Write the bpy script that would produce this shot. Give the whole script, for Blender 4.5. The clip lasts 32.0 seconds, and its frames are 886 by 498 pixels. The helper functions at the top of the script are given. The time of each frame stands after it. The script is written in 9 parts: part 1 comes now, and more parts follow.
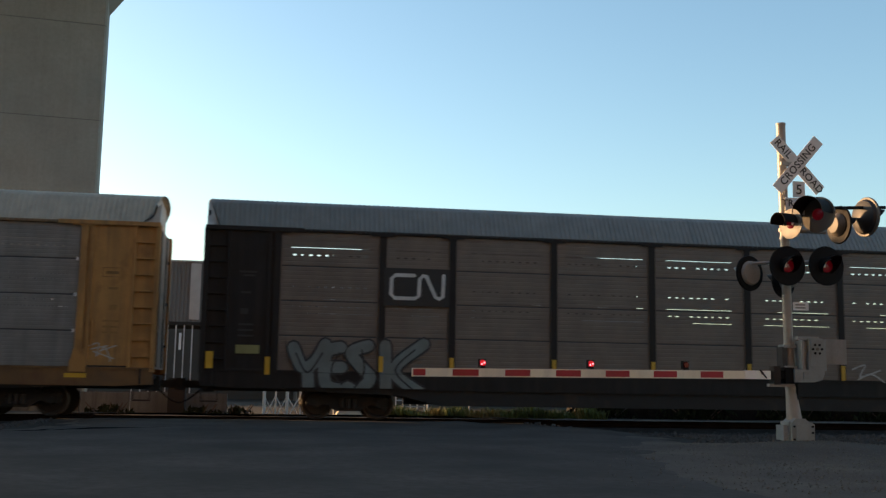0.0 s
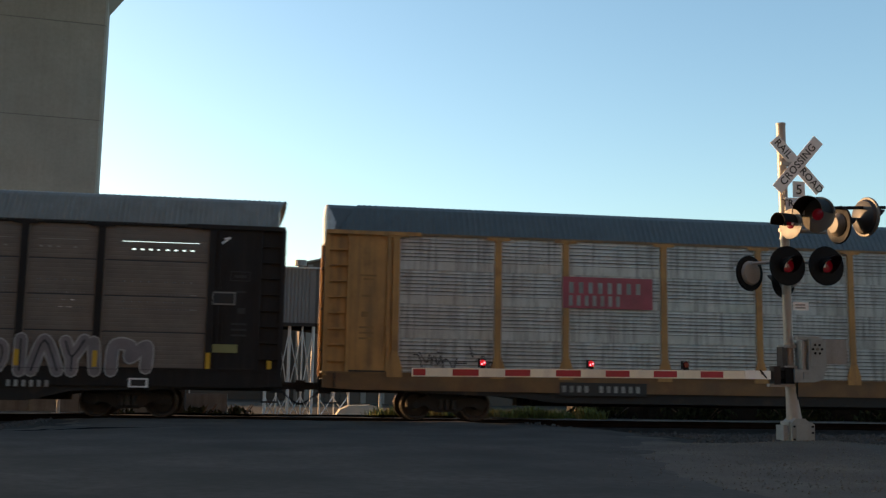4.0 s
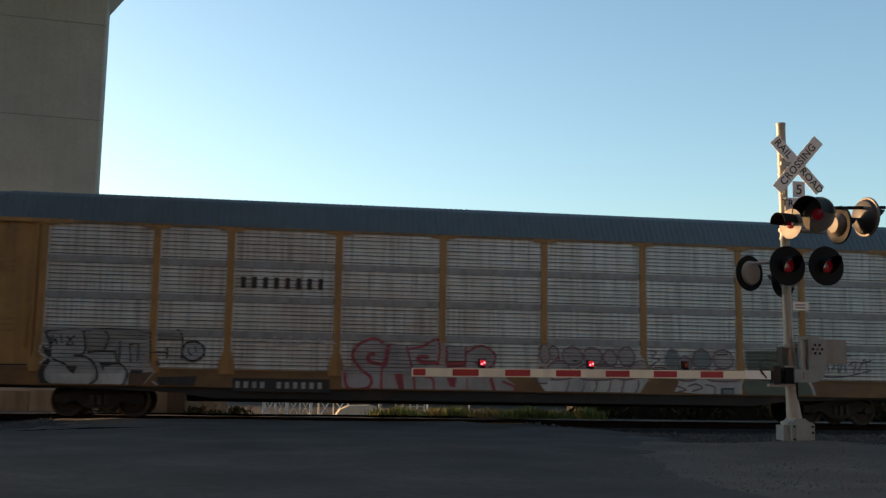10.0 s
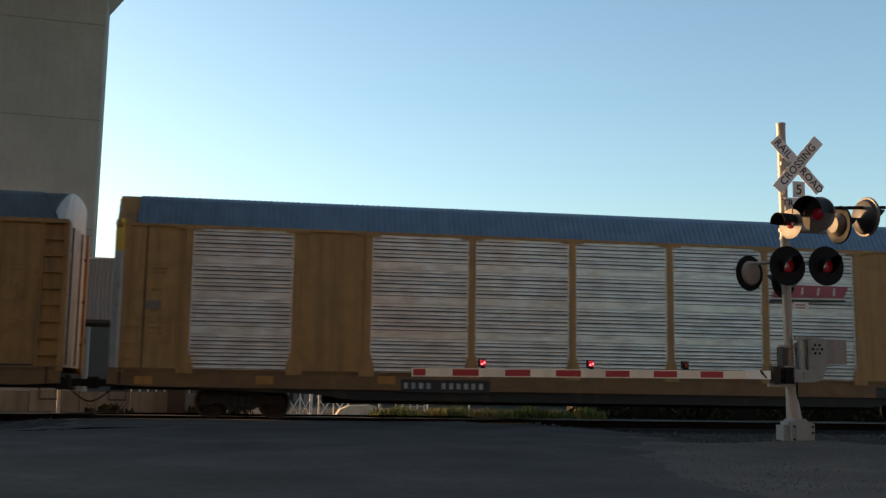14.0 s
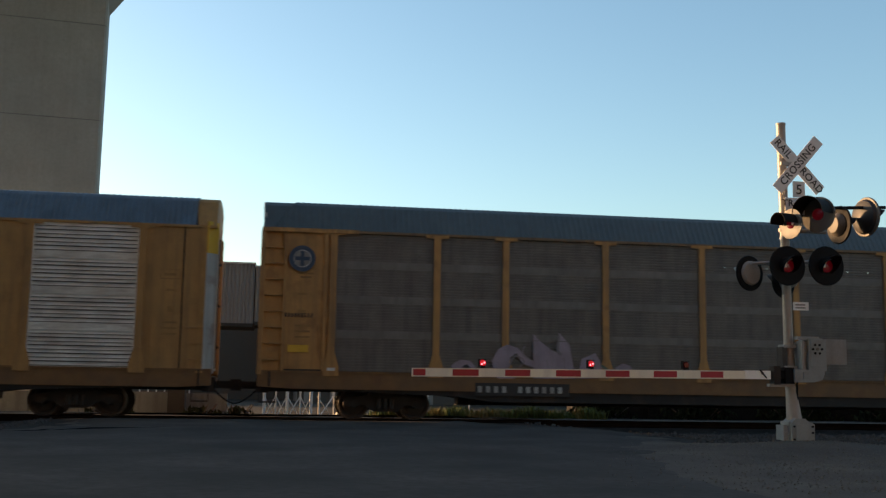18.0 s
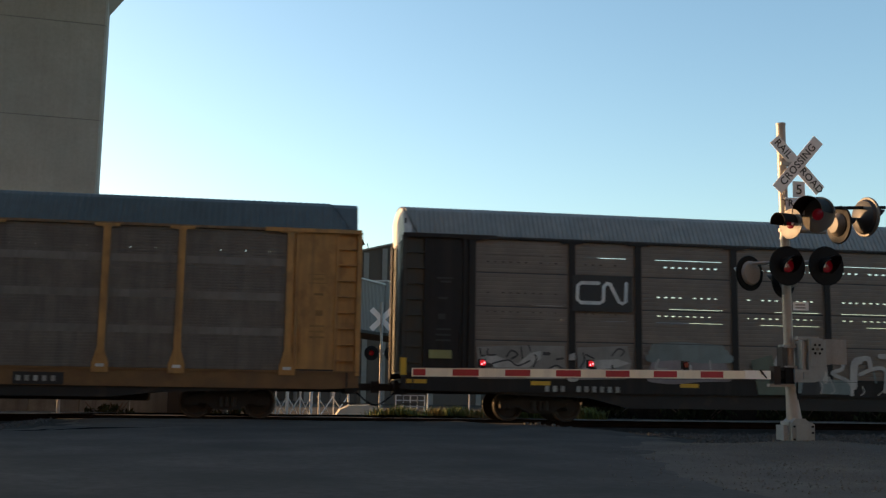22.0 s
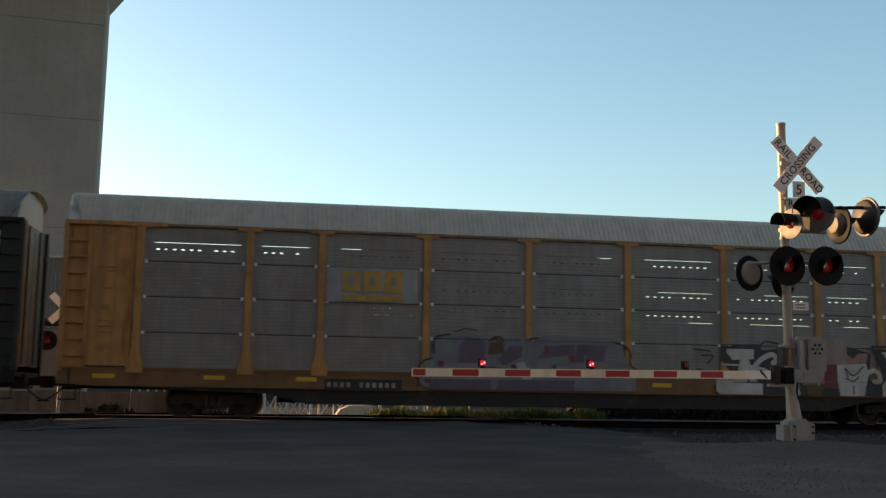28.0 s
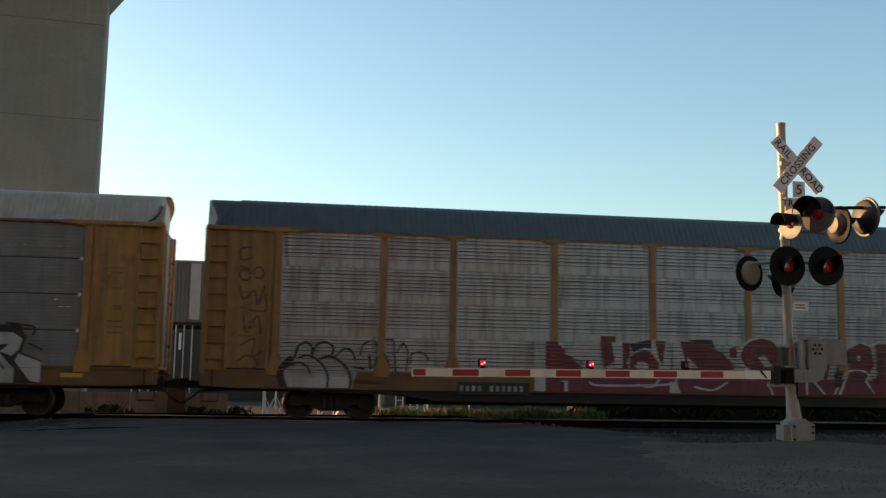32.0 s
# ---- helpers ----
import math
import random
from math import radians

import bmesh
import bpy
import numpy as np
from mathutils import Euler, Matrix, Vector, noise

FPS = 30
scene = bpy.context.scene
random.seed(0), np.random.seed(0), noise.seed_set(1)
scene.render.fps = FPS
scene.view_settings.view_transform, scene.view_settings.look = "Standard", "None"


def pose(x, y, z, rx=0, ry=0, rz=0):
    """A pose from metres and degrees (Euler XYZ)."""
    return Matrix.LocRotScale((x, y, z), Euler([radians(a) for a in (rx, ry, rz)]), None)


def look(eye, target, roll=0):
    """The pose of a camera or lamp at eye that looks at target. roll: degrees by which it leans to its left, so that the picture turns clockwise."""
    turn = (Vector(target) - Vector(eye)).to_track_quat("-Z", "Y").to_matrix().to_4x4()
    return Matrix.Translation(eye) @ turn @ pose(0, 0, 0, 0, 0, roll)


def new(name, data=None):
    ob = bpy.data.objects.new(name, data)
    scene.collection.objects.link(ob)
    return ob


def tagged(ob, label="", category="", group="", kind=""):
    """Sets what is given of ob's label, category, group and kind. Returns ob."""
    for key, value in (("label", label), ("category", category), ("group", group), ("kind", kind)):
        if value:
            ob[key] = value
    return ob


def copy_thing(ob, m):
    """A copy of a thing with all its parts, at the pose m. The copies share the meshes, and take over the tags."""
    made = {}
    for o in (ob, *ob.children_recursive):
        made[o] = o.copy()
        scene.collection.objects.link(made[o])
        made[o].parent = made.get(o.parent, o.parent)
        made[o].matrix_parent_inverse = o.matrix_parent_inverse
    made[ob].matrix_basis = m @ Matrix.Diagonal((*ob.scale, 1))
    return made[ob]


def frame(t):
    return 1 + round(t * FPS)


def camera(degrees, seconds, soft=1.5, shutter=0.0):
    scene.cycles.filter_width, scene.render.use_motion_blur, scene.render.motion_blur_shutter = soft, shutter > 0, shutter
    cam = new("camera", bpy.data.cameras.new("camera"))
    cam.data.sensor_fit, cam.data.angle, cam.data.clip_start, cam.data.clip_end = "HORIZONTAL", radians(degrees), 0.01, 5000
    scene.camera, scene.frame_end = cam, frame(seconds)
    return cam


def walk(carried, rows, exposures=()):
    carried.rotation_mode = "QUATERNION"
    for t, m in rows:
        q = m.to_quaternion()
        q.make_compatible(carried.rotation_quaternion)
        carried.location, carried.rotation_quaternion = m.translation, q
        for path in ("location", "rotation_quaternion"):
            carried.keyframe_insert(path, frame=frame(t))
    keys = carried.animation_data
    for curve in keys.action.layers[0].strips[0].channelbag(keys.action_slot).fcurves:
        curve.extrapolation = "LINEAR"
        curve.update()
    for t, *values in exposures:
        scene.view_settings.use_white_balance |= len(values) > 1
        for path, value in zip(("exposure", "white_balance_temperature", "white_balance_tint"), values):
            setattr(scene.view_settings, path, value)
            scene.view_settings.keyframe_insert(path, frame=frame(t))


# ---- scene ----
# ---------------------------------------------------------------- camera
EYE = Vector((0.0, 0.0, 0.78))
YAW, TILT, LEAN = radians(8.786), radians(7.79), 0.898
SIGHT = Vector((math.sin(YAW) * math.cos(TILT), math.cos(YAW) * math.cos(TILT), math.sin(TILT)))
cam = camera(46.0, 32.0, soft=1.35, shutter=0.3)
walk(cam, [(0.0, look(EYE, EYE + SIGHT, LEAN)), (32.0, look(EYE, EYE + SIGHT, LEAN))],
     exposures=[(0.0, 1.66, 6530, 5), (3.2, 1.70, 6530, 5), (6.0, 1.57, 6530, 5), (20.0, 1.55, 6530, 5), (22.5, 1.66, 6530, 5), (25.3, 1.68, 6530, 5), (28.0, 1.60, 6820, 4), (32.0, 1.58, 6820, 4)])

# ---------------------------------------------------------------- sky and sun
SUN_UP, SUN_BEYOND = 7.0, 38.0
world = bpy.data.worlds.new("evening_sky")
scene.world = world
world.use_nodes = True
wn = world.node_tree.nodes
sky = wn.new("ShaderNodeTexSky")
sky.sky_type = "NISHITA"
sky.sun_disc = False
sky.sun_elevation = radians(SUN_UP)
sky.sun_rotation = radians(-90.0 + SUN_BEYOND)
sky.air_density, sky.dust_density, sky.ozone_density = 1.0, 1.1, 1.9
wn["Background"].inputs["Strength"].default_value = 0.12
world.node_tree.links.new(sky.outputs[0], wn["Background"].inputs["Color"])
sun_dir = Vector((-math.cos(radians(SUN_BEYOND)) * math.cos(radians(SUN_UP)),
                  math.sin(radians(SUN_BEYOND)) * math.cos(radians(SUN_UP)), math.sin(radians(SUN_UP))))
lamp = bpy.data.lights.new("sun", "SUN")
lamp.energy, lamp.angle, lamp.color = 3.2, radians(0.53), (1.0, 0.55, 0.26)
sun = new("sun", lamp)
sun.matrix_world = look(sun_dir * 300, (0, 0, 0))


# ---------------------------------------------------------------- materials
def mat(name, base, rough=0.6, metal=0.0, var=0.22, scale=2.0, fine=30.0, streak=0.0, dirt=(0.05, 0.045, 0.04),
        streak_at=(5.0, 5.0, 0.35), rust=0.0, rust_col=(0.13, 0.055, 0.025), bump=0.15, glow=None, glow_strength=0.0, spec=0.5):
    m = bpy.data.materials.new(name)
    m.use_nodes = True
    n, l = m.node_tree.nodes, m.node_tree.links
    b = n["Principled BSDF"]
    tc = n.new("ShaderNodeTexCoord")
    info = n.new("ShaderNodeObjectInfo")
    shift = n.new("ShaderNodeVectorMath")
    shift.operation = "MULTIPLY_ADD"
    l.new(info.outputs["Random"], shift.inputs[0])
    shift.inputs[1].default_value = (37.0, 23.0, 11.0)
    l.new(tc.outputs["Object"], shift.inputs[2])

    def noise_at(s, detail=4.0, squeeze=None):
        t = n.new("ShaderNodeTexNoise")
        t.inputs["Scale"].default_value, t.inputs["Detail"].default_value = s, detail
        if squeeze:
            mp = n.new("ShaderNodeMapping")
            mp.inputs["Scale"].default_value = squeeze
            l.new(shift.outputs[0], mp.inputs["Vector"])
            l.new(mp.outputs[0], t.inputs["Vector"])
        else:
            l.new(shift.outputs[0], t.inputs["Vector"])
        return t

    def ramp(src, a, c, lo, hi):
        r = n.new("ShaderNodeMapRange")
        r.inputs[1].default_value, r.inputs[2].default_value = a, c
        r.inputs[3].default_value, r.inputs[4].default_value = lo, hi
        l.new(src, r.inputs[0])
        return r.outputs[0]

    def blend(fac, a, c):
        x = n.new("ShaderNodeMix")
        x.data_type = "RGBA"
        l.new(fac, x.inputs["Factor"])
        for sock, v in ((x.inputs["A"], a), (x.inputs["B"], c)):
            if isinstance(v, tuple):
                sock.default_value = (*v, 1.0)
            else:
                l.new(v, sock)
        return x.outputs["Result"]

    big, small = noise_at(scale), noise_at(fine, 3.0)
    low = tuple(c * (1 - var) for c in base)
    high = tuple(min(1.0, c * (1 + var)) for c in base)
    col = blend(ramp(big.outputs[0], 0.3, 0.7, 0.0, 1.0), low, high)
    grain = blend(ramp(small.outputs[0], 0.35, 0.7, 0.0, 0.55 * min(1.0, var * 2.5)), col, tuple(c * 0.55 for c in base))
    col = grain
    if streak:
        st = noise_at(1.0, 5.0, streak_at)
        col = blend(ramp(st.outputs[0], 0.45, 0.72, 0.0, streak), col, dirt)
    if rust:
        ru = noise_at(1.7, 8.0)
        col = blend(ramp(ru.outputs[0], 0.56, 0.66, 0.0, rust), col, rust_col)
    l.new(col, b.inputs["Base Color"])
    l.new(ramp(big.outputs[0], 0.3, 0.7, max(0.05, rough - 0.1), min(1.0, rough + 0.1)), b.inputs["Roughness"])
    b.inputs["Metallic"].default_value = metal
    b.inputs["Specular IOR Level"].default_value = spec
    if bump:
        bp = n.new("ShaderNodeBump")
        bp.inputs["Strength"].default_value, bp.inputs["Distance"].default_value = bump, 0.01
        l.new(small.outputs[0], bp.inputs["Height"])
        l.new(bp.outputs[0], b.inputs["Normal"])
    if glow:
        b.inputs["Emission Color"].default_value = (*glow, 1.0)
        b.inputs["Emission Strength"].default_value = glow_strength
    return m


YELLOW = mat("weathered yellow paint", (0.345, 0.178, 0.052), 0.6, streak=0.45, rust=0.35, var=0.16)
YELLOW_FRESH = mat("paler ochre paint", (0.448, 0.231, 0.068), 0.6, streak=0.45, rust=0.35, var=0.16)
YELLOW_EAVE = mat("grimy yellow eave rail", (0.20, 0.125, 0.06), 0.65, streak=0.5, rust=0.3, var=0.2)
YELLOW_SILL = mat("grimy yellow sill", (0.19, 0.098, 0.034), 0.62, streak=0.6, dirt=(0.10, 0.06, 0.035), rust=0.5, var=0.2, streak_at=(1.2, 5.0, 2.0))
YELLOW_CTTX = mat("faded ochre paint", (0.39, 0.21, 0.065), 0.62, streak=0.35, rust=0.2, var=0.14)
YELLOW_EMBLEM = mat("faded yellow emblem paint", (0.46, 0.28, 0.05), 0.6, var=0.2, streak=0.5, dirt=(0.2, 0.17, 0.1))
ORANGE_DULL = mat("faded orange patch", (0.42, 0.19, 0.03), 0.6, var=0.25, streak=0.4, dirt=(0.2, 0.1, 0.04))
YELLOW_CLEAN = mat("bright yellow paint", (0.62, 0.36, 0.03), 0.5, var=0.1)
BLACK_PAINT = mat("black car paint", (0.018, 0.0165, 0.016), 0.6, streak=0.25, dirt=(0.05, 0.04, 0.032), var=0.3, spec=0.25)
GREEN_BLACK = mat("dark green black paint", (0.0096, 0.0240, 0.0258), 0.5, streak=0.25, dirt=(0.07, 0.06, 0.05), var=0.3)
GALV = mat("galvanised sheet", (0.53, 0.56, 0.535), 0.45, metal=0.3, streak=0.75, dirt=(0.22, 0.222, 0.205), var=0.2, scale=1.2, streak_at=(11.0, 11.0, 0.45))
GALV_BLUE = mat("dull galvanised sheet", (0.43, 0.452, 0.44), 0.45, metal=0.3, streak=0.75, dirt=(0.16, 0.163, 0.155), var=0.2, scale=1.2, streak_at=(8.0, 8.0, 0.7))
GALV_BRIGHT = mat("newer galvanised sheet", (0.665, 0.70, 0.66), 0.40, metal=0.4, streak=0.75, dirt=(0.36, 0.36, 0.34), var=0.2, scale=1.2, streak_at=(1.6, 1.6, 9.0))
GALV_BAND = mat("flat galvanised band", (0.26, 0.265, 0.26), 0.55, metal=0.1, streak=0.3, var=0.15)
PANEL_BROWN = mat("rust dusted panel", (0.182, 0.146, 0.116), 0.6, streak=0.4, dirt=(0.11, 0.095, 0.08), var=0.16, streak_at=(0.8, 0.8, 3.0))
PANEL_GREY = mat("blue grey panel", (0.225, 0.215, 0.20), 0.55, streak=0.35, dirt=(0.11, 0.11, 0.11), var=0.14)
PANEL_DARK = mat("dark stained panel", (0.148, 0.128, 0.106), 0.6, streak=0.4, dirt=(0.05, 0.045, 0.04), var=0.22)
PANEL_DARK_BAND = mat("paler stained band", (0.18, 0.163, 0.142), 0.6, streak=0.5, dirt=(0.10, 0.09, 0.08), var=0.2)
# slot shade put into the colour: the folds alone stay too pale
SLOT_SHADE_GALV = mat("painted slot shade", (0.10, 0.10, 0.092), 0.8, var=0.3, bump=0)
# dark for the seams; behind the sheets it stands in for inner shade
SLOT = mat("dark seam steel with painted slot shade", (0.03, 0.032, 0.033), 0.8, var=0.2, bump=0)
ROOF_DARK = mat("dark grey roof", (0.085, 0.10, 0.102), 0.5, streak=0.25, var=0.14)
ROOF_LIGHT = mat("pale grey roof", (0.235, 0.23, 0.212), 0.5, streak=0.35, dirt=(0.16, 0.15, 0.135), var=0.14)
ROOF_WHITE = mat("off white roof", (0.51, 0.455, 0.365), 0.5, streak=0.35, dirt=(0.26, 0.25, 0.22), var=0.12)
ROOF_BLUE = mat("bluish galvanised roof", (0.145, 0.195, 0.245), 0.42, metal=0.2, streak=0.4, dirt=(0.12, 0.15, 0.18), var=0.18)
CAP_WHITE = mat("white end cap", (0.50, 0.49, 0.46), 0.5, streak=0.4, dirt=(0.25, 0.23, 0.2), rust=0.25, var=0.14)
DOOR_WHITE = mat("chalky white door", (0.43, 0.415, 0.385), 0.55, streak=0.55, dirt=(0.22, 0.19, 0.15), rust=0.4, var=0.16)
YARD_WALL = mat("grimy yard concrete", (0.135, 0.137, 0.127), 0.9, var=0.3, scale=0.8, streak=0.5)
STENCIL_BROWN = mat("faded brown stencil", (0.285, 0.155, 0.05), 0.65, var=0.3)
STENCIL_GREY = mat("faded grey stencil", (0.032, 0.032, 0.032), 0.65, var=0.3)
UNDER = mat("grimy underframe", (0.018, 0.0155, 0.0135), 0.75, var=0.35, rust=0.4, rust_col=(0.06, 0.035, 0.02))
WHEEL = mat("wheel steel", (0.022, 0.018, 0.016), 0.6, var=0.3, rust=0.4, rust_col=(0.07, 0.04, 0.025))
TREAD = mat("worn tread steel", (0.10, 0.09, 0.08), 0.45, metal=0.5, var=0.1, bump=0)
WHITE_LETTER = mat("white lettering paint", (0.62, 0.62, 0.6), 0.6, var=0.2, streak=0.3, dirt=(0.25, 0.23, 0.2))
NOTICE_GREEN = mat("faded yellow-green plate", (0.26, 0.25, 0.10), 0.55, var=0.2)
PLATE_BLACK = mat("black stencil plate", (0.02, 0.02, 0.02), 0.6, var=0.25)
STENCIL_PALE = mat("worn pale stencil", (0.34, 0.34, 0.32), 0.6, var=0.3, streak=0.5, dirt=(0.1, 0.1, 0.09))
ALU = mat("aluminium paint", (0.38, 0.38, 0.37), 0.5, metal=0.25, streak=0.35, dirt=(0.2, 0.19, 0.18), var=0.12)
MAST_WHITE = mat("silver mast paint", (0.36, 0.335, 0.305), 0.45, metal=0.1, streak=0.3, dirt=(0.25, 0.22, 0.18), rust=0.25, var=0.1)
SIGN_WHITE = mat("sign white sheeting", (0.86, 0.84, 0.81), 0.5, var=0.06, streak=0.2, dirt=(0.4, 0.38, 0.34))
SIGN_BLACK = mat("sign black film", (0.02, 0.02, 0.02), 0.5, var=0.15)
DISC_BLACK = mat("matt black disc", (0.009, 0.009, 0.010), 0.65, var=0.25, spec=0.15)
DISC_CREAM = mat("faded cream disc", (0.15, 0.143, 0.128), 0.55, var=0.12, streak=0.25, dirt=(0.25, 0.22, 0.17))
CASTING = mat("pale cast housing paint", (0.27, 0.29, 0.285), 0.55, streak=0.35, dirt=(0.22, 0.21, 0.19), rust=0.2, var=0.12)
COUNTER = mat("galvanised counterweight", (0.26, 0.245, 0.23), 0.55, var=0.15, streak=0.3)
SOCKET = mat("bright aluminium", (0.85, 0.83, 0.80), 0.4, metal=0.2, var=0.08)
DISC_BACK = mat("dark grey back cover", (0.028, 0.026, 0.028), 0.5, var=0.15)
DISC_GREY = mat("grey lamp housing", (0.30, 0.29, 0.27), 0.55, var=0.15)
LENS_RED = mat("red lens", (0.07, 0.006, 0.010), 0.2, var=0.15, bump=0, glow=(1.0, 0.03, 0.05), glow_strength=0.004)
LENS_LIT = mat("lit red lens", (0.10, 0.003, 0.014), 0.2, var=0.1, bump=0, glow=(1.0, 0.02, 0.05), glow_strength=0.01)
LENS_ARM = mat("bright red arm lens", (0.5, 0.02, 0.03), 0.2, var=0.1, bump=0, glow=(1.0, 0.02, 0.04), glow_strength=0.16)
ARM_RED = mat("red reflective tape", (0.46, 0.028, 0.045), 0.45, var=0.12, streak=0.2)
ARM_WHITE = mat("white reflective tape", (0.98, 0.87, 0.70), 0.45, var=0.08, streak=0.25, dirt=(0.35, 0.3, 0.25))
CONCRETE = mat("bridge concrete", (0.285, 0.26, 0.222), 0.85, var=0.16, scale=0.35, fine=6.0, streak=0.22, dirt=(0.18, 0.165, 0.14), bump=0.3)
CONCRETE_JOINT = mat("concrete joint line", (0.15, 0.135, 0.115), 0.9, var=0.2)
ASPHALT = mat("worn asphalt", (0.066, 0.061, 0.056), 0.95, var=0.45, scale=0.55, fine=9.0, bump=0.25, spec=0.12)
ASPHALT_DARK = mat("dark strip asphalt", (0.013, 0.013, 0.014), 1.0, var=0.3, scale=0.8, fine=60.0, bump=0.5, spec=0.0)
GRAVEL = mat("dusty gravel", (0.113, 0.098, 0.083), 0.95, var=0.4, scale=0.7, fine=35.0, bump=0.8, spec=0.15)
STONE = mat("ballast stone", (0.058, 0.056, 0.053), 0.9, var=0.5, scale=3.0, fine=30.0)
BALLAST_BED = mat("dark ballast bed", (0.036, 0.034, 0.032), 0.95, var=0.5, scale=4.0, fine=25.0, bump=0.8, spec=0.15)
PEBBLE = mat("gravel pebble", (0.15, 0.133, 0.113), 0.95, var=0.25, scale=5.0)
TIE = mat("creosoted tie", (0.022, 0.018, 0.015), 0.95, var=0.35, spec=0.0)
RAIL = mat("rail side rust", (0.018, 0.013, 0.011), 1.0, var=0.3, spec=0.0)
GRASS_GREEN = mat("green weeds", (0.09, 0.13, 0.03), 0.8, var=0.5, scale=3.0, bump=0)
GRASS = mat("dry lit grass", (0.22, 0.19, 0.06), 0.8, var=0.5, scale=3.0, bump=0)
# darker copy of LEAF: the hedge's shade is put into the colour
LEAF_SHADED = mat("hedge leaves with painted shade", (0.03, 0.034, 0.018), 0.9, var=0.4, scale=4.0, bump=0, spec=0.0)
LEAF = mat("dark bush leaves", (0.05, 0.075, 0.025), 0.7, var=0.5, scale=4.0, bump=0)
BIN_GREY = mat("grey bin sheet", (0.165, 0.165, 0.16), 0.55, metal=0.1, streak=0.35, dirt=(0.13, 0.13, 0.13), var=0.12, scale=0.8)
BIN_PALE = mat("pale bin strip", (0.42, 0.42, 0.41), 0.5, metal=0.1, var=0.1)
LEG_WHITE = mat("white leg paint", (0.52, 0.50, 0.47), 0.55, streak=0.3, dirt=(0.3, 0.26, 0.2), rust=0.25, var=0.1)
BROWN_WALL = mat("brown shed wall", (0.065, 0.046, 0.033), 0.8, var=0.14, scale=0.25, fine=5.0, streak=0.3)
TAN_BOUNCE = mat("tan building wall", (0.24, 0.18, 0.12), 0.85, var=0.15, scale=0.3, fine=5.0, streak=0.2)
BROWN_RIB = mat("pale shed pilaster", (0.17, 0.15, 0.13), 0.8, var=0.12)
DARK_VOID = mat("dark shed interior", (0.03, 0.026, 0.022), 0.95, var=0.2, bump=0)
LENS_SPARK = mat("glowing lamp spot", (0.8, 0.1, 0.1), 0.2, var=0.05, bump=0, glow=(1.0, 0.25, 0.3), glow_strength=1.0)
YARD_DARK = mat("dark yard ground", (0.035, 0.030, 0.024), 0.95, var=0.4, scale=0.4, fine=8.0, spec=0.1)
CREAM = mat("cream plaster", (0.50, 0.45, 0.36), 0.8, var=0.1)
BARK = mat("weathered timber", (0.10, 0.07, 0.05), 0.9, var=0.3)


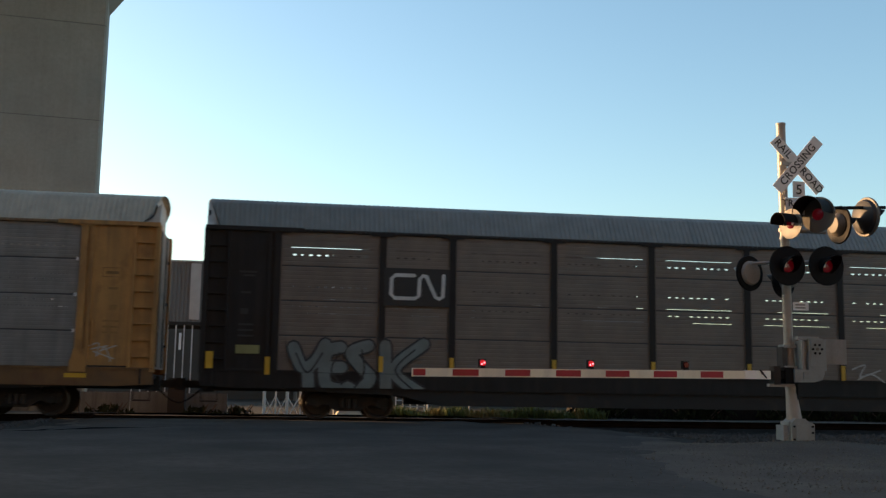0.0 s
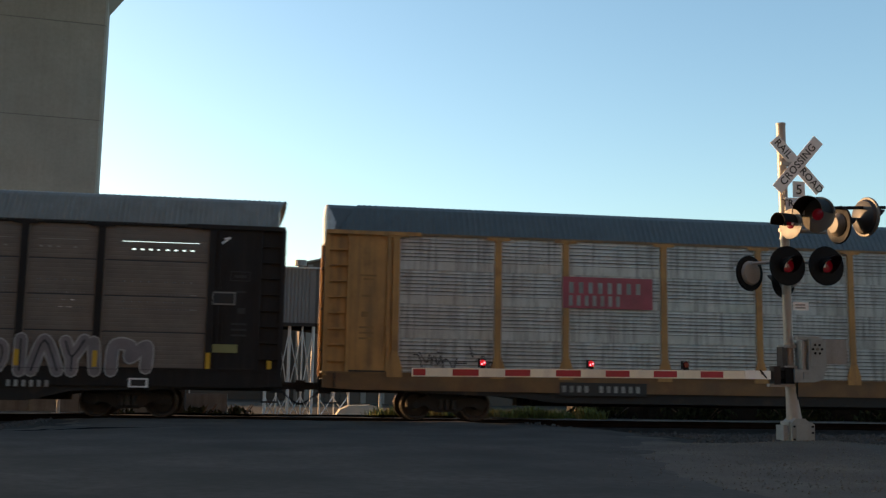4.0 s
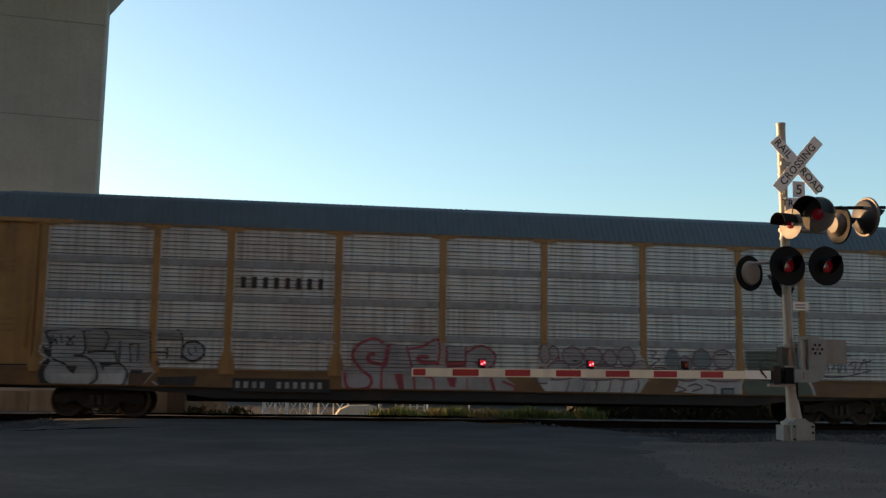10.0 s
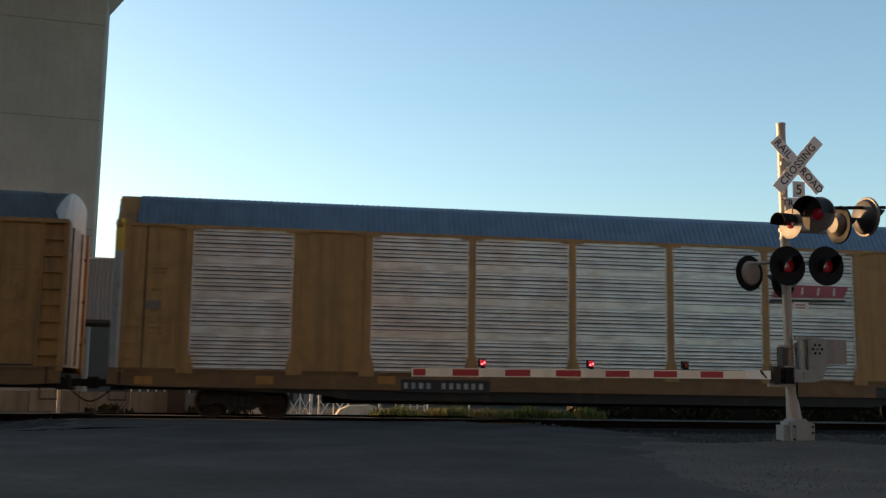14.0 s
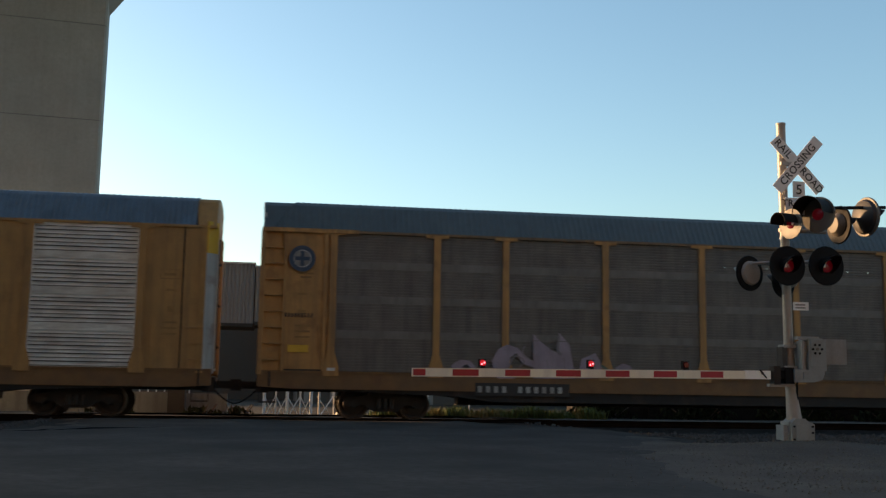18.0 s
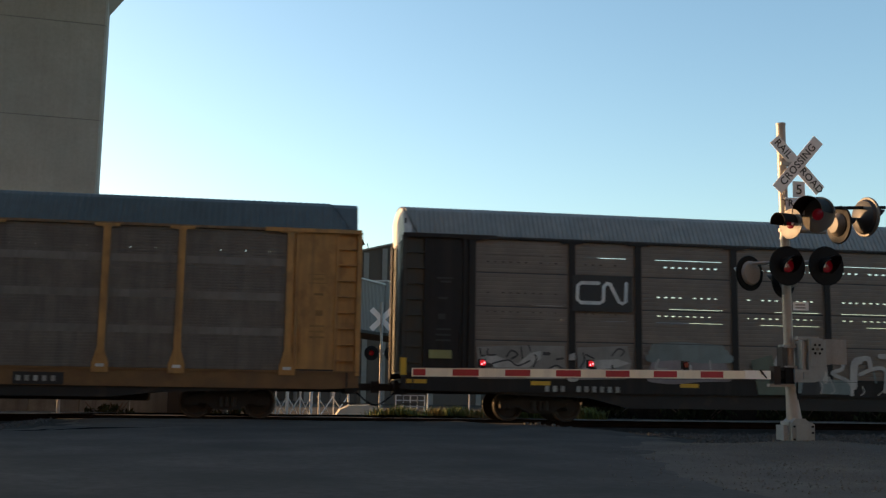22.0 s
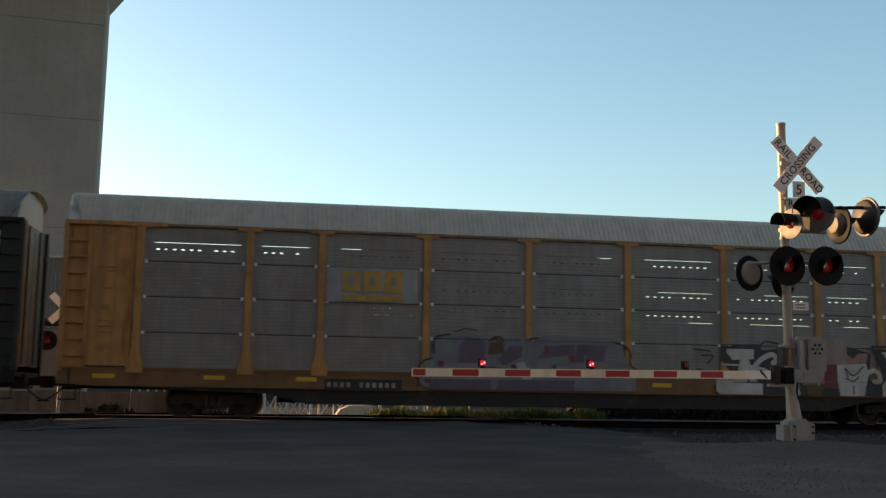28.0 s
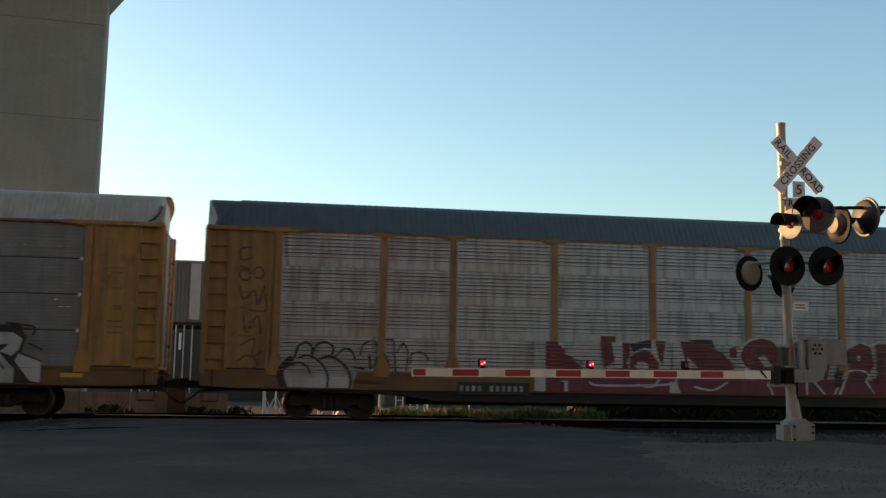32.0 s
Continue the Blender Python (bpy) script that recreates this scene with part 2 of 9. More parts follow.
# ---------------------------------------------------------------- mesh helpers
class Shape:
    """Collects plain vertices and faces."""

    def __init__(self):
        self.v, self.f = [], []

    def add(self, verts, faces):
        k = len(self.v)
        self.v += [tuple(p) for p in verts]
        self.f += [tuple(i + k for i in q) for q in faces]
        return self

    def box(self, x0, x1, y0, y1, z0, z1, m=None):
        p = [Vector((x, y, z)) for z in (z0, z1) for y in (y0, y1) for x in (x0, x1)]
        if m:
            p = [m @ q for q in p]
        return self.add(p, [(0, 2, 3, 1), (4, 5, 7, 6), (0, 1, 5, 4), (2, 6, 7, 3), (0, 4, 6, 2), (1, 3, 7, 5)])

    def prism(self, outline, a, b, axis="y", m=None):
        """An outline of (u, w) pairs drawn out along axis from a to b; u, w are the other two axes in order."""
        def at(u, w, s):
            q = Vector({"x": (s, u, w), "y": (u, s, w), "z": (u, w, s)}[axis])
            return m @ q if m else q
        n = len(outline)
        p = [at(u, w, a) for u, w in outline] + [at(u, w, b) for u, w in outline]
        return self.add(p, [tuple(range(n))[::-1], tuple(range(n, 2 * n))] +
                        [(i, (i + 1) % n, n + (i + 1) % n, n + i) for i in range(n)])

    def rod(self, p0, p1, r, n=8, r1=None):
        p0, p1 = Vector(p0), Vector(p1)
        r1 = r if r1 is None else r1
        q = (p1 - p0).to_track_quat("Z", "Y")
        ring = [Vector((math.cos(2 * math.pi * i / n), math.sin(2 * math.pi * i / n), 0)) for i in range(n)]
        p = [p0 + q @ (c * r) for c in ring] + [p1 + q @ (c * r1) for c in ring]
        return self.add(p, [tuple(range(n))[::-1], tuple(range(n, 2 * n))] +
                        [(i, (i + 1) % n, n + (i + 1) % n, n + i) for i in range(n)])

    def lathe(self, profile, n=24, m=None, closed=False):
        """A profile of (radius, height) pairs turned round the z axis."""
        p = []
        for r, h in profile:
            for i in range(n):
                a = 2 * math.pi * i / n
                q = Vector((r * math.cos(a), r * math.sin(a), h))
                p.append(m @ q if m else q)
        f = []
        for j in range(len(profile) - 1):
            f += [(j * n + i, j * n + (i + 1) % n, (j + 1) * n + (i + 1) % n, (j + 1) * n + i) for i in range(n)]
        if not closed:
            f += [tuple(range(n))[::-1], tuple(range((len(profile) - 1) * n, len(profile) * n))]
        return self.add(p, f)

    def ribbon(self, pts, width, y, thick=0.004):
        """A painted stroke in the x-z plane at depth y, with round ends."""
        pts = [Vector(p) for p in pts]
        left, right = [], []
        for i, p in enumerate(pts):
            d = (pts[min(i + 1, len(pts) - 1)] - pts[max(i - 1, 0)]).normalized()
            s = Vector((-d.y, d.x)) * width / 2
            left.append(p + s)
            right.append(p - s)
        n = len(pts)
        v = [(q.x, y, q.y) for q in left] + [(q.x, y, q.y) for q in right]
        self.add(v, [(i, i + 1, n + i + 1, n + i) for i in range(n - 1)])
        for c in (pts[0], pts[-1]):
            self.add([(c.x + width / 2 * math.cos(k * math.pi / 4), y + 0.0004, c.y + width / 2 * math.sin(k * math.pi / 4)) for k in range(8)],
                     [tuple(range(8))])
        return self

    def tube(self, pts, r, n=6):
        """One bent round bar through pts, which lie in a plane along x."""
        v = []
        for i, p in enumerate(pts):
            d = (pts[min(i + 1, len(pts) - 1)] - pts[max(i - 1, 0)]).normalized()
            side = Vector((0, 1, 0))
            up = d.cross(side)
            v += [p + r * (math.cos(2 * math.pi * k / n) * side + math.sin(2 * math.pi * k / n) * up) for k in range(n)]
        f = [(i * n + k, i * n + (k + 1) % n, (i + 1) * n + (k + 1) % n, (i + 1) * n + k) for i in range(len(pts) - 1) for k in range(n)]
        return self.add(v, f + [tuple(range(n))[::-1], tuple(range(len(v) - n, len(v)))])

    def patch(self, pts, y):
        return self.add([(p[0], y, p[1]) for p in pts], [tuple(range(len(pts)))])

    def mesh(self, name, material, smooth=False):
        me = bpy.data.meshes.new(name)
        me.from_pydata(self.v, [], self.f)
        me.materials.append(material)
        bm = bmesh.new()
        bm.from_mesh(me)
        bmesh.ops.recalc_face_normals(bm, faces=bm.faces)
        bm.to_mesh(me)
        bm.free()
        if smooth:
            me.polygons.foreach_set("use_smooth", [True] * len(me.polygons))
            me.set_sharp_from_angle(angle=radians(35))
        return me


def part(name, data, material=None, parent=None, label="", at=(0, 0, 0), smooth=False):
    """One mesh object under a thing or a part; data is a Shape or a mesh that others share."""
    me = data.mesh(name, material, smooth) if isinstance(data, Shape) else data
    ob = new(name, me)
    ob.parent = parent
    ob.matrix_basis = at if isinstance(at, Matrix) else Matrix.Translation(at)
    return tagged(ob, label=label)


def thing(name, label, category, group="", at=(0, 0, 0), kind=""):
    ob = new(name)
    ob.empty_display_size = 0.3
    ob.matrix_basis = at if isinstance(at, Matrix) else Matrix.Translation(at)
    return tagged(ob, label, category, group, kind)


def letters(text, size, material, depth=0.003):
    """Lettering as a flat mesh, centred, in the x-z plane, facing -y."""
    cu = bpy.data.curves.new("lettering", "FONT")
    cu.body, cu.size, cu.align_x, cu.align_y, cu.extrude = text, size, "CENTER", "CENTER", depth
    cu.offset, cu.space_character = 0.008 * size, 1.06
    cu.resolution_u = 4
    ob = new("lettering", cu)
    me = bpy.data.meshes.new_from_object(ob.evaluated_get(bpy.context.evaluated_depsgraph_get()))
    bpy.data.objects.remove(ob)
    me.transform(Matrix.Rotation(radians(90), 4, "X"))
    me.materials.clear()
    me.materials.append(material)
    return me


# ---------------------------------------------------------------- ground, road, track
TRACK_Y = 29.7


def ground_z(x, y):
    z = -0.06 - 0.05 * max(0.0, min(1.0, (12 - y) / 8))
    if 20.5 < y < 34 and (x > 7.0 or x < -5.5):
        z -= 0.20 * max(0.0, min(1.0, (y - 20.5) / 2)) * max(0.0, min(1.0, (34 - y) / 1.5)) * max(0.0, min(1.0, max(x - 7.0, -5.5 - x) / 1.5))
    if y > 34:
        z -= min(0.35, (y - 34) * 0.05)
    z += 0.13 * math.exp(-((x - 8.8) / 1.5) ** 2 - ((y - 16.3) / 0.9) ** 2)
    return z + 0.025 * noise.noise(Vector((x * 0.35, y * 0.35, 0.0))) + 0.012 * noise.noise(Vector((x * 1.7, y * 1.7, 3.0)))


def grid_sheet(name, xs, ys, height, material, keep=None):
    s = Shape()
    index = {}
    for j, y in enumerate(ys):
        for i, x in enumerate(xs):
            index[i, j] = len(s.v)
            s.v.append((x, y, height(x, y)))
    for j in range(len(ys) - 1):
        for i in range(len(xs) - 1):
            if keep is None or keep((xs[i] + xs[i + 1]) / 2, (ys[j] + ys[j + 1]) / 2):
                s.f.append((index[i, j], index[i + 1, j], index[i + 1, j + 1], index[i, j + 1]))
    used = sorted({k for q in s.f for k in q})
    back = {k: n for n, k in enumerate(used)}
    s.v = [s.v[k] for k in used]
    s.f = [tuple(back[k] for k in q) for q in s.f]
    return new(name, s.mesh(name, material, True))


def spread(lo, hi, near_lo, near_hi, step):
    """Even steps in the near stretch and growing ones outside it."""
    out = list(np.arange(near_lo, near_hi + 1e-6, step))
    a, d = near_lo, step
    while a > lo:
        d *= 1.5
        a = max(lo, a - d)
        out.insert(0, a)
    a, d = near_hi, step
    while a < hi:
        d *= 1.5
        a = min(hi, a + d)
        out.append(a)
    return out


ground = grid_sheet("ground", spread(-3000, 3000, -22, 34, 0.4), spread(-600, 4500, 4, 60, 0.4), ground_z, GRAVEL)
tagged(ground, "dusty grey gravel ground beside the crossing", "ground", kind="structure")


def road_right(y):
    """The road's ragged right edge."""
    pts = [(4.0, 5.4), (8.4, 5.1), (10.1, 5.2), (12.6, 6.0), (16.0, 7.0), (19.9, 8.0), (22.5, 8.5), (24.5, 8.2), (26.5, 6.9), (30.0, 5.0), (34.0, 3.6), (60.0, -6.0)]
    x = np.interp(y, [p[0] for p in pts], [p[1] for p in pts])
    return x + 0.18 * noise.noise(Vector((y * 0.9, 2.0, 0.0))) + 0.08 * noise.noise(Vector((y * 3.1, 5.0, 0.0)))


def road_left(y):
    pts = [(4.0, -16.0), (14.0, -14.0), (19.0, -9.5), (21.0, -5.4), (23.5, -5.0), (27.0, -5.5), (30.0, -6.3), (34.0, -7.5), (60.0, -16.0)]
    x = np.interp(y, [p[0] for p in pts], [p[1] for p in pts])
    return x + 0.15 * noise.noise(Vector((y * 0.9, 9.0, 0.0)))


def road_z(x, y):
    crown = -0.045 + 0.045 * max(0.0, min(1.0, (y - 14) / 13))
    edge = min(x - road_left(y), road_right(y) - x)
    fall = 0.12 * max(0.0, 1 - edge / 1.7) ** 1.4
    z = crown - fall + 0.02 * noise.noise(Vector((x * 0.5, y * 0.5, 7.0))) + 0.006 * noise.noise(Vector((x * 2.3, y * 2.3, 5.0)))
    if y > 27.6:
        z -= 0.055 * (y - 27.6)
    if edge < 1.7:
        return z + 0.03 * noise.noise(Vector((x * 1.4, y * 0.7, 1.0))) + 0.015 * noise.noise(Vector((x * 5.0, y * 4.0, 2.0)))
    return max(z, ground_z(x, y) + 0.006)


ry = list(np.arange(4.0, 44.0, 0.25))
s = Shape()
COLS = 64
for y in ry:
    a, b = road_left(y), road_right(y)
    for i in range(COLS):
        x = a + (b - a) * i / (COLS - 1)
        s.v.append((x, y, road_z(x, y)))
for j in range(len(ry) - 1):
    for i in range(COLS - 1):
        k = j * COLS + i
        s.f.append((k, k + 1, k + COLS + 1, k + COLS))
road = new("road", s.mesh("road", ASPHALT, True))
tagged(road, "worn dark grey asphalt road rising to the crossing", "road", kind="structure")

# darker strip with a feathered end, left of the crossing
s = Shape()
outline = [(-6.6 + 0.15 * i, 18.2 + 0.14 * i + 0.3 * noise.noise(Vector((i * 0.4, 0, 0)))) for i in range(31)]
n = len(outline)
for i, (x, y) in enumerate(outline):
    w = 2.6 * (1 - i / (n - 1)) ** 1.1 + 0.02
    s.v += [(x, y - w / 2, road_z(x, y - w / 2) + 0.005), (x, y + w / 2, road_z(x, y + w / 2) + 0.005)]
s.f = [(2 * i, 2 * i + 2, 2 * i + 3, 2 * i + 1) for i in range(n - 1)]
tagged(new("road_patch", s.mesh("road_patch", ASPHALT_DARK)), "dark tar patch across the worn asphalt", "road", kind="structure")

# the railway track: two rails on ties in ballast
for side in (-0.7525, 0.7525):
    s = Shape()
    prof = [(-0.07, -0.17), (0.07, -0.17), (0.07, -0.15), (0.012, -0.13), (0.012, -0.05), (0.036, -0.035), (0.036, -0.003), (0.03, 0.0),
            (-0.03, 0.0), (-0.036, -0.003), (-0.036, -0.035), (-0.012, -0.05), (-0.012, -0.13), (-0.07, -0.15)]
    s.prism([(TRACK_Y + side + u, w) for u, w in prof], -260, 330, "x")
    tagged(new("rail", s.mesh("rail", RAIL)), "rusty steel rail with a worn head", "rail", "rails of the track", kind="structure")
ties = thing("railway_ties", "row of dark creosoted timber ties under the rails", "ties", at=(0, TRACK_Y, 0), kind="structure")
tie_mesh = Shape().box(-0.115, 0.115, -1.3, 1.3, -0.33, -0.165).mesh("tie", TIE)
for i in range(70):
    x = -11.5 + 0.53 * i
    if -6.3 < x < 5.2:
        continue
    part("tie", tie_mesh, parent=ties, at=(x + random.uniform(-0.03, 0.03), random.uniform(-0.04, 0.04), random.uniform(-0.062, -0.046)))
s = Shape()
for i in range(-260, 330):
    if 26 > i > -12:
        continue
    s.box(i - 0.115, i + 0.115, -1.3, 1.3, -0.33, -0.165)
part("tie_row", s, TIE, ties)


def ballast(name, label, count, area, size, seed, material=STONE):
    rnd = random.Random(seed)
    s = Shape()
    for _ in range(count):
        x, y, z = area(rnd)
        r = size * rnd.uniform(0.5, 1.5)
        m = pose(x, y, z + r * 0.3, rnd.uniform(0, 360), rnd.uniform(0, 360), rnd.uniform(0, 360))
        a, b, c = r, r * rnd.uniform(0.6, 1.0), r * rnd.uniform(0.5, 0.9)
        pts = [(a, 0, 0), (-a, 0.2 * b, 0), (0, b, 0), (0.2 * a, -b, 0), (0, 0.1 * b, c), (0.1 * a, 0, -c)]
        s.add([m @ Vector(p) for p in pts], [(0, 2, 4), (2, 1, 4), (1, 3, 4), (3, 0, 4), (2, 0, 5), (1, 2, 5), (3, 1, 5), (0, 3, 5)])
    return tagged(new(name, s.mesh(name, material)), label, "ballast", kind="stuff")


bed = grid_sheet("ballast_bed", list(np.arange(-16, 40, 0.4)), list(np.arange(17.9, 33.2, 0.3)), lambda x, y: max(ground_z(x, y) + 0.008 - (0.05 if y < 18.1 else 0.0), -0.15 + 0.02 * noise.noise(Vector((x * 3, y * 3, 0))) if 28.3 < y < 31.2 else -9.0), BALLAST_BED,
                 lambda x, y: x > road_right(y) - 0.5 and y > 18.0 + 0.5 * noise.noise(Vector((x * 0.8, 1.0, 0.0))) or x < road_left(y) + 0.5 and y > 20.5)
tagged(bed, "dark stony ballast bed of the track", "ballast", kind="structure")


def right_bed(rnd):
    while True:
        x, y = rnd.uniform(6.5, 22), rnd.triangular(17.6, 28.6, 20.5)
        if x > road_right(y) - 0.1 + (0.7 if y < 18 else 0):
            return x, y, ground_z(x, y)


def left_bed(rnd):
    while True:
        x, y = rnd.uniform(-14, -5), rnd.uniform(21, 28.6)
        if x < road_left(y) + 0.1:
            return x, y, ground_z(x, y)


ballast("track_ballast", "grey crushed stone ballast beside the track", 5200, right_bed, 0.05, 5)
ballast("track_ballast", "grey crushed stone ballast beside the track", 1800, left_bed, 0.045, 6)


def verge(rnd):
    while True:
        x, y = rnd.uniform(3, 13), rnd.uniform(9, 17.5)
        if x > road_right(y) - 2.2 * rnd.random() ** 2:
            return x, y, max(ground_z(x, y), road_z(x, y)) if x < road_right(y) else ground_z(x, y)


ballast("loose_gravel", "loose pebbles scattered on the gravel verge", 7000, verge, 0.012, 7, PEBBLE)


# made-up low wall: its near-black boards stand in for darkness behind the track
bank = thing("retaining_wall", "low dark timber retaining wall behind the track", "retaining wall", at=(11.2, 37.3, 0))
for i in range(12):
    part("wall_board", Shape().box(2.4 * i, 2.4 * i + 2.37, 0, 0.12, -0.7, 1.02 + 0.03 * (i % 3)), TIE, bank)
    part("wall_post", Shape().box(2.4 * i - 0.09, 2.4 * i + 0.07, -0.1, 0.0, -0.7, 1.0), TIE, bank)
# a darker sheet laid over the gravel behind the track
yard = grid_sheet("yard_ground", list(np.arange(-40, 60, 2.0)), list(np.arange(33.2, 130, 2.0)), lambda x, y: ground_z(x, y) + 0.07, YARD_DARK)
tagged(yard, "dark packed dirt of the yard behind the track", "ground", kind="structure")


# ---------------------------------------------------------------- grass and bushes behind the track
def blades(name, label, count, area, height, seed, material):
    rnd = random.Random(seed)
    s = Shape()
    for _ in range(count):
        x, y = area(rnd)
        z, h, a = ground_z(x, y) - 0.02, height * rnd.uniform(0.4, 1.0) * (0.85 + 0.7 * noise.noise(Vector((x * 1.6, y, 2.0)))), rnd.uniform(0, math.pi)
        w = 0.014 + 0.03 * rnd.random() ** 2
        dx, dy, lx, ly = w * math.cos(a), w * math.sin(a), rnd.uniform(-0.5, 0.5) * h, rnd.uniform(-0.4, 0.4) * h
        s.add([(x - dx, y - dy, z), (x + dx, y + dy, z), (x + dx * 0.7 + lx * 0.4, y + dy * 0.7 + ly * 0.4, z + h * 0.6),
               (x - dx * 0.7 + lx * 0.4, y - dy * 0.7 + ly * 0.4, z + h * 0.6), (x + lx, y + ly, z + h)], [(0, 1, 2, 3), (3, 2, 4)])
    return tagged(new(name, s.mesh(name, material)), label, "grass", kind="stuff")


def grass_area(rnd):
    while True:
        x = rnd.uniform(3.2, 10.4)
        y = 34.6 + abs(rnd.gauss(0, 1.8))
        if noise.noise(Vector((x * 0.9, y * 0.5, 0.0))) > 0.0:
            return x, y


def weed_area(rnd):
    while True:
        x = rnd.uniform(3.2, 11.6)
        y = 34.4 + abs(rnd.gauss(0, 1.4))
        if noise.noise(Vector((x * 1.1, y * 0.6, 8.0))) > 0.0:
            return x, y


blades("dry_grass", "sunlit dry yellow grass behind the track", 5200, grass_area, 0.46, 11, GRASS)
blades("green_weeds", "sunlit green weeds behind the track", 4200, weed_area, 0.5, 12, GRASS_GREEN)


# ---------------------------------------------------------------- bridge pier
pier = thing("bridge_pier", "tall shaded concrete bridge pier with horizontal pour joints", "pier", at=pose(-8.88, 50.9, 0, 0, 0, 7.0))
W, T, C = 5.3, 2.4, 0.36
plan = [(-W + C, 0), (-C * 0.25, 0), (0, C * 0.25), (0, T), (-W, T), (-W, C)]
lifts = [-0.6, 3.4, 8.15, 13.45, 18.2, 19.55]
for a, b in zip(lifts, lifts[1:]):
    part("pour_lift", Shape().prism(plan, a + 0.018, b - 0.018, "z"), CONCRETE, pier)
    part("pour_joint", Shape().prism([(u * 0.994 - 0.015, v * 0.98 + 0.02) for u, v in plan], b - 0.019, b + 0.019, "z"), CONCRETE_JOINT, pier)
cap = Shape().prism([(-W, 19.55), (0, 19.55), (1.6, 21.8), (1.6, 23.0), (-W - 1.6, 23.0), (-W - 1.6, 21.8)], 0, T, "y")
deck = thing("bridge_deck", "concrete bridge deck carried high over the road by the pier", "bridge deck", at=pose(-8.88, 50.9, 0, 0, 0, 7.0))
part("deck_slab", Shape().prism([(-9.0, 24.4), (4.2, 24.4), (4.2, 24.8), (3.9, 24.8), (3.9, 25.9), (-8.7, 25.9), (-8.7, 24.8), (-9.0, 24.8)], -130, T, "y"), CONCRETE, deck)
for gx in (-6.4, -3.9, -1.4, 1.0):
    part("girder", Shape().prism([(gx - 0.4, 23.0), (gx + 0.4, 23.0), (gx + 0.15, 23.4), (gx + 0.15, 24.0), (gx + 0.5, 24.4), (gx - 0.5, 24.4), (gx - 0.15, 24.0), (gx - 0.15, 23.4)], -130, T, "y"), CONCRETE, deck)
part("pier_cap", cap, CONCRETE, pier, "flared concrete cap")

# ---------------------------------------------------------------- grey bins on white legs


def bin_unit(at, length, depth, low, high, strip=None, vent=False, label="grey corrugated steel bin on white braced legs"):
    unit = thing("storage_bin", label, "storage bin", "bins behind the track", at)
    s = Shape()
    step = 0.16
    line = []
    for i in range(int(length / step)):
        line += [(i * step, 0), (i * step + 0.05, 0), (i * step + 0.075, -0.04), (i * step + 0.135, -0.04)]
    for u, v in line:
        s.v += [(u, v, low), (u, v, high)]
    s.f = [(2 * i, 2 * i + 2, 2 * i + 3, 2 * i + 1) for i in range(len(line) - 1)]
    part("front_sheet", s, BIN_GREY, unit)
    part("body", Shape().box(0.0, length, 0.03, depth, low, high), BIN_GREY, unit)
    part("roof_edge", Shape().box(-0.03, length + 0.03, -0.09, depth, high, high + 0.07), BIN_PALE, unit, "pale roof edge")
    part("floor_beam", Shape().box(-0.02, length + 0.02, -0.08, depth, low - 0.14, low), DARK_VOID, unit, "dark bottom beam")
    if strip:
        part("pale_strip", Shape().box(strip, strip + 0.42, -0.07, -0.045, low + 0.1, high - 0.05), BIN_PALE, unit, "pale vertical strip")
    if vent:
        s = Shape().rod((vent, depth / 2, high), (vent, depth / 2, high + 0.28), 0.13, 10)
        s.rod((vent, depth / 2, high + 0.28), (vent, depth / 2, high + 0.52), 0.26, 12)
        part("vent", s, BIN_GREY, unit, "round roof vent")
    return unit


def braced_legs(unit, xs, depth, low, r=0.085):
    for i, x in enumerate(xs):
        part("leg", Shape().rod((x, 0.1, -0.6), (x, 0.1, low - 0.14), r if i % 2 == 0 else r * 0.55, 8), LEG_WHITE, unit, "white tubular leg")
    for a, b in zip(xs, xs[1:]):
        for z0, z1, y in ((0.55, low - 0.3, 0.1), (-0.45, 0.5, 0.13)):
            part("brace", Shape().rod((a, y, z0), (b, y, z1), 0.028, 6), LEG_WHITE, unit, "thin crossed brace")
            part("brace", Shape().rod((b, y + 0.06, z0), (a, y + 0.06, z1), 0.028, 6), LEG_WHITE, unit, "thin crossed brace")


left_bin = bin_unit((-13.2, 45, 0), 12.05, 3.0, 3.52, 6.05, strip=9.4, label="long grey corrugated bin with slim white posts below")
for i in range(8):
    part("slim_post", Shape().box(7.19 + 0.335 * i, 7.24 + 0.335 * i, -0.07, 0.0, -0.5, 3.38), LEG_WHITE, left_bin, "slim white post")
part("warning_light_panel", Shape().box(9.03, 9.13, -0.09, -0.04, 2.35, 3.05), SIGN_WHITE, left_bin, "small white upright panel")
mid_bin = bin_unit((-1.1, 45, 0), 2.55, 2.6, 3.6, 5.93, vent=1.9)
braced_legs(mid_bin, [0.54, 1.02, 1.5, 2.05, 2.5], 2.6, 3.6, 0.07)
# the row of bins that leads away behind the far signal
turn = math.degrees(math.atan2(20.0, 11.3))
for i, (d0, d1, strip) in enumerate([(0.1, 7.0, 1.0), (7.15, 13.9, 3.0), (14.05, 20.8, 2.4)]):
    u = bin_unit(pose(1.55 + 11.3 / 22.97 * d0, 45 + 20 / 22.97 * d0, 0, 0, 0, turn), d1 - d0, 2.6, 3.6 + 0.004 * i, 5.95 + 0.2 * i, strip=strip)
    braced_legs(u, [0.5, 1.9, 3.4] if i == 0 else [d1 - d0 - 0.5], 2.6, 3.6, 0.05)

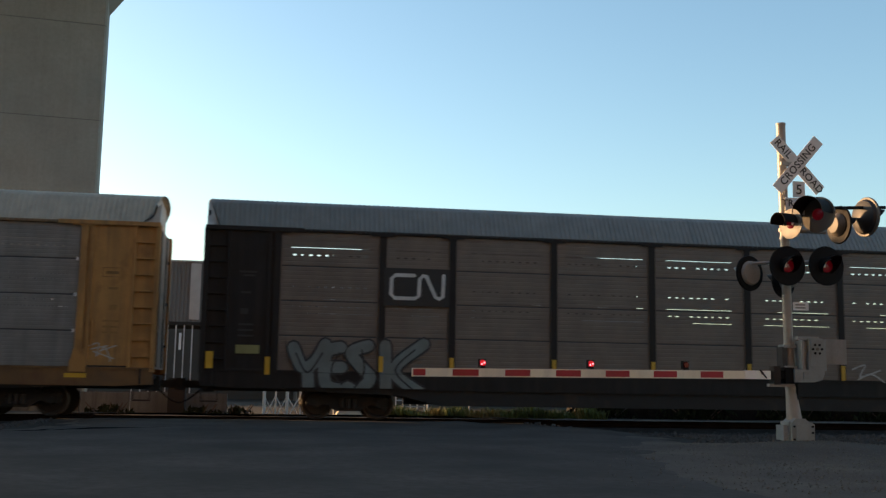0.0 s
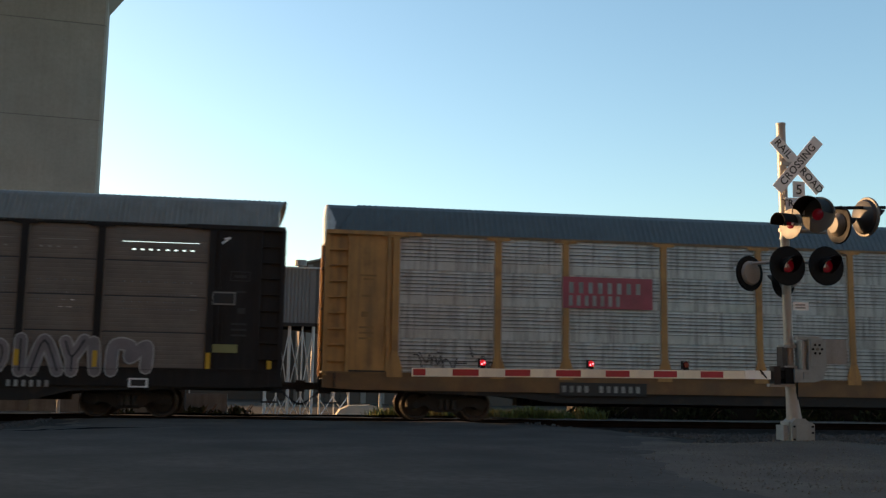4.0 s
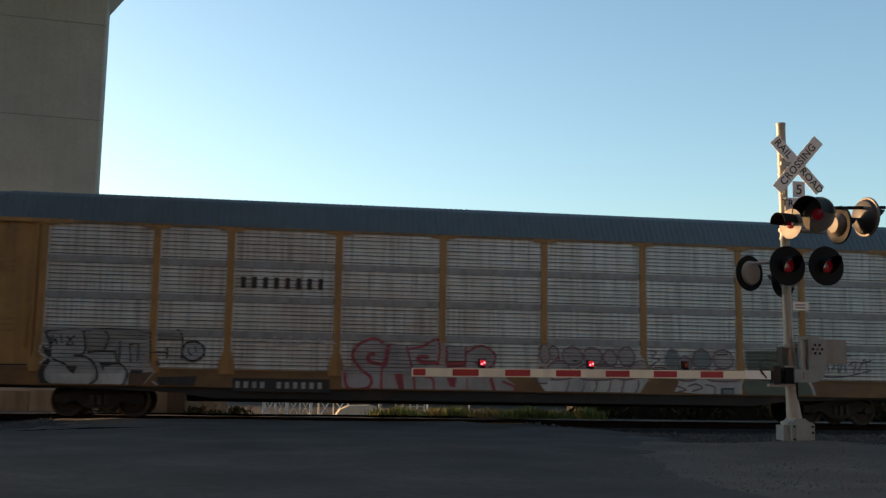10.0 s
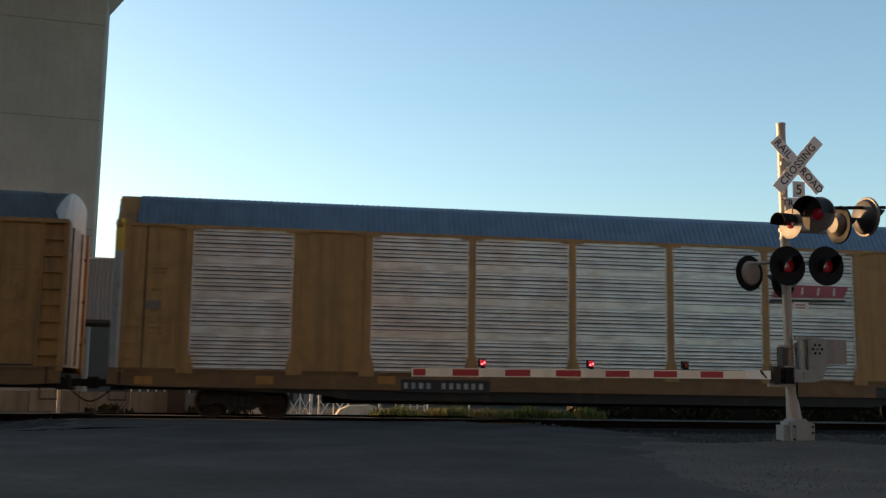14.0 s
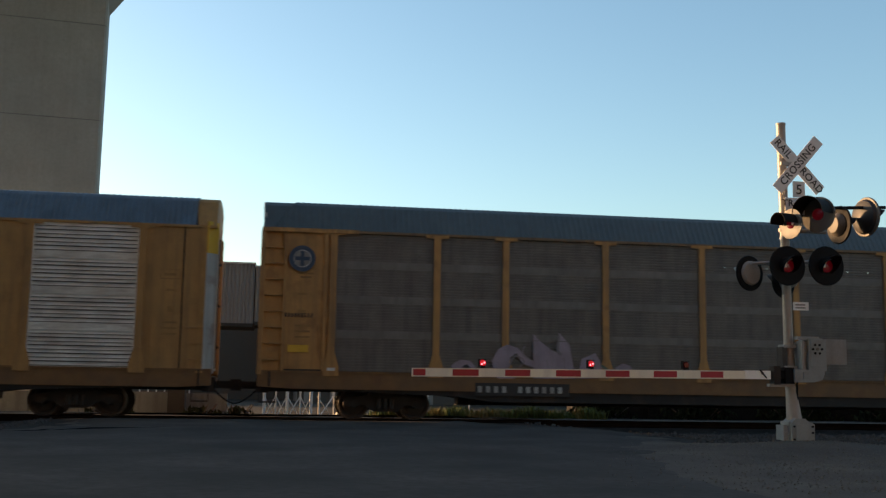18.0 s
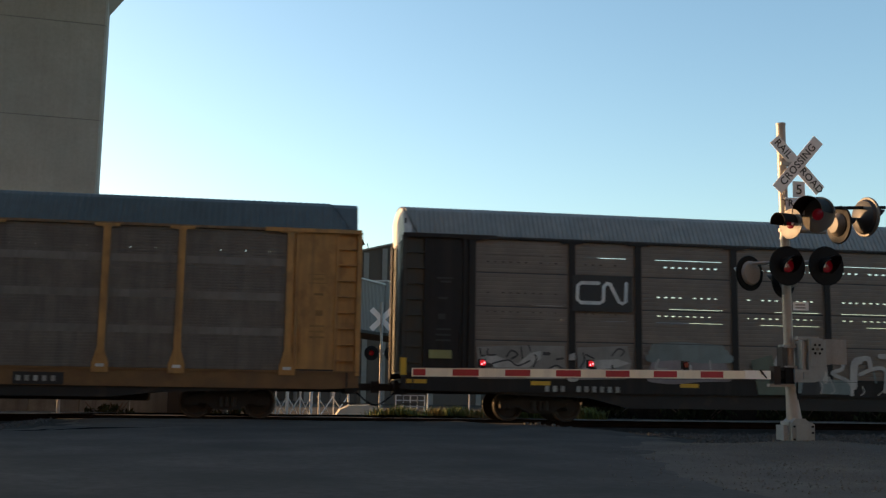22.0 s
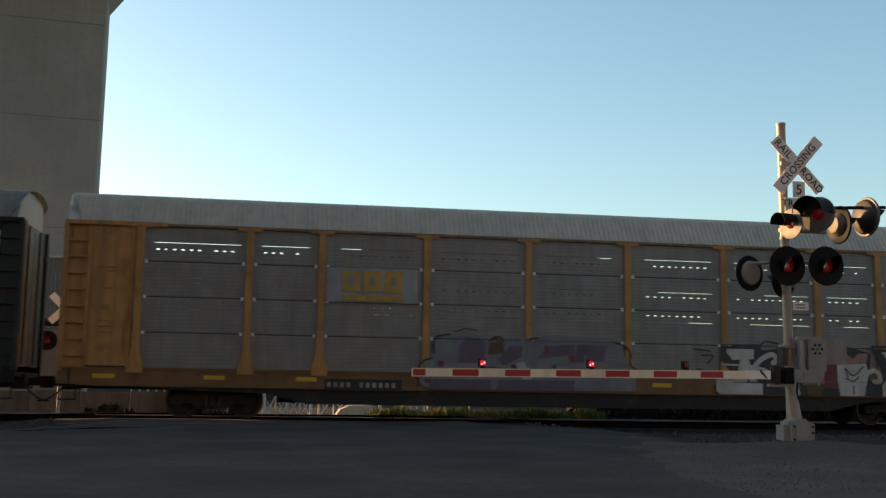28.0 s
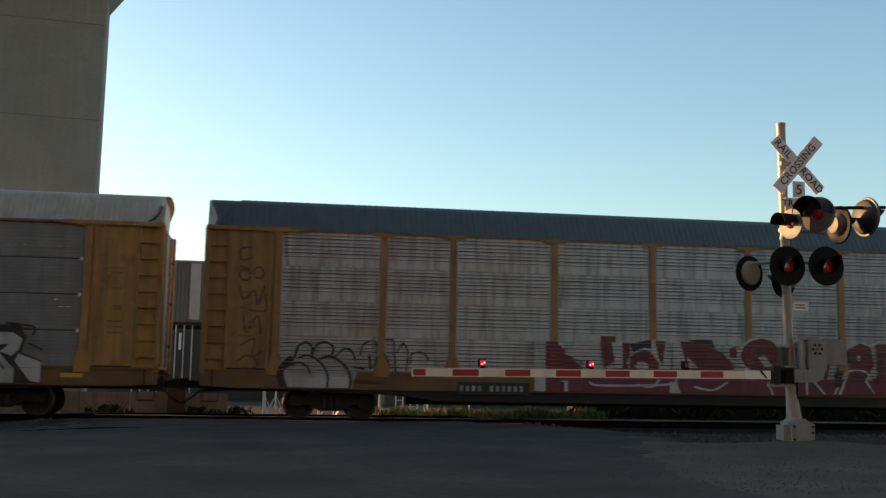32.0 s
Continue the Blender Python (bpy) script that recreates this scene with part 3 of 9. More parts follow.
# a rounded grey tank further on
tank = thing("storage_tank", "rounded blue-grey horizontal storage tank on dark saddles", "tank", at=pose(16.6, 60, 0, 0, 0, 12))
prof = [(0.02, -0.4), (0.9, -0.3), (1.45, 0.0), (1.55, 0.3), (1.55, 8.2), (1.45, 8.5), (0.9, 8.8), (0.02, 8.9)]
part("shell", Shape().lathe(prof, 28, pose(0, 0, 3.8, 0, 90, 0)), BIN_GREY, tank, smooth=True)
for x in (0.8, 3.6, 7.4):
    part("saddle", Shape().box(x, x + 0.35, -1.2, 1.2, -0.5, 2.8), DARK_VOID, tank)
part("walkway", Shape().box(-3, 8.4, -1.9, -1.75, 5.72, 5.78), LEG_WHITE, tank, "thin white handrail pipe")

# a long dark warehouse far behind the bins, and added unseen walls behind the camera
ware = thing("warehouse", "long low dark brown warehouse far behind the bins", "warehouse", at=(-60, 112, 0))
part("wall", Shape().box(0, 62, 0, 30, -0.6, 8.0), BROWN_WALL, ware)
part("roof", Shape().prism([(-0.4, 8.0), (30.4, 8.0), (30.4, 8.2), (15, 8.45), (-0.4, 8.2)], -0.3, 62.3, "x"), DARK_VOID, ware)
# unseen walls added to block sky light; the tan one bounces warm sun
for wname, bx in (("wall_south", (-70, 24, -17, -16, -0.6, 27)), ("wall_east", (38, 39, -16, 14, -0.6, 22)), ("wall_west", (-41, -40, -16, 12, -0.6, 22))):
    tagged(new(wname, Shape().box(*bx).mesh(wname, TAN_BOUNCE if wname == "wall_south" else BROWN_WALL)), "plain tan building wall behind the road" if wname == "wall_south" else "plain dark brown building wall beside the road", "wall", kind="structure")

# ---------------------------------------------------------------- brown shed
SHED_L = 1.6
shed = thing("brown_shed", "large dark brown gabled shed with pale pilasters", "shed", at=(0, 90, 0))
GABLE = [(SHED_L, -0.6), (SHED_L, 11.45), (13.1, 14.35), (31.6, 12.35), (31.6, -0.6)]
part("shed_wall", Shape().prism(GABLE, 0, 0.5, "y"), BROWN_WALL, shed)
part("shed_body", Shape().prism([(u, w - 0.05) for u, w in GABLE], 0.5, 30, "y"), BROWN_WALL, shed)


def gable_top(x):
    return float(np.interp(x, [SHED_L, 13.1, 31.6], [11.45, 14.35, 12.35]))


for x in (2.4, 4.6, 7.2, 8.8, 13.0, 17.2, 23.3, 28.8):
    part("pilaster", Shape().prism([(x - 0.22, -0.6), (x + 0.22, -0.6), (x + 0.22, gable_top(x) - 0.2), (x - 0.22, gable_top(x) - 0.2)], -0.14, 0, "y"), BROWN_RIB, shed)
for a, b in (((SHED_L, 11.45), (13.1, 14.35)), ((13.1, 14.35), (31.6, 12.35))):
    part("verge_board", Shape().prism([a, b, (b[0], b[1] + 0.16), (a[0], a[1] + 0.16)], -0.2, 0.4, "y"), BROWN_RIB, shed, "pale verge board")
fl = thing("flood_light", "small floodlight on a bent bracket on the shed parapet", "flood light", at=(7.35, 90.1, 13.05))
part("bracket", Shape().rod((0, 0, 0), (-0.12, 0, 0.45), 0.04, 6), DARK_VOID, fl)
part("lamp_head", Shape().box(-0.75, -0.15, -0.15, 0.15, 0.45, 0.95, Matrix.Rotation(radians(-25), 4, "Y")), DARK_VOID, fl)

# ---------------------------------------------------------------- small things seen under the train
wall = thing("yard_wall", "low weathered concrete yard wall", "wall", at=(0, 36.7, 0))
for i in range(7):
    part("wall_panel", Shape().box(-13.0 + 1.62 * i, -11.42 + 1.62 * i, 0, 0.18, -0.5, 0.60 + 0.03 * (i % 2)), YARD_WALL, wall)
box_ = thing("relay_cabinet", "dark relay cabinet beside the track", "cabinet", at=(-3.6, 35.9, 0))
part("cabinet_body", Shape().box(0, 0.55, 0, 0.5, -0.4, 1.1), DARK_VOID, box_)
mound = thing("cream_boat_cover", "low cream tarpaulin-covered load on a trailer", "trailer load", at=(2.6, 46, 0))
part("cover", Shape().prism([(-0.2, -0.5), (1.7, -0.5), (1.7, 0.10), (1.4, 0.16), (0.5, 0.12), (0.1, -0.05)], 0, 1.4, "y"), CREAM, mound)
rack = thing("steel_rack", "grey steel pallet rack with railings", "rack", at=(5.1, 46, 0))
for i in range(5):
    part("upright", Shape().box(0.32 * i, 0.32 * i + 0.05, 0, 0.05, -0.5, 0.62), BIN_PALE, rack)
for z in (0.1, 0.36, 0.58):
    part("crossbar", Shape().box(0, 1.33, 0.01, 0.04, z, z + 0.04), BIN_PALE, rack)


def bush(at, w, d, h, seed, label, name="bush", material=None):
    rnd = random.Random(seed)
    b = thing(name, label, "bush", "bushes behind the track", at)
    for _ in range(5):
        a = rnd.uniform(0, 2 * math.pi)
        st = Shape().rod((0, 0, -0.5), (w * 0.3 * math.cos(a), d * 0.3 * math.sin(a), h * 0.6), 0.05, 5, 0.015)
        part("stem", st, BARK, b)
    s = Shape()
    for _ in range(int(500 * w * h / 3)):
        a, r = rnd.uniform(0, 2 * math.pi), rnd.random() ** 0.5
        z = rnd.uniform(0.0, 1.0)
        k = math.sqrt(max(0.05, 1 - (z * 1.0) ** 2.2)) * (0.75 + 0.35 * noise.noise(Vector((a * 1.3, z * 2, seed))))
        p = Vector((w / 2 * r * k * math.cos(a), d / 2 * r * k * math.sin(a), h * z - 0.3))
        m = Matrix.Translation(p) @ pose(0, 0, 0, rnd.uniform(0, 360), rnd.uniform(0, 360), rnd.uniform(0, 360))
        l = rnd.uniform(0.07, 0.16)
        s.add([m @ Vector(q) for q in ((-l, 0, 0), (0, -l * 0.45, 0.02), (l, 0, 0), (0, l * 0.45, 0.02))], [(0, 1, 2, 3)])
    part("foliage", s, material or LEAF, b)
    return b


# leaves coloured dark so the strip behind the track looks unlit
bush((11.4, 36.4, 0), 4.0, 1.5, 0.75, 8, "low dark hedge bush behind the track", material=LEAF_SHADED)
bush((14.8, 35.8, 0), 4.0, 1.5, 0.9, 9, "low dark hedge bush behind the track", material=LEAF_SHADED)
bush((18.6, 35.8, 0), 4.6, 1.6, 0.95, 10, "low dark hedge bush behind the track", material=LEAF_SHADED)
bush((22.6, 36.0, 0), 4.6, 1.6, 1.0, 12, "low dark hedge bush behind the track", material=LEAF_SHADED)
bush((-1.35, 36.3, 0), 2.0, 1.2, 0.42, 14, "low dark green bush by the relay cabinet", material=LEAF_SHADED)
bush((-5.4, 35.7, 0), 2.6, 1.2, 0.45, 1, "low dark green bush by the yard wall", material=LEAF_SHADED)
bush((-2.6, 36.0, 0), 2.2, 1.4, 0.42, 2, "low dark green bush by the relay cabinet", material=LEAF_SHADED)


# ---------------------------------------------------------------- crossing signals
def tilt_to(x, y, z, face):
    """A lamp unit's pose: its face (-y) is turned by face degrees to the right."""
    return pose(x, y, z, 0, 0, face)


disc_front = Shape().lathe([(0.02, 0.0), (0.295, 0.0), (0.305, 0.012), (0.305, 0.03), (0.29, 0.03), (0.02, 0.026)], 32, pose(0, 0, 0, 90, 0, 0))
disc_black = disc_front.mesh("target_disc", DISC_BLACK, True)
disc_cream = disc_front.mesh("target_disc", DISC_CREAM, True)
housing = Shape().lathe([(0.05, -0.22), (0.12, -0.2), (0.15, -0.08), (0.15, -0.002)], 20, pose(0, 0, 0, 90, 0, 0)).mesh("lamp_housing", DISC_GREY, True)
back_cover = Shape().lathe([(0.02, -0.06), (0.18, -0.055), (0.205, -0.03), (0.21, -0.003)], 24, pose(0, 0, 0, 90, 0, 0)).mesh("back_cover", DISC_GREY, True)
lens_shape = Shape().lathe([(0.005, 0.05), (0.06, 0.048), (0.10, 0.038), (0.102, 0.028)], 20, pose(0, 0, 0, 90, 0, 0))
lens_dim = lens_shape.mesh("lens", LENS_RED, True)
lens_lit = lens_shape.mesh("lens", LENS_LIT, True)
def hood_shape(r, top, bottom, sweep):
    """A cut-back lamp hood: an open tube, longer above than below."""
    s = Shape()
    n = 24
    for depth in (0, 1):
        for ring in (r, r - 0.008):
            for i in range(n):
                a = radians(90 - sweep / 2 + sweep * i / (n - 1))
                k = 0.03 if depth == 0 else bottom + (top - bottom) * (0.5 + 0.5 * math.sin(a)) ** 1.4
                s.v.append((ring * math.cos(a), -k, ring * math.sin(a)))
    for ring in (0, 1):
        s.f += [(ring * n + i, ring * n + i + 1, (2 + ring) * n + i + 1, (2 + ring) * n + i) for i in range(n - 1)]
    s.f += [(2 * n + i, 2 * n + i + 1, 3 * n + i + 1, 3 * n + i) for i in range(n - 1)]
    return s


hood = hood_shape(0.135, 0.34, 0.06, 280)
hood_half = hood_shape(0.2, 0.40, 0.38, 186).mesh("hood", DISC_BLACK, True)
hood_big = hood_shape(0.27, 0.44, 0.38, 186).mesh("hood", DISC_BLACK, True)
wide_cover = Shape().lathe([(0.02, -0.10), (0.16, -0.09), (0.25, -0.05), (0.27, -0.003)], 28, pose(0, 0, 0, 90, 0, 0)).mesh("back_cover", DISC_BACK, True)
cream_cover = Shape().lathe([(0.02, -0.12), (0.13, -0.10), (0.18, -0.04), (0.19, -0.003)], 28, pose(0, 0, 0, 90, 0, 0)).mesh("back_cover", DISC_CREAM, True)
hood_black = hood.mesh("hood", DISC_BLACK, True)
hood_pale = hood.mesh("hood", DISC_CREAM, True)


# white crescent painted as the glint on the lower lenses
crescent = Shape().patch([(0.045 + 0.135 * math.cos(radians(a)), 0.135 * math.sin(radians(a))) for a in np.linspace(62, 195, 10)]
                         + [(0.075 + 0.118 * math.cos(radians(a)), -0.02 + 0.118 * math.sin(radians(a))) for a in np.linspace(185, 75, 8)], -0.064).mesh("lens_rim", SIGN_WHITE)


def lamp_unit(parent, at, lit, cream=False, pale_hood=False, shade=None, big_back=False, cover=None):
    d = part("flashing_lamp", disc_cream if cream else disc_black, parent=parent, at=at,
             label="cream round target with red flashing lamp" if cream else "black round target with red flashing lamp")
    if not big_back and not cover:
        part("lamp_housing", housing, parent=d)
    part("lens", lens_lit if lit else lens_dim, parent=d, label="red lens")
    part("hood", shade or (hood_pale if pale_hood else hood_black), parent=d)
    if big_back:
        part("back_cover", back_cover, parent=d, label="grey back cover")
    if cover:
        part("back_cover", cover, parent=d)
    return d


sig = thing("crossing_signal", "silver crossing signal mast with crossbuck, red flashers and gate mechanism", "crossing signal", "signals of the crossing", at=(8.50, 16.6, 0))
part("mast", Shape().rod((0.01, 0, 0.9), (-0.02, 0, 5.47), 0.078, 18), MAST_WHITE, sig, smooth=True)
part("mast_cap", Shape().rod((-0.02, 0, 5.47), (-0.02, 0, 5.50), 0.084, 18), ALU, sig)
base = part("base_casting", Shape().prism([(-0.07, 0.02), (-0.02, 0.06), (0.2, 0.06), (0.25, 0.02), (0.32, 0.02), (0.33, 0.33), (0.28, 0.37), (0.22, 0.38), (0.16, 0.43), (0.0, 0.43), (-0.06, 0.38), (-0.08, 0.33)], -0.2, 0.16, "y"), CASTING, sig, "pale bolted base casting")
part("base_door", Shape().box(-0.01, 0.2, -0.215, -0.2, 0.08, 0.34), CASTING, base)
for bx, bz in ((0.285, 0.07), (0.285, 0.2), (0.285, 0.3), (-0.04, 0.09), (-0.04, 0.3)):
    part("bolt", Shape().rod((bx, -0.2, bz), (bx, -0.225, bz), 0.018, 6), DISC_BLACK, base)
part("base_flange", Shape().box(-0.18, -0.09, -0.10, 0.16, 0.07, 0.32), CASTING, base)
part("base_flange", Shape().box(-0.10, -0.07, -0.14, 0.16, 0.03, 0.38), CASTING, base)
part("foundation", Shape().prism([(-0.3, -0.5), (0.5, -0.5), (0.46, 0.015), (-0.24, 0.015)], -0.3, 0.3, "y"), CONCRETE, sig, "concrete foundation")
part("foot_collar", Shape().rod((0.07, 0, 0.42), (0.02, 0, 0.96), 0.125, 16, 0.085), MAST_WHITE, sig, "tapered mast foot")

# crossbuck
for deg, text, y, spread_ in ((-47.0, "RAIL", -0.10, None), (49.0, "CROSSING", -0.125, None)):
    blade = Shape().box(-0.60, 0.60, y, y + 0.012, -0.105, 0.105)
    b = part("crossbuck_blade", blade, SIGN_WHITE, sig, "white crossbuck blade with black lettering", at=Matrix.Translation((0.215, 0, 4.755)) @ Matrix.Rotation(radians(-deg), 4, "Y"))
    if text == "RAIL":
        part("lettering", letters("RAIL", 0.18, SIGN_BLACK), parent=b, at=(-0.37, y - 0.004, 0), label="black lettering RAIL")
        part("lettering", letters("ROAD", 0.18, SIGN_BLACK), parent=b, at=(0.365, y - 0.004, 0), label="black lettering ROAD")
    else:
        part("lettering", letters("CROSSING", 0.185, SIGN_BLACK), parent=b, at=(0, y - 0.004, 0), label="black lettering CROSSING")
part("sign_bracket", Shape().box(-0.08, 0.3, -0.1, 0.0, 4.74, 4.8), ALU, sig)
sg = part("track_count_sign", Shape().box(0.11, 0.33, -0.12, -0.108, 4.18, 4.46), SIGN_WHITE, sig, "white plate with the number of tracks")
part("lettering", letters("5", 0.24, SIGN_BLACK), parent=sg, at=(0.22, -0.124, 4.31), label="black number 5")
sg = part("track_count_sign", Shape().box(-0.04, 0.50, -0.12, -0.108, 3.88, 4.17), SIGN_WHITE, sig, "white plate lettered TRACKS")
part("lettering", letters("TRACKS", 0.17, SIGN_BLACK), parent=sg, at=(0.23, -0.124, 4.07), label="black lettering TRACKS")
for z in (5.0, 4.42, 3.45):
    part("mast_band", Shape().rod((-0.01, 0, z), (-0.01, 0, z + 0.04), 0.088, 16), ALU, sig)

# lower pair on a crossarm and its rear pair
part("crossarm", Shape().rod((-0.65, -0.05, 3.02), (0.75, -0.05, 3.10), 0.028, 10), ALU, sig)
for lx, lz in ((-0.13, 2.965), (0.57, 2.985)):
    u = lamp_unit(sig, tilt_to(lx, -0.28, lz, 6) @ Matrix.Scale(1.1, 4), True)
    part("lens_rim", crescent, parent=u, label="bright crescent of the lens rim")
lamp_unit(sig, tilt_to(-0.60, 0.10, 2.87, 200), False, pale_hood=True, big_back=True)
lamp_unit(sig, tilt_to(0.19, 0.45, 2.80, 205), False)
# upper group on a longer arm
part("crossarm", Shape().rod((-0.1, 0.0, 3.62), (0.75, 0.0, 3.62), 0.04, 10), MAST_WHITE, sig, "pale lower crossarm")
part("crossarm", Shape().rod((0.3, 0.02, 4.02), (1.9, 0.02, 4.10), 0.03, 10), DISC_BLACK, sig, "black upper crossarm")
part("arm_post", Shape().rod((0.72, 0.02, 3.6), (0.72, 0.02, 4.06), 0.03, 8), ALU, sig)
u = lamp_unit(sig, tilt_to(0.0, -0.25, 3.69, -72) @ Matrix.Scale(0.84, 4), True, cream=True, shade=hood_half)
u = lamp_unit(sig, tilt_to(0.47, -0.30, 3.86, -56), True, cream=True, shade=hood_big)
u = lamp_unit(sig, tilt_to(1.05, 0.10, 3.77, 96) @ Matrix.Scale(1.1, 4), False, cover=cream_cover)
u = lamp_unit(sig, tilt_to(1.56, 0.10, 3.93, 98) @ Matrix.Scale(1.15, 4), False, cream=True, cover=wide_cover)
part("number_plate", Shape().box(0.06, 0.34, -0.1, -0.09, 2.24, 2.38), SIGN_WHITE, sig, "small white plate")
for i in range(2):
    part("plate_bar", Shape().box(0.1, 0.28, -0.104, -0.1, 2.27 + 0.05 * i, 2.295 + 0.05 * i), DISC_GREY, sig)
part("cable", Shape().rod((0.09, -0.06, 0.4), (0.11, -0.07, 1.1), 0.018, 6), DISC_BLACK, sig, "black cable")

# gate mechanism, its counterweight and the arm
mech = part("gate_mechanism", Shape().prism([(-0.05, 1.03), (0.30, 1.03), (0.44, 1.07), (0.48, 1.16), (0.50, 1.30), (0.50, 1.72), (0.46, 1.76), (0.22, 1.76), (0.20, 1.24), (-0.05, 1.24)], -0.30, 0.06, "y"), CASTING, sig, "grey cast gate mechanism case")
part("mechanism_cover", Shape().prism([(0.24, 1.30), (0.46, 1.30), (0.47, 1.72), (0.24, 1.74)], -0.315, -0.30, "y"), CASTING, mech)
part("side_flange", Shape().box(0.50, 0.60, -0.16, 0.0, 1.22, 1.74), CASTING, mech)
part("frame_bar", Shape().box(0.10, 0.135, -0.28, -0.1, 1.22, 1.72), DISC_GREY, mech, "dark bracket bar")
part("frame_bar", Shape().box(0.04, 0.42, -0.27, -0.12, 1.74, 1.79), DISC_GREY, mech, "dark bracket bar")
part("cam_case", Shape().box(0.135, 0.22, -0.22, 0.05, 1.24, 1.70), CASTING, mech)
for i in range(6):
    a = i * math.pi / 3
    part("bolt", Shape().rod((0.355 + 0.08 * math.cos(a), -0.315, 1.58 + 0.08 * math.sin(a)), (0.355 + 0.08 * math.cos(a), -0.33, 1.58 + 0.08 * math.sin(a)), 0.02, 8), DISC_BLACK, mech)
part("hub_bolt", Shape().rod((0.355, -0.315, 1.58), (0.355, -0.335, 1.58), 0.026, 10), BROWN_RIB, mech)
part("lug", Shape().box(0.1, 0.2, -0.32, -0.30, 1.08, 1.2), CASTING, mech)
part("counterweight", Shape().box(0.58, 0.98, -0.14, -0.06, 1.34, 1.76), COUNTER, sig, "flat grey counterweight plate")
part("mast_clamp", Shape().box(-0.16, -0.07, -0.1, 0.1, 1.24, 1.62), DISC_BACK, sig, "dark clamp bracket")
part("mast_clamp", Shape().box(-0.13, 0.1, -0.11, 0.1, 1.60, 1.66), CASTING, sig, "pale clamp ring")
part("mast_clamp", Shape().box(-0.13, 0.14, -0.12, 0.1, 1.24, 1.30), CASTING, sig, "pale clamp ring")

arm = thing("gate_arm", "lowered red and white striped gate arm with red lamps", "gate arm", at=(8.05, 16.45, 1.14))
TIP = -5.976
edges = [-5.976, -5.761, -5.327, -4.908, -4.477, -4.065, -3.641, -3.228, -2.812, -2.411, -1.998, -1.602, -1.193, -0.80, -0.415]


def arm_bar(xa, xb, half, deep):
    """A length of the slightly rising arm."""
    za, zb = -0.06 * xa / TIP, -0.06 * xb / TIP
    return Shape().add([(xa, -deep, za - half), (xb, -deep, zb - half), (xb, deep, zb - half), (xa, deep, za - half),
                        (xa, -deep, za + half), (xb, -deep, zb + half), (xb, deep, zb + half), (xa, deep, za + half)],
                       [(0, 1, 5, 4), (2, 3, 7, 6), (0, 4, 7, 3), (1, 2, 6, 5), (4, 5, 6, 7), (0, 3, 2, 1)])


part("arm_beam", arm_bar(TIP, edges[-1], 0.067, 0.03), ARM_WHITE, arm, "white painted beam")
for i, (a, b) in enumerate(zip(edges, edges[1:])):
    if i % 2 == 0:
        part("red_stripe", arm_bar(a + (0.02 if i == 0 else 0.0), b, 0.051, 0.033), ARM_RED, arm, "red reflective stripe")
part("arm_socket", Shape().box(-0.42, 0.03, -0.04, 0.04, -0.07, 0.07), SOCKET, arm, "bright aluminium arm socket")
part("cable_clip", Shape().rod((-0.16, -0.05, 0.08), (-0.05, -0.05, -0.05), 0.012, 6), DISC_BLACK, arm)
part("arm_pivot", Shape().box(0.26, 0.42, -0.1, 0.1, -0.14, 0.13), DISC_BLACK, arm, "dark pivot bracket")
part("arm_pivot", Shape().box(0.07, 0.18, -0.09, 0.09, -0.15, 0.15), UNDER, arm, "dark pivot bracket")
part("arm_pivot", Shape().box(0.18, 0.26, -0.07, 0.07, -0.06, 0.07), DISC_BLACK, arm, "dark pivot bracket")
part("arm_pivot", Shape().box(0.0, 0.42, -0.06, 0.06, -0.19, -0.14), DISC_GREY, arm)
part("shear_bolt", Shape().rod((-0.12, -0.06, 0.03), (-0.12, 0.06, 0.03), 0.02, 8), DISC_BLACK, arm)
for x, lit in ((-4.836, True), (-3.048, True), (-1.434, False)):
    z = -0.06 * x / TIP + 0.078
    lp = part("arm_lamp", Shape().box(x - 0.035, x + 0.035, -0.035, 0.035, z - 0.005, z + 0.035), DISC_BLACK, arm, "red arm lamp")
    part("lens", Shape().lathe([(0.044, -0.035), (0.055, 0.0), (0.044, 0.035)], 16, pose(x, 0, z + 0.075, 90, 0, 0)), LENS_ARM if lit else LENS_RED, lp, "red lens")
    part("lamp_cage", Shape().box(x - 0.07, x - 0.055, -0.04, 0.04, z + 0.01, z + 0.13).box(x - 0.07, x + 0.05, -0.04, 0.04, z + 0.13, z + 0.14), DISC_BLACK, lp)
    if lit:
        for sx in (-0.022, 0.02):
            part("lamp_spot", Shape().rod((x + sx, -0.036, z + 0.07 + sx * 0.5), (x + sx, -0.041, z + 0.07 + sx * 0.5), 0.014, 8), LENS_SPARK, lp)


def far_signal(at, top, buck_z, lamp_z, gap, lit, face, label):
    fs = thing("crossing_signal", label, "crossing signal", "signals of the crossing", at)
    part("mast", Shape().rod((0, 0, -0.4), (0, 0, top), 0.055, 14), DISC_GREY, fs, smooth=True)
    for d in (45, -45):
        part("crossbuck_blade", Shape().box(-0.61, 0.61, 0.09 + 0.013 * (d > 0), 0.10 + 0.013 * (d > 0), -0.115, 0.115), SIGN_WHITE, fs, "pale back of a crossbuck blade",
             at=Matrix.Translation((0, 0, buck_z)) @ Matrix.Rotation(radians(d), 4, "Y"))
    part("crossarm", Shape().rod((-gap, 0, lamp_z), (gap, 0, lamp_z), 0.03, 8), ALU, fs)
    for sx, on in ((-1, lit[0]), (1, lit[1])):
        lamp_unit(fs, pose(sx * gap, -0.16, lamp_z, 0, 0, face), on)
    part("base_casting", Shape().box(-0.2, 0.2, -0.2, 0.2, -0.4, -0.05), DISC_GREY, fs)
    return fs


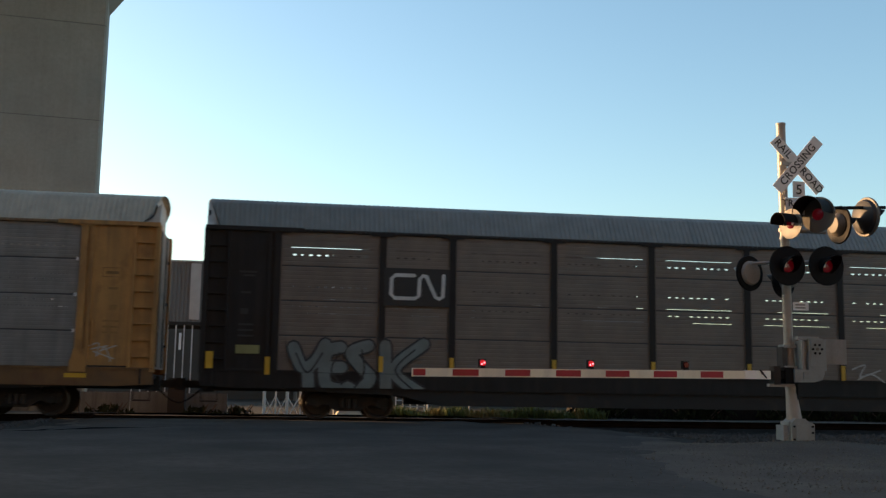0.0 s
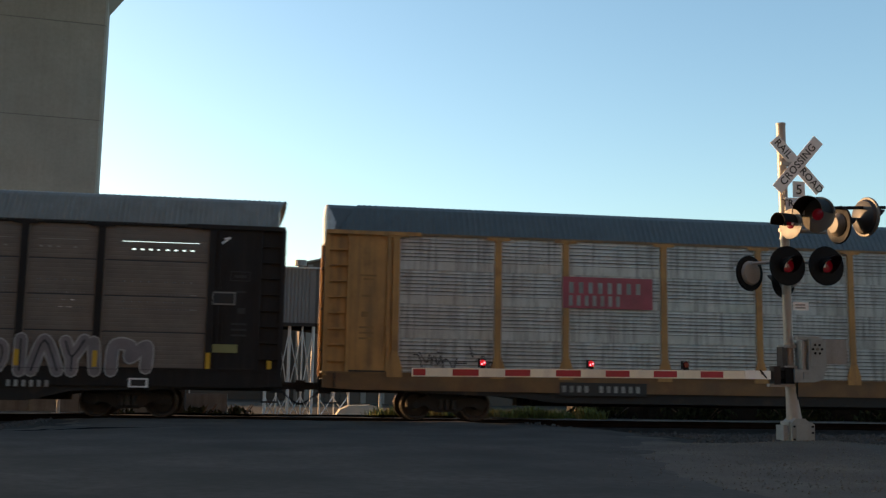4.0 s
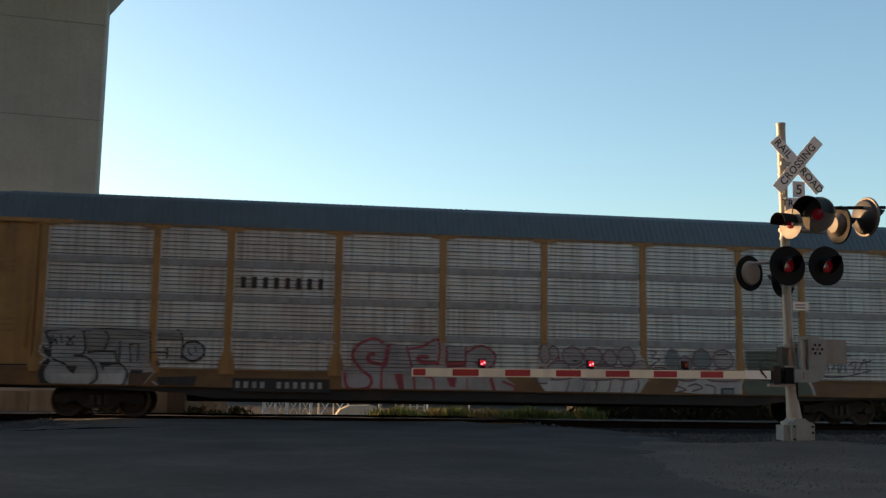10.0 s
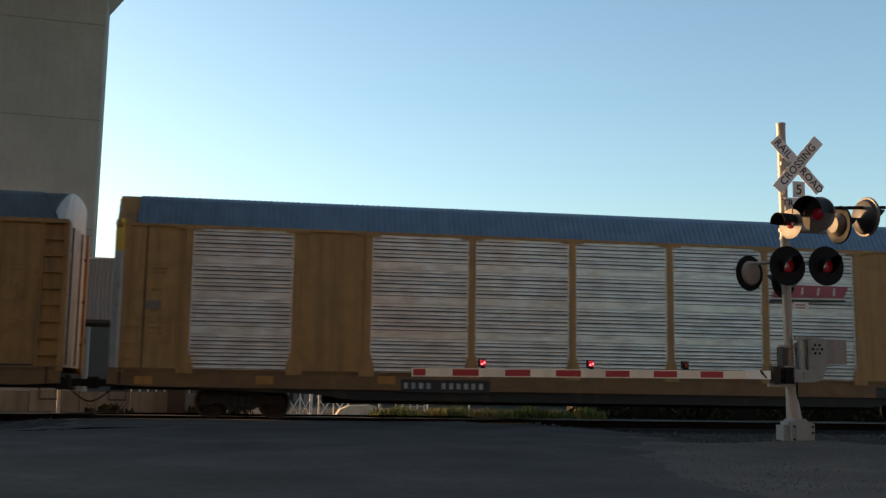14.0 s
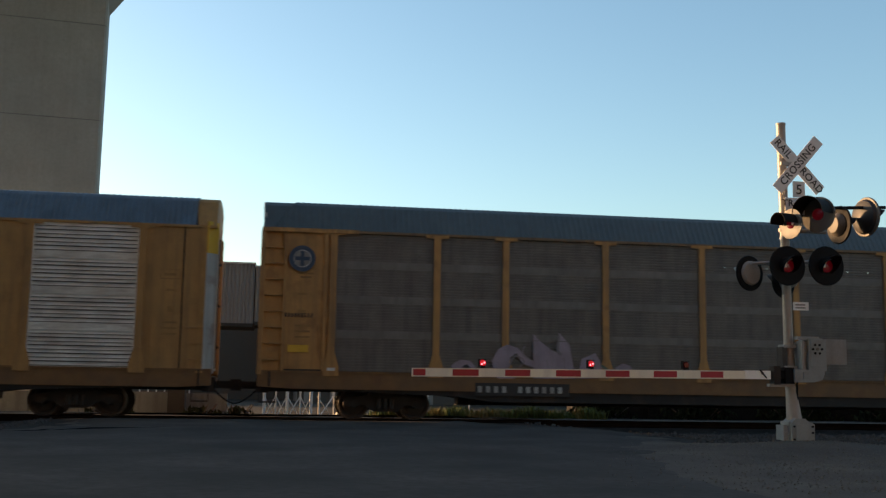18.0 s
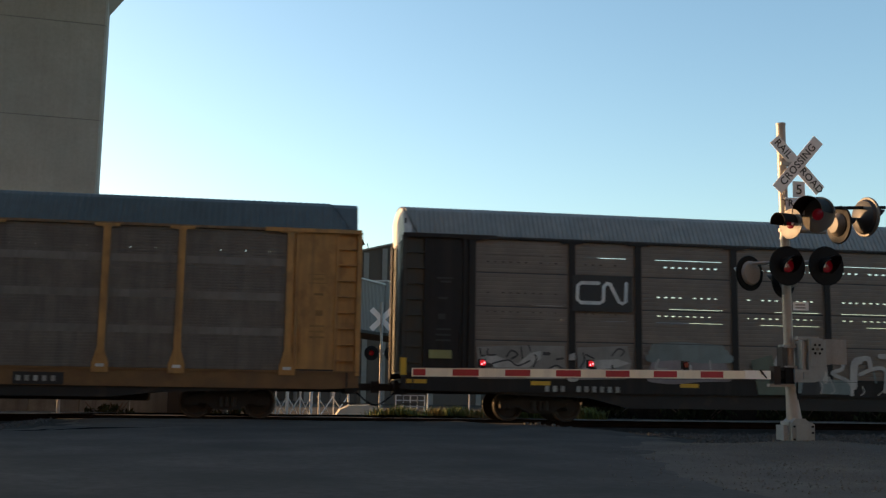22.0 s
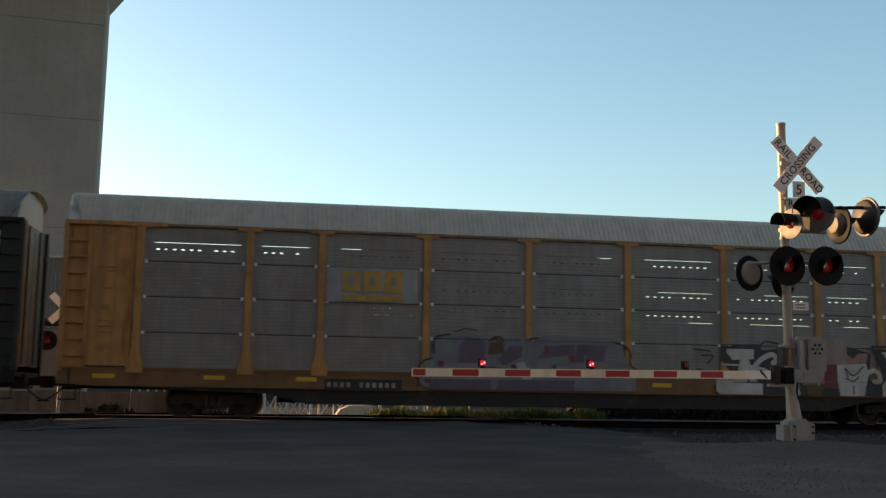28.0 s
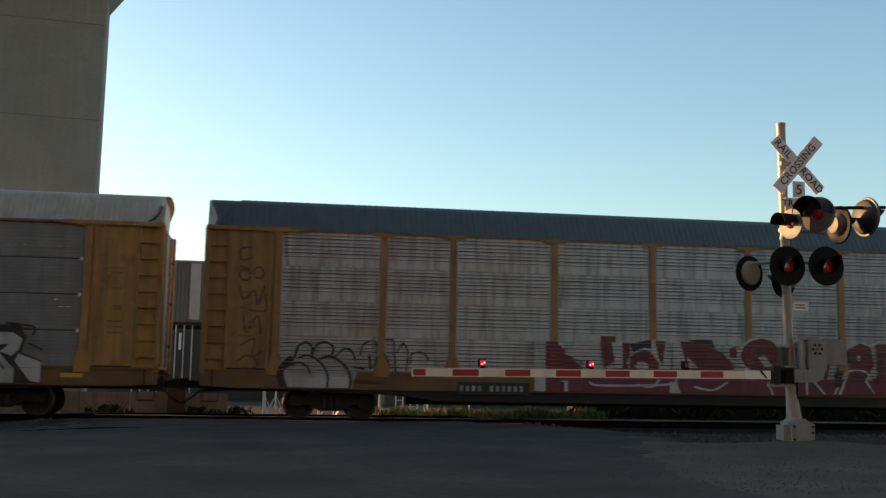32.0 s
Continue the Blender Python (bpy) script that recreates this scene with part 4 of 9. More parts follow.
far_signal((-6.72, 34.2, 0), 3.84, 3.2, 2.17, 0.42, (2, False), 10, "far crossing signal with grey crossbuck back, beside the pier")
far_signal((4.23, 44.0, 0), 4.5, 3.78, 2.34, 0.42, (2, False), 0, "far crossing signal with grey crossbuck back, before the bins")


# ---------------------------------------------------------------- the train
LENGTH = 27.72
POSTS = [1.93, 4.77, 6.70, 9.57, 12.43, 15.29, 18.16, 21.02, 22.95, 25.81]
SIDE = -1.5
SILL_TOP, EAVE = 1.27, 5.02
WHEEL_R = 0.42
store = {}


def shared(key, make):
    if key not in store:
        store[key] = make()
    return store[key]


ROOF_HALF = [(-1.50, 5.05), (-1.47, 5.12), (-1.32, 5.36), (-1.17, 5.60), (-1.03, 5.81), (-0.88, 5.91), (-0.5, 5.99), (0.0, 6.02)]
ROOF_LINE = ROOF_HALF + [(0.5, 6.0), (1.0, 5.95), (1.3, 5.88), (1.42, 5.8), (1.48, 5.6), (1.50, 5.3), (1.50, 5.05)]


def roof_start(style, z):
    """How far from the car's end the roof sheets begin at a height."""
    k = (z - 5.05) / 0.97
    return {"capped": 0.34 + 0.62 * k ** 1.4, "cut": 0.40 * (1 - k), "long": 0.55}[style]


def roof_mesh(style, material):
    """A ribbed roof with rounded shoulders and slanted ends."""
    pitch = {"capped": 0.16, "cut": 0.135, "long": 0.15}[style]
    rise = {"capped": 0.014, "cut": 0.024, "long": 0.022}[style]
    s = Shape()
    n, k = len(ROOF_LINE), 0
    x = 0.0
    while x < LENGTH:
        for dx, up in ((0.0, 0), (0.5, 0), (0.6, 1), (0.92, 1)):
            for y, z in ROOF_LINE:
                a = roof_start(style, z)
                xx = min(max(x + dx * pitch, a), LENGTH - a)
                s.v.append((xx, y * (1 + up * rise / 1.5), z + up * rise * 0.6))
            k += 1
        x += pitch
    for j in range(k - 1):
        s.f += [(j * n + i, j * n + i + 1, (j + 1) * n + i + 1, (j + 1) * n + i) for i in range(n - 1)]
    return s.mesh("roof", material)


def cap_mesh(plate, style, right, inset, edge):
    """The closed end of the roof: a painted fascia, then a plate up to the slanted edge of the sheets, with a dark joint."""
    s = Shape()
    line = [(y * 0.985, z - 0.02) for y, z in ROOF_LINE]
    n = len(line)
    for j in range(5):
        for y, z in line:
            k = max(0.0, min(1.0, (z - 5.03) / 0.97))
            reach = {"capped": roof_start("capped", z + 0.02) + 0.05, "cut": 0.45, "long": 0.6}[style]
            white = inset + ((0.26 if right else 0.14) + 0.20 * math.sin(math.pi * min(1.0, k + 0.12)) ** 1.5) * (1 - k * 0.7)
            x = (inset, inset + 0.03, min(white, reach - 0.12), reach - 0.045 - 0.06 * max(0.0, 1 - 2 * k), reach)[j]
            x += 0.03 * (1 - k) if j == 0 else 0.0
            s.v.append((LENGTH - x if right else x, y * (0.97 if j == 0 else 1.0), z - (0.02 if j == 0 else 0.0)))
    kinds = []
    for j in range(4):
        s.f += [(j * n + i, j * n + i + 1, (j + 1) * n + i + 1, (j + 1) * n + i) for i in range(n - 1)]
        kinds += [(0, 0, 1, 2)[j]] * (n - 1)
    s.f.append(tuple(range(n)))
    kinds.append(0)
    me = s.mesh("end_cap", CAP_WHITE if edge else plate)
    me.materials.append(plate)
    me.materials.append(UNDER)
    for f, kind in zip(me.polygons, kinds):
        f.material_index = kind
    return me


H4 = (EAVE - SILL_TOP) / 4
SLOTTED = ("slotted", "banded", "bright")


def slot_rows(style, k):
    """Where the slots of a sheet begin, their pitch and their number, and how much of the pitch is open; k counts the sheets from below."""
    solid = 0.02 if style == "banded" or k == 0 else {"slotted": 0.25, "bright": 0.20}[style]
    n = {"slotted": 7, "banded": 9, "bright": 7}[style] + (2 if solid < 0.1 and style != "banded" else 0)
    return solid, (H4 - solid) / n, n, {"slotted": 0.22, "banded": 0.22, "bright": 0.28}[style]


def sheet_mesh(width, style, k, holes=None):
    """One of the four sheets stacked in a side panel, from its lower left corner: one folded sheet, its slot faces
    painted dark for recess shade.
    """
    h = H4
    prof = [(0.0, 0.0, 1)]
    if style in SLOTTED:
        solid, step, n, slot = slot_rows(style, k)
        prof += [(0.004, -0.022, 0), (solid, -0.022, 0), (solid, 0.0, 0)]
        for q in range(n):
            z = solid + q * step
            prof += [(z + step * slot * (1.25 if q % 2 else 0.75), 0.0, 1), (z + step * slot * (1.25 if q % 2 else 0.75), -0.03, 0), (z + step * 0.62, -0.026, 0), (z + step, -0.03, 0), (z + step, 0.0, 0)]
        prof[-1] = (h, 0.0, 0)
    else:
        n = {"brown": 8, "grey": 9, "dark": 12}[style]
        step = (h - 0.030) / n
        rib = {"brown": 0.007, "grey": 0.006, "dark": 0.010}[style]
        prof += [(0.015, 0.0, 1)]
        for q in range(n):
            z = 0.015 + q * step
            prof += [(z + step * 0.15, -rib, 0), (z + step * 0.85, -rib, 0), (z + step, -0.002, 0)]
        prof += [(h, 0.0, 1)]
    holes = holes or []
    cols = sorted({0.0, width} | {x for q in holes for x in q[:2]})
    for level in sorted({z for q in holes for z in q[2:]}):
        cut = [i for i, q in enumerate(prof) if q[0] > level][0]
        (za, ya, _), (zb, yb, kb) = prof[cut - 1], prof[cut]
        prof.insert(cut, (level, ya + (yb - ya) * (level - za) / max(1e-6, zb - za), kb))
    s = Shape()
    for z, y, _ in prof:
        s.v += [(x, y, z) for x in cols]
    c = len(cols)
    kinds = []
    for i in range(len(prof) - 1):
        zm = (prof[i][0] + prof[i + 1][0]) / 2
        for j in range(c - 1):
            xm = (cols[j] + cols[j + 1]) / 2
            if any(q[0] < xm < q[1] and q[2] < zm < q[3] for q in holes):
                continue
            s.f.append((i * c + j, i * c + j + 1, (i + 1) * c + j + 1, (i + 1) * c + j))
            kinds.append(prof[i + 1][2])
    me = bpy.data.meshes.new("sheet")
    me.from_pydata(s.v, [], s.f)
    me.materials.append(PANEL_MAT[style])
    me.materials.append(SLOT_SHADE_GALV if style in SLOTTED else SLOT)
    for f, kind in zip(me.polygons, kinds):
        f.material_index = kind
    return me


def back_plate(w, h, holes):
    """A plate behind the sheets, its dark colour standing in for the inner shade, with openings where daylight comes
    through.
    """
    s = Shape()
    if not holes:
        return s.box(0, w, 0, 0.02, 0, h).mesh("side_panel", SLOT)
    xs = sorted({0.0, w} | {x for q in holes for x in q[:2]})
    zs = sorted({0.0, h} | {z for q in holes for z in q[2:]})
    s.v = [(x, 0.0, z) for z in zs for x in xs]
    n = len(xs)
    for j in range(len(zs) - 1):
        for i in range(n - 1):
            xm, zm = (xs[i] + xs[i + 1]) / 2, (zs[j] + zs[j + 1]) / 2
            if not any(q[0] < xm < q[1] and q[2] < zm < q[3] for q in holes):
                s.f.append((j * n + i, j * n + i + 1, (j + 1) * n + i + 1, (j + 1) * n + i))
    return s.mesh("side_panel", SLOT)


# heights of the slits and of the rows of square vents through both sides, sheet by sheet from below
VENTS = {"brown": {3: ((0.50, 0.515), (0.285, 0.325)), 2: ((0.047, 0.058), (0.37, 0.40)), 1: ((0.60, 0.611), (0.78, 0.806))},
         "grey": {3: ((0.50, 0.513), (0.31, 0.345)), 2: ((0.52, 0.530), (0.375, 0.405)), 1: ((0.61, 0.622), (0.78, 0.81))},
         "dark": {3: (None, (0.34, 0.385))}, "slotted": {3: (None, (0.40, 0.412))}}


def vents(style, w, i, k):
    """Openings of one sheet: a long slit and a row of small squares, some of them choked with dirt."""
    rows = VENTS.get(style, {}).get(k)
    if not rows:
        return None
    slit, squares = rows
    lo, hi = w * (0.10 + 0.03 * (i % 3)), w * (0.94 - 0.04 * ((i * 5) % 3))
    out = []
    if slit:
        out.append((lo + (0.2 * (hi - lo) * ((i + k) % 3) if k < 3 else 0.0), hi, *slit))
    n = int((hi - lo) / 0.215)
    for j in range(n):
        choked = (j * 7 + i * 3 + k) % 9
        if choked == 0 or style in ("dark", "slotted") and (j * 5 + i) % 3:
            continue
        x = lo + 0.05 + 0.215 * j
        wide = {"brown": 0.085, "grey": 0.075, "dark": 0.012, "slotted": 0.03}[style] * (0.6 if choked == 1 else 1.0)
        out.append((round(x, 4), round(x + wide, 4), *squares))
    return out


def far_side_mesh(style, material):
    """The far side, open where its own vents stand in line with those of the near side."""
    s = Shape()
    gaps = []
    for k, rows in VENTS.get(style, {}).items():
        for row in rows:
            if row:
                a, b = (0.78 + (SILL_TOP + k * H4 + z - 0.78) * 31.17 / 28.2 for z in row)
                gaps.append((a - 0.035, b + 0.035))
    z = SILL_TOP
    for a, b in sorted(gaps) + [(EAVE, EAVE)]:
        if a > z + 0.01:
            s.box(1.8, LENGTH - 1.8, 1.42, 1.47, z, min(a, EAVE))
        z = max(z, b)
    return s.mesh("far_side", material)


PANEL_MAT = {"slotted": GALV_BLUE, "banded": GALV, "bright": GALV_BRIGHT, "brown": PANEL_BROWN, "grey": PANEL_GREY, "dark": PANEL_DARK}


def side_panels(car, style, spec):
    h = H4
    blank = spec.get("blank", ())
    for i, (a, b) in enumerate(zip(POSTS, POSTS[1:])):
        x0, x1 = a + 0.09, b - 0.09
        w = round(x1 - x0, 3)
        if i in blank:
            p = part("blank_panel", shared(("blank", w), lambda: Shape().box(0, w, 0, 0.04, 0, EAVE - SILL_TOP).mesh("blank_panel", spec["frame"])),
                     parent=car, at=(x0, SIDE + 0.02, SILL_TOP), label="plain painted steel panel")
            part("seam", shared(("seam", w), lambda: Shape().box(w / 2 - 0.012, w / 2 + 0.012, -0.012, 0, 0.05, EAVE - SILL_TOP - 0.05).mesh("seam", spec["frame"])), parent=p)
            continue
        holes = {k: vents(style, w, i, k) for k in range(4)}
        lifted = [(q[0] - 0.01, q[1] + 0.01, k * h + q[2] - 0.012, k * h + q[3] + 0.012) for k in range(4) for q in holes[k] or ()]
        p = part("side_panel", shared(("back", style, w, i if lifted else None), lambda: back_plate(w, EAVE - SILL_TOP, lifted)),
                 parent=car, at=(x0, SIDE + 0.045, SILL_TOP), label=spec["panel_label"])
        for k in range(4):
            gaps = holes[k]
            part("sheet", shared(("sheet", w, style, k > 0, (i, k) if gaps else None), lambda: sheet_mesh(w, style, k, gaps)), parent=p, at=(0, -0.001, k * h))
            if style == "banded" and k < 3:
                part("band", shared(("band", w), lambda: Shape().box(0, w, -0.034, 0, 0, 0.16).mesh("band", GALV_BAND)), parent=p, at=(0, -0.001, (k + 1) * h - 0.08), label="dark grey flat band")
            if style == "dark" and k < 3:
                part("band", shared(("dband", w), lambda: Shape().box(0, w, -0.017, 0, 0, 0.20).mesh("band", PANEL_DARK_BAND)), parent=p, at=(0, -0.001, (k + 1) * h - 0.02), label="paler worn band")
            if style == "grey" and k < 3:
                for bx in (0.04, w - 0.10):
                    part("clip", shared("clip", lambda: Shape().box(0, 0.06, -0.04, 0, 0, 0.09).mesh("clip", SIGN_WHITE)), parent=p, at=(bx, 0, (k + 1) * h - 0.045), label="white clip")
        for bx in (0, w - 0.03):
            part("panel_edge", shared(("edge", style), lambda: edge_mesh(style)), parent=p, at=(bx, 0, 0))


def edge_mesh(style):
    """The upright edge of a panel; on the bright panels the folds of the sheet show there as teeth."""
    s = Shape()
    if style == "bright":
        step = (EAVE - SILL_TOP) / 26
        line = [(0.03, 0.0), (0.03, EAVE - SILL_TOP)]
        for q in range(25, -1, -1):
            line += [(0.0, (q + 0.85) * step), (-0.028, (q + 0.75) * step), (-0.028, (q + 0.25) * step), (0.0, (q + 0.15) * step)]
        s.prism(line, -0.036, 0, "y")
    else:
        s.box(0, 0.03, -0.034, 0, 0, EAVE - SILL_TOP)
    return s.mesh("panel_edge", PANEL_MAT[style])


def post_mesh(material, flare):
    s = Shape()
    w = 0.09
    s.box(-w, w, SIDE - 0.03, SIDE + 0.06, SILL_TOP, EAVE)
    if flare:
        s.prism([(-w, SILL_TOP + 0.52), (-0.21, SILL_TOP + 0.12), (-0.21, SILL_TOP - 0.12), (0.21, SILL_TOP - 0.12), (0.21, SILL_TOP + 0.12), (w, SILL_TOP + 0.52)], SIDE - 0.034, SIDE - 0.03, "y")
    s.prism([(-w, EAVE - 0.09), (-0.12, EAVE - 0.06), (-0.32, EAVE - 0.05), (-0.32, EAVE + 0.03), (0.32, EAVE + 0.03), (0.32, EAVE - 0.05), (0.12, EAVE - 0.06), (w, EAVE - 0.09)], SIDE - 0.034, SIDE - 0.03, "y")
    return s.mesh("post", material)


def wheel_mesh(flip):
    """A dished wheel with dark plate, bright rim edge and tread."""
    prof = [(0.05, -0.06), (0.10, -0.06), (0.12, -0.02), (0.30, -0.01), (0.34, -0.055), (0.392, -0.06), (WHEEL_R, -0.05), (WHEEL_R + 0.004, 0.04), (WHEEL_R + 0.025, 0.055),
            (WHEEL_R + 0.02, 0.075), (0.33, 0.075), (0.05, 0.06)]
    me = Shape().lathe(prof, 28, pose(0, 0, 0, -90 * flip, 0, 0), closed=True).mesh("wheel", WHEEL, True)
    me.materials.append(TREAD)
    for f in me.polygons:
        c = f.center
        if math.hypot(c.x, c.z) > 0.40:
            f.material_index = 1
        elif math.hypot(c.x, c.z) < 0.34 and math.atan2(c.z, c.x) % (2 * math.pi / 5) < 0.35:
            f.material_index = 0
    return me


def bogie(car, x):
    b = part("bogie", shared("bolster", lambda: Shape().box(-0.25, 0.25, -0.95, 0.95, 0.42, 0.68).box(-0.4, 0.4, -0.3, 0.3, 0.6, 0.8).mesh("bogie", UNDER)), parent=car, at=(x, 0, 0))
    frame_out = [(-1.12, 0.36), (-1.12, 0.56), (-0.75, 0.60), (-0.35, 0.74), (0.35, 0.74), (0.75, 0.60), (1.12, 0.56), (1.12, 0.36), (0.95, 0.34), (0.6, 0.40), (0.3, 0.22), (-0.3, 0.22), (-0.6, 0.40), (-0.95, 0.34)]
    for y in (-1.08, 0.94):
        part("side_frame", shared("side_frame", lambda: Shape().prism(frame_out, 0, 0.14, "y").mesh("side_frame", UNDER)), parent=b, at=(0, y, 0))
    for i in (-1, 0, 1):
        part("spring", shared("spring", lambda: Shape().rod((0, 0, 0.3), (0, 0, 0.56), 0.07, 10).mesh("spring", WHEEL)), parent=b, at=(0.17 * i, -1.10, 0))
    wheels = []
    for sx in (-0.84, 0.84):
        part("axle_cap", shared("axle_cap", lambda: Shape().rod((0, -1.12, 0), (0, -1.0, 0), 0.1, 10).mesh("axle_cap", UNDER)), parent=b, at=(sx, 0, WHEEL_R))
        wh = part("wheelset", shared("axle", lambda: Shape().rod((0, -1.0, 0), (0, 1.0, 0), 0.075, 10).mesh("wheelset", WHEEL)), parent=car, at=(x + sx, 0, WHEEL_R), label="pair of steel wheels on an axle")
        for y, flip in ((-0.775, 1), (0.775, -1)):
            part("wheel", shared(("wheel", flip), lambda: wheel_mesh(flip)), parent=wh, at=(0, y, 0))
        wheels.append((wh, x + sx))
    return b, wheels


def marks(car, x, z, text_len, size, plate, gap_at, w):
    """Reporting marks kept as plain bars on their stencil plate."""
    total = w * text_len
    p = part("stencil_plate", Shape().box(x - 0.08, x + total + 0.1, SIDE - 0.012, SIDE - 0.008, z - 0.05, z + size + 0.05), plate, car, "dark plate with white stencil marks") if plate else car
    bar = shared(("markbar", size, w), lambda: Shape().box(0, w * 0.5, SIDE - 0.017, SIDE - 0.0125, 0.04, size - 0.04).mesh("mark", STENCIL_PALE))
    for i in range(text_len):
        if gap_at and i in gap_at:
            continue
        part("mark", bar, parent=p, at=(x + i * w, 0, z))


def clip_band(pts, lo, hi):
    """The part of an outline between two heights."""
    for level, keep in ((lo, 1), (hi, -1)):
        out = []
        for i, q in enumerate(pts):
            r = pts[(i + 1) % len(pts)]
            dq, dr = (q[1] - level) * keep, (r[1] - level) * keep
            if dq >= 0:
                out.append(q)
            if (dq >= 0) != (dr >= 0):
                k = dq / (dq - dr)
                out.append((q[0] + (r[0] - q[0]) * k, level))
        pts = out
        if len(pts) < 3:
            return []
    return pts


def paint_bands(style):
    """The heights between which paint lies on raised metal: the sill, then each rib of the lower sheets."""
    out = [(0.84, SILL_TOP - 0.045), (SILL_TOP - 0.035, SILL_TOP + 0.015)]
    for k in range(2):
        z0 = SILL_TOP + k * H4
        if style in SLOTTED:
            solid, step, n, slot = slot_rows(style, k)
            out += [(z0 + 0.016, z0 + solid)] + [(z0 + solid + step * (j + slot), z0 + solid + step * (j + 1)) for j in range(n)]
        else:
            out += [(z0 + 0.016, z0 + H4 - 0.002)]
    return out


def eased(pts, closed=False):
    """A smooth line through a few points."""
    if len(pts) < 3:
        return list(pts)
    out = []
    n = len(pts)
    for i in range(n - 1):
        p0, p1, p2, p3 = pts[max(0, i - 1)], pts[i], pts[i + 1], pts[min(n - 1, i + 2)]
        for q in (0.0, 0.25, 0.5, 0.75):
            out.append(tuple(0.5 * (2 * b + (c - a) * q + (2 * a - 5 * b + 4 * c - d) * q * q + (3 * b - a - 3 * c + d) * q ** 3) for a, b, c, d in zip(p0, p1, p2, p3)))
    return out + [pts[-1]]


class Sprayed:
    """A sprayed piece: shapes and strokes laid over one another on the raised metal of a car's side, given in a unit box."""

    def __init__(self, car, x0, x1, z0, z1, flat=False):
        self.car, self.box, self.coats, self.step = car, (x0, x1, z0, z1), {}, 0
        self.bands = [(z0 - 1, z1 + 1)] if flat else paint_bands(car["rib_style"])
        self.face = SIDE + 0.018 if flat else SIDE - 0.0375

    def spot(self, u, v):
        x0, x1, z0, z1 = self.box
        return (x0 + u * (x1 - x0), z0 + v * (z1 - z0))

    def lay(self, colour, pts):
        shape = self.coats.setdefault(colour, Shape())
        for lo, hi in self.bands:
            q = clip_band(pts, lo, hi)
            if q:
                shape.patch(q, self.face - 0.00035 * self.step)

    def fill(self, colour, *pts):
        self.step += 1
        self.lay(colour, [self.spot(u, v) for u, v in pts])

    def line(self, colour, width, *pts):
        self.step += 1
        r = width / 2
        p = eased([self.spot(u, v) for u, v in pts])
        for (ax, az), (bx, bz) in zip(p, p[1:]):
            d = math.hypot(bx - ax, bz - az)
            if d > 1e-4:
                nx, nz = -(bz - az) / d * r, (bx - ax) / d * r
                self.step += 0.01
                self.lay(colour, [(ax + nx, az + nz), (bx + nx, bz + nz), (bx - nx, bz - nz), (ax - nx, az - nz)])
        for cx, cz in p:
            self.step += 0.01
            self.lay(colour, [(cx + r * math.cos(math.pi * k / 4), cz + r * math.sin(math.pi * k / 4)) for k in range(8)])

    def done(self, label):
        first = None
        for colour, shape in self.coats.items():
            me = bpy.data.meshes.new("graffiti")
            me.from_pydata(shape.v, [], shape.f)
            me.materials.append(colour)
            ob = part("graffiti_coat" if first else "graffiti", me, parent=first or self.car, label="" if first else label)
            first = first or tagged(ob, kind="stuff")
            tagged(ob, kind="stuff")


def tag_lines(car, x0, x1, z0, z1, colour, seed, n=5, width=0.035, label="thin spray-painted scribble"):
    """One looping scribbled line."""
    rnd = random.Random(seed)
    s = Shape()
    k = n * 12
    pts = []
    amp, turns = rnd.uniform(0.7, 1.0), rnd.uniform(0.55, 0.9)
    for i in range(k + 1):
        u = i / k
        a = u * n * 2 * math.pi
        h = (z1 - z0) / 2 * amp * (0.7 + 0.3 * math.sin(u * 9 + seed))
        pts.append((x0 + (x1 - x0) * u + turns * (x1 - x0) / n * 0.5 * math.cos(a), (z0 + z1) / 2 + h * math.sin(a + 0.6 * math.sin(u * 7 + seed))))
    s.ribbon(pts, width, SIDE - 0.0385)
    return part("graffiti_tag", s, colour, car, label)


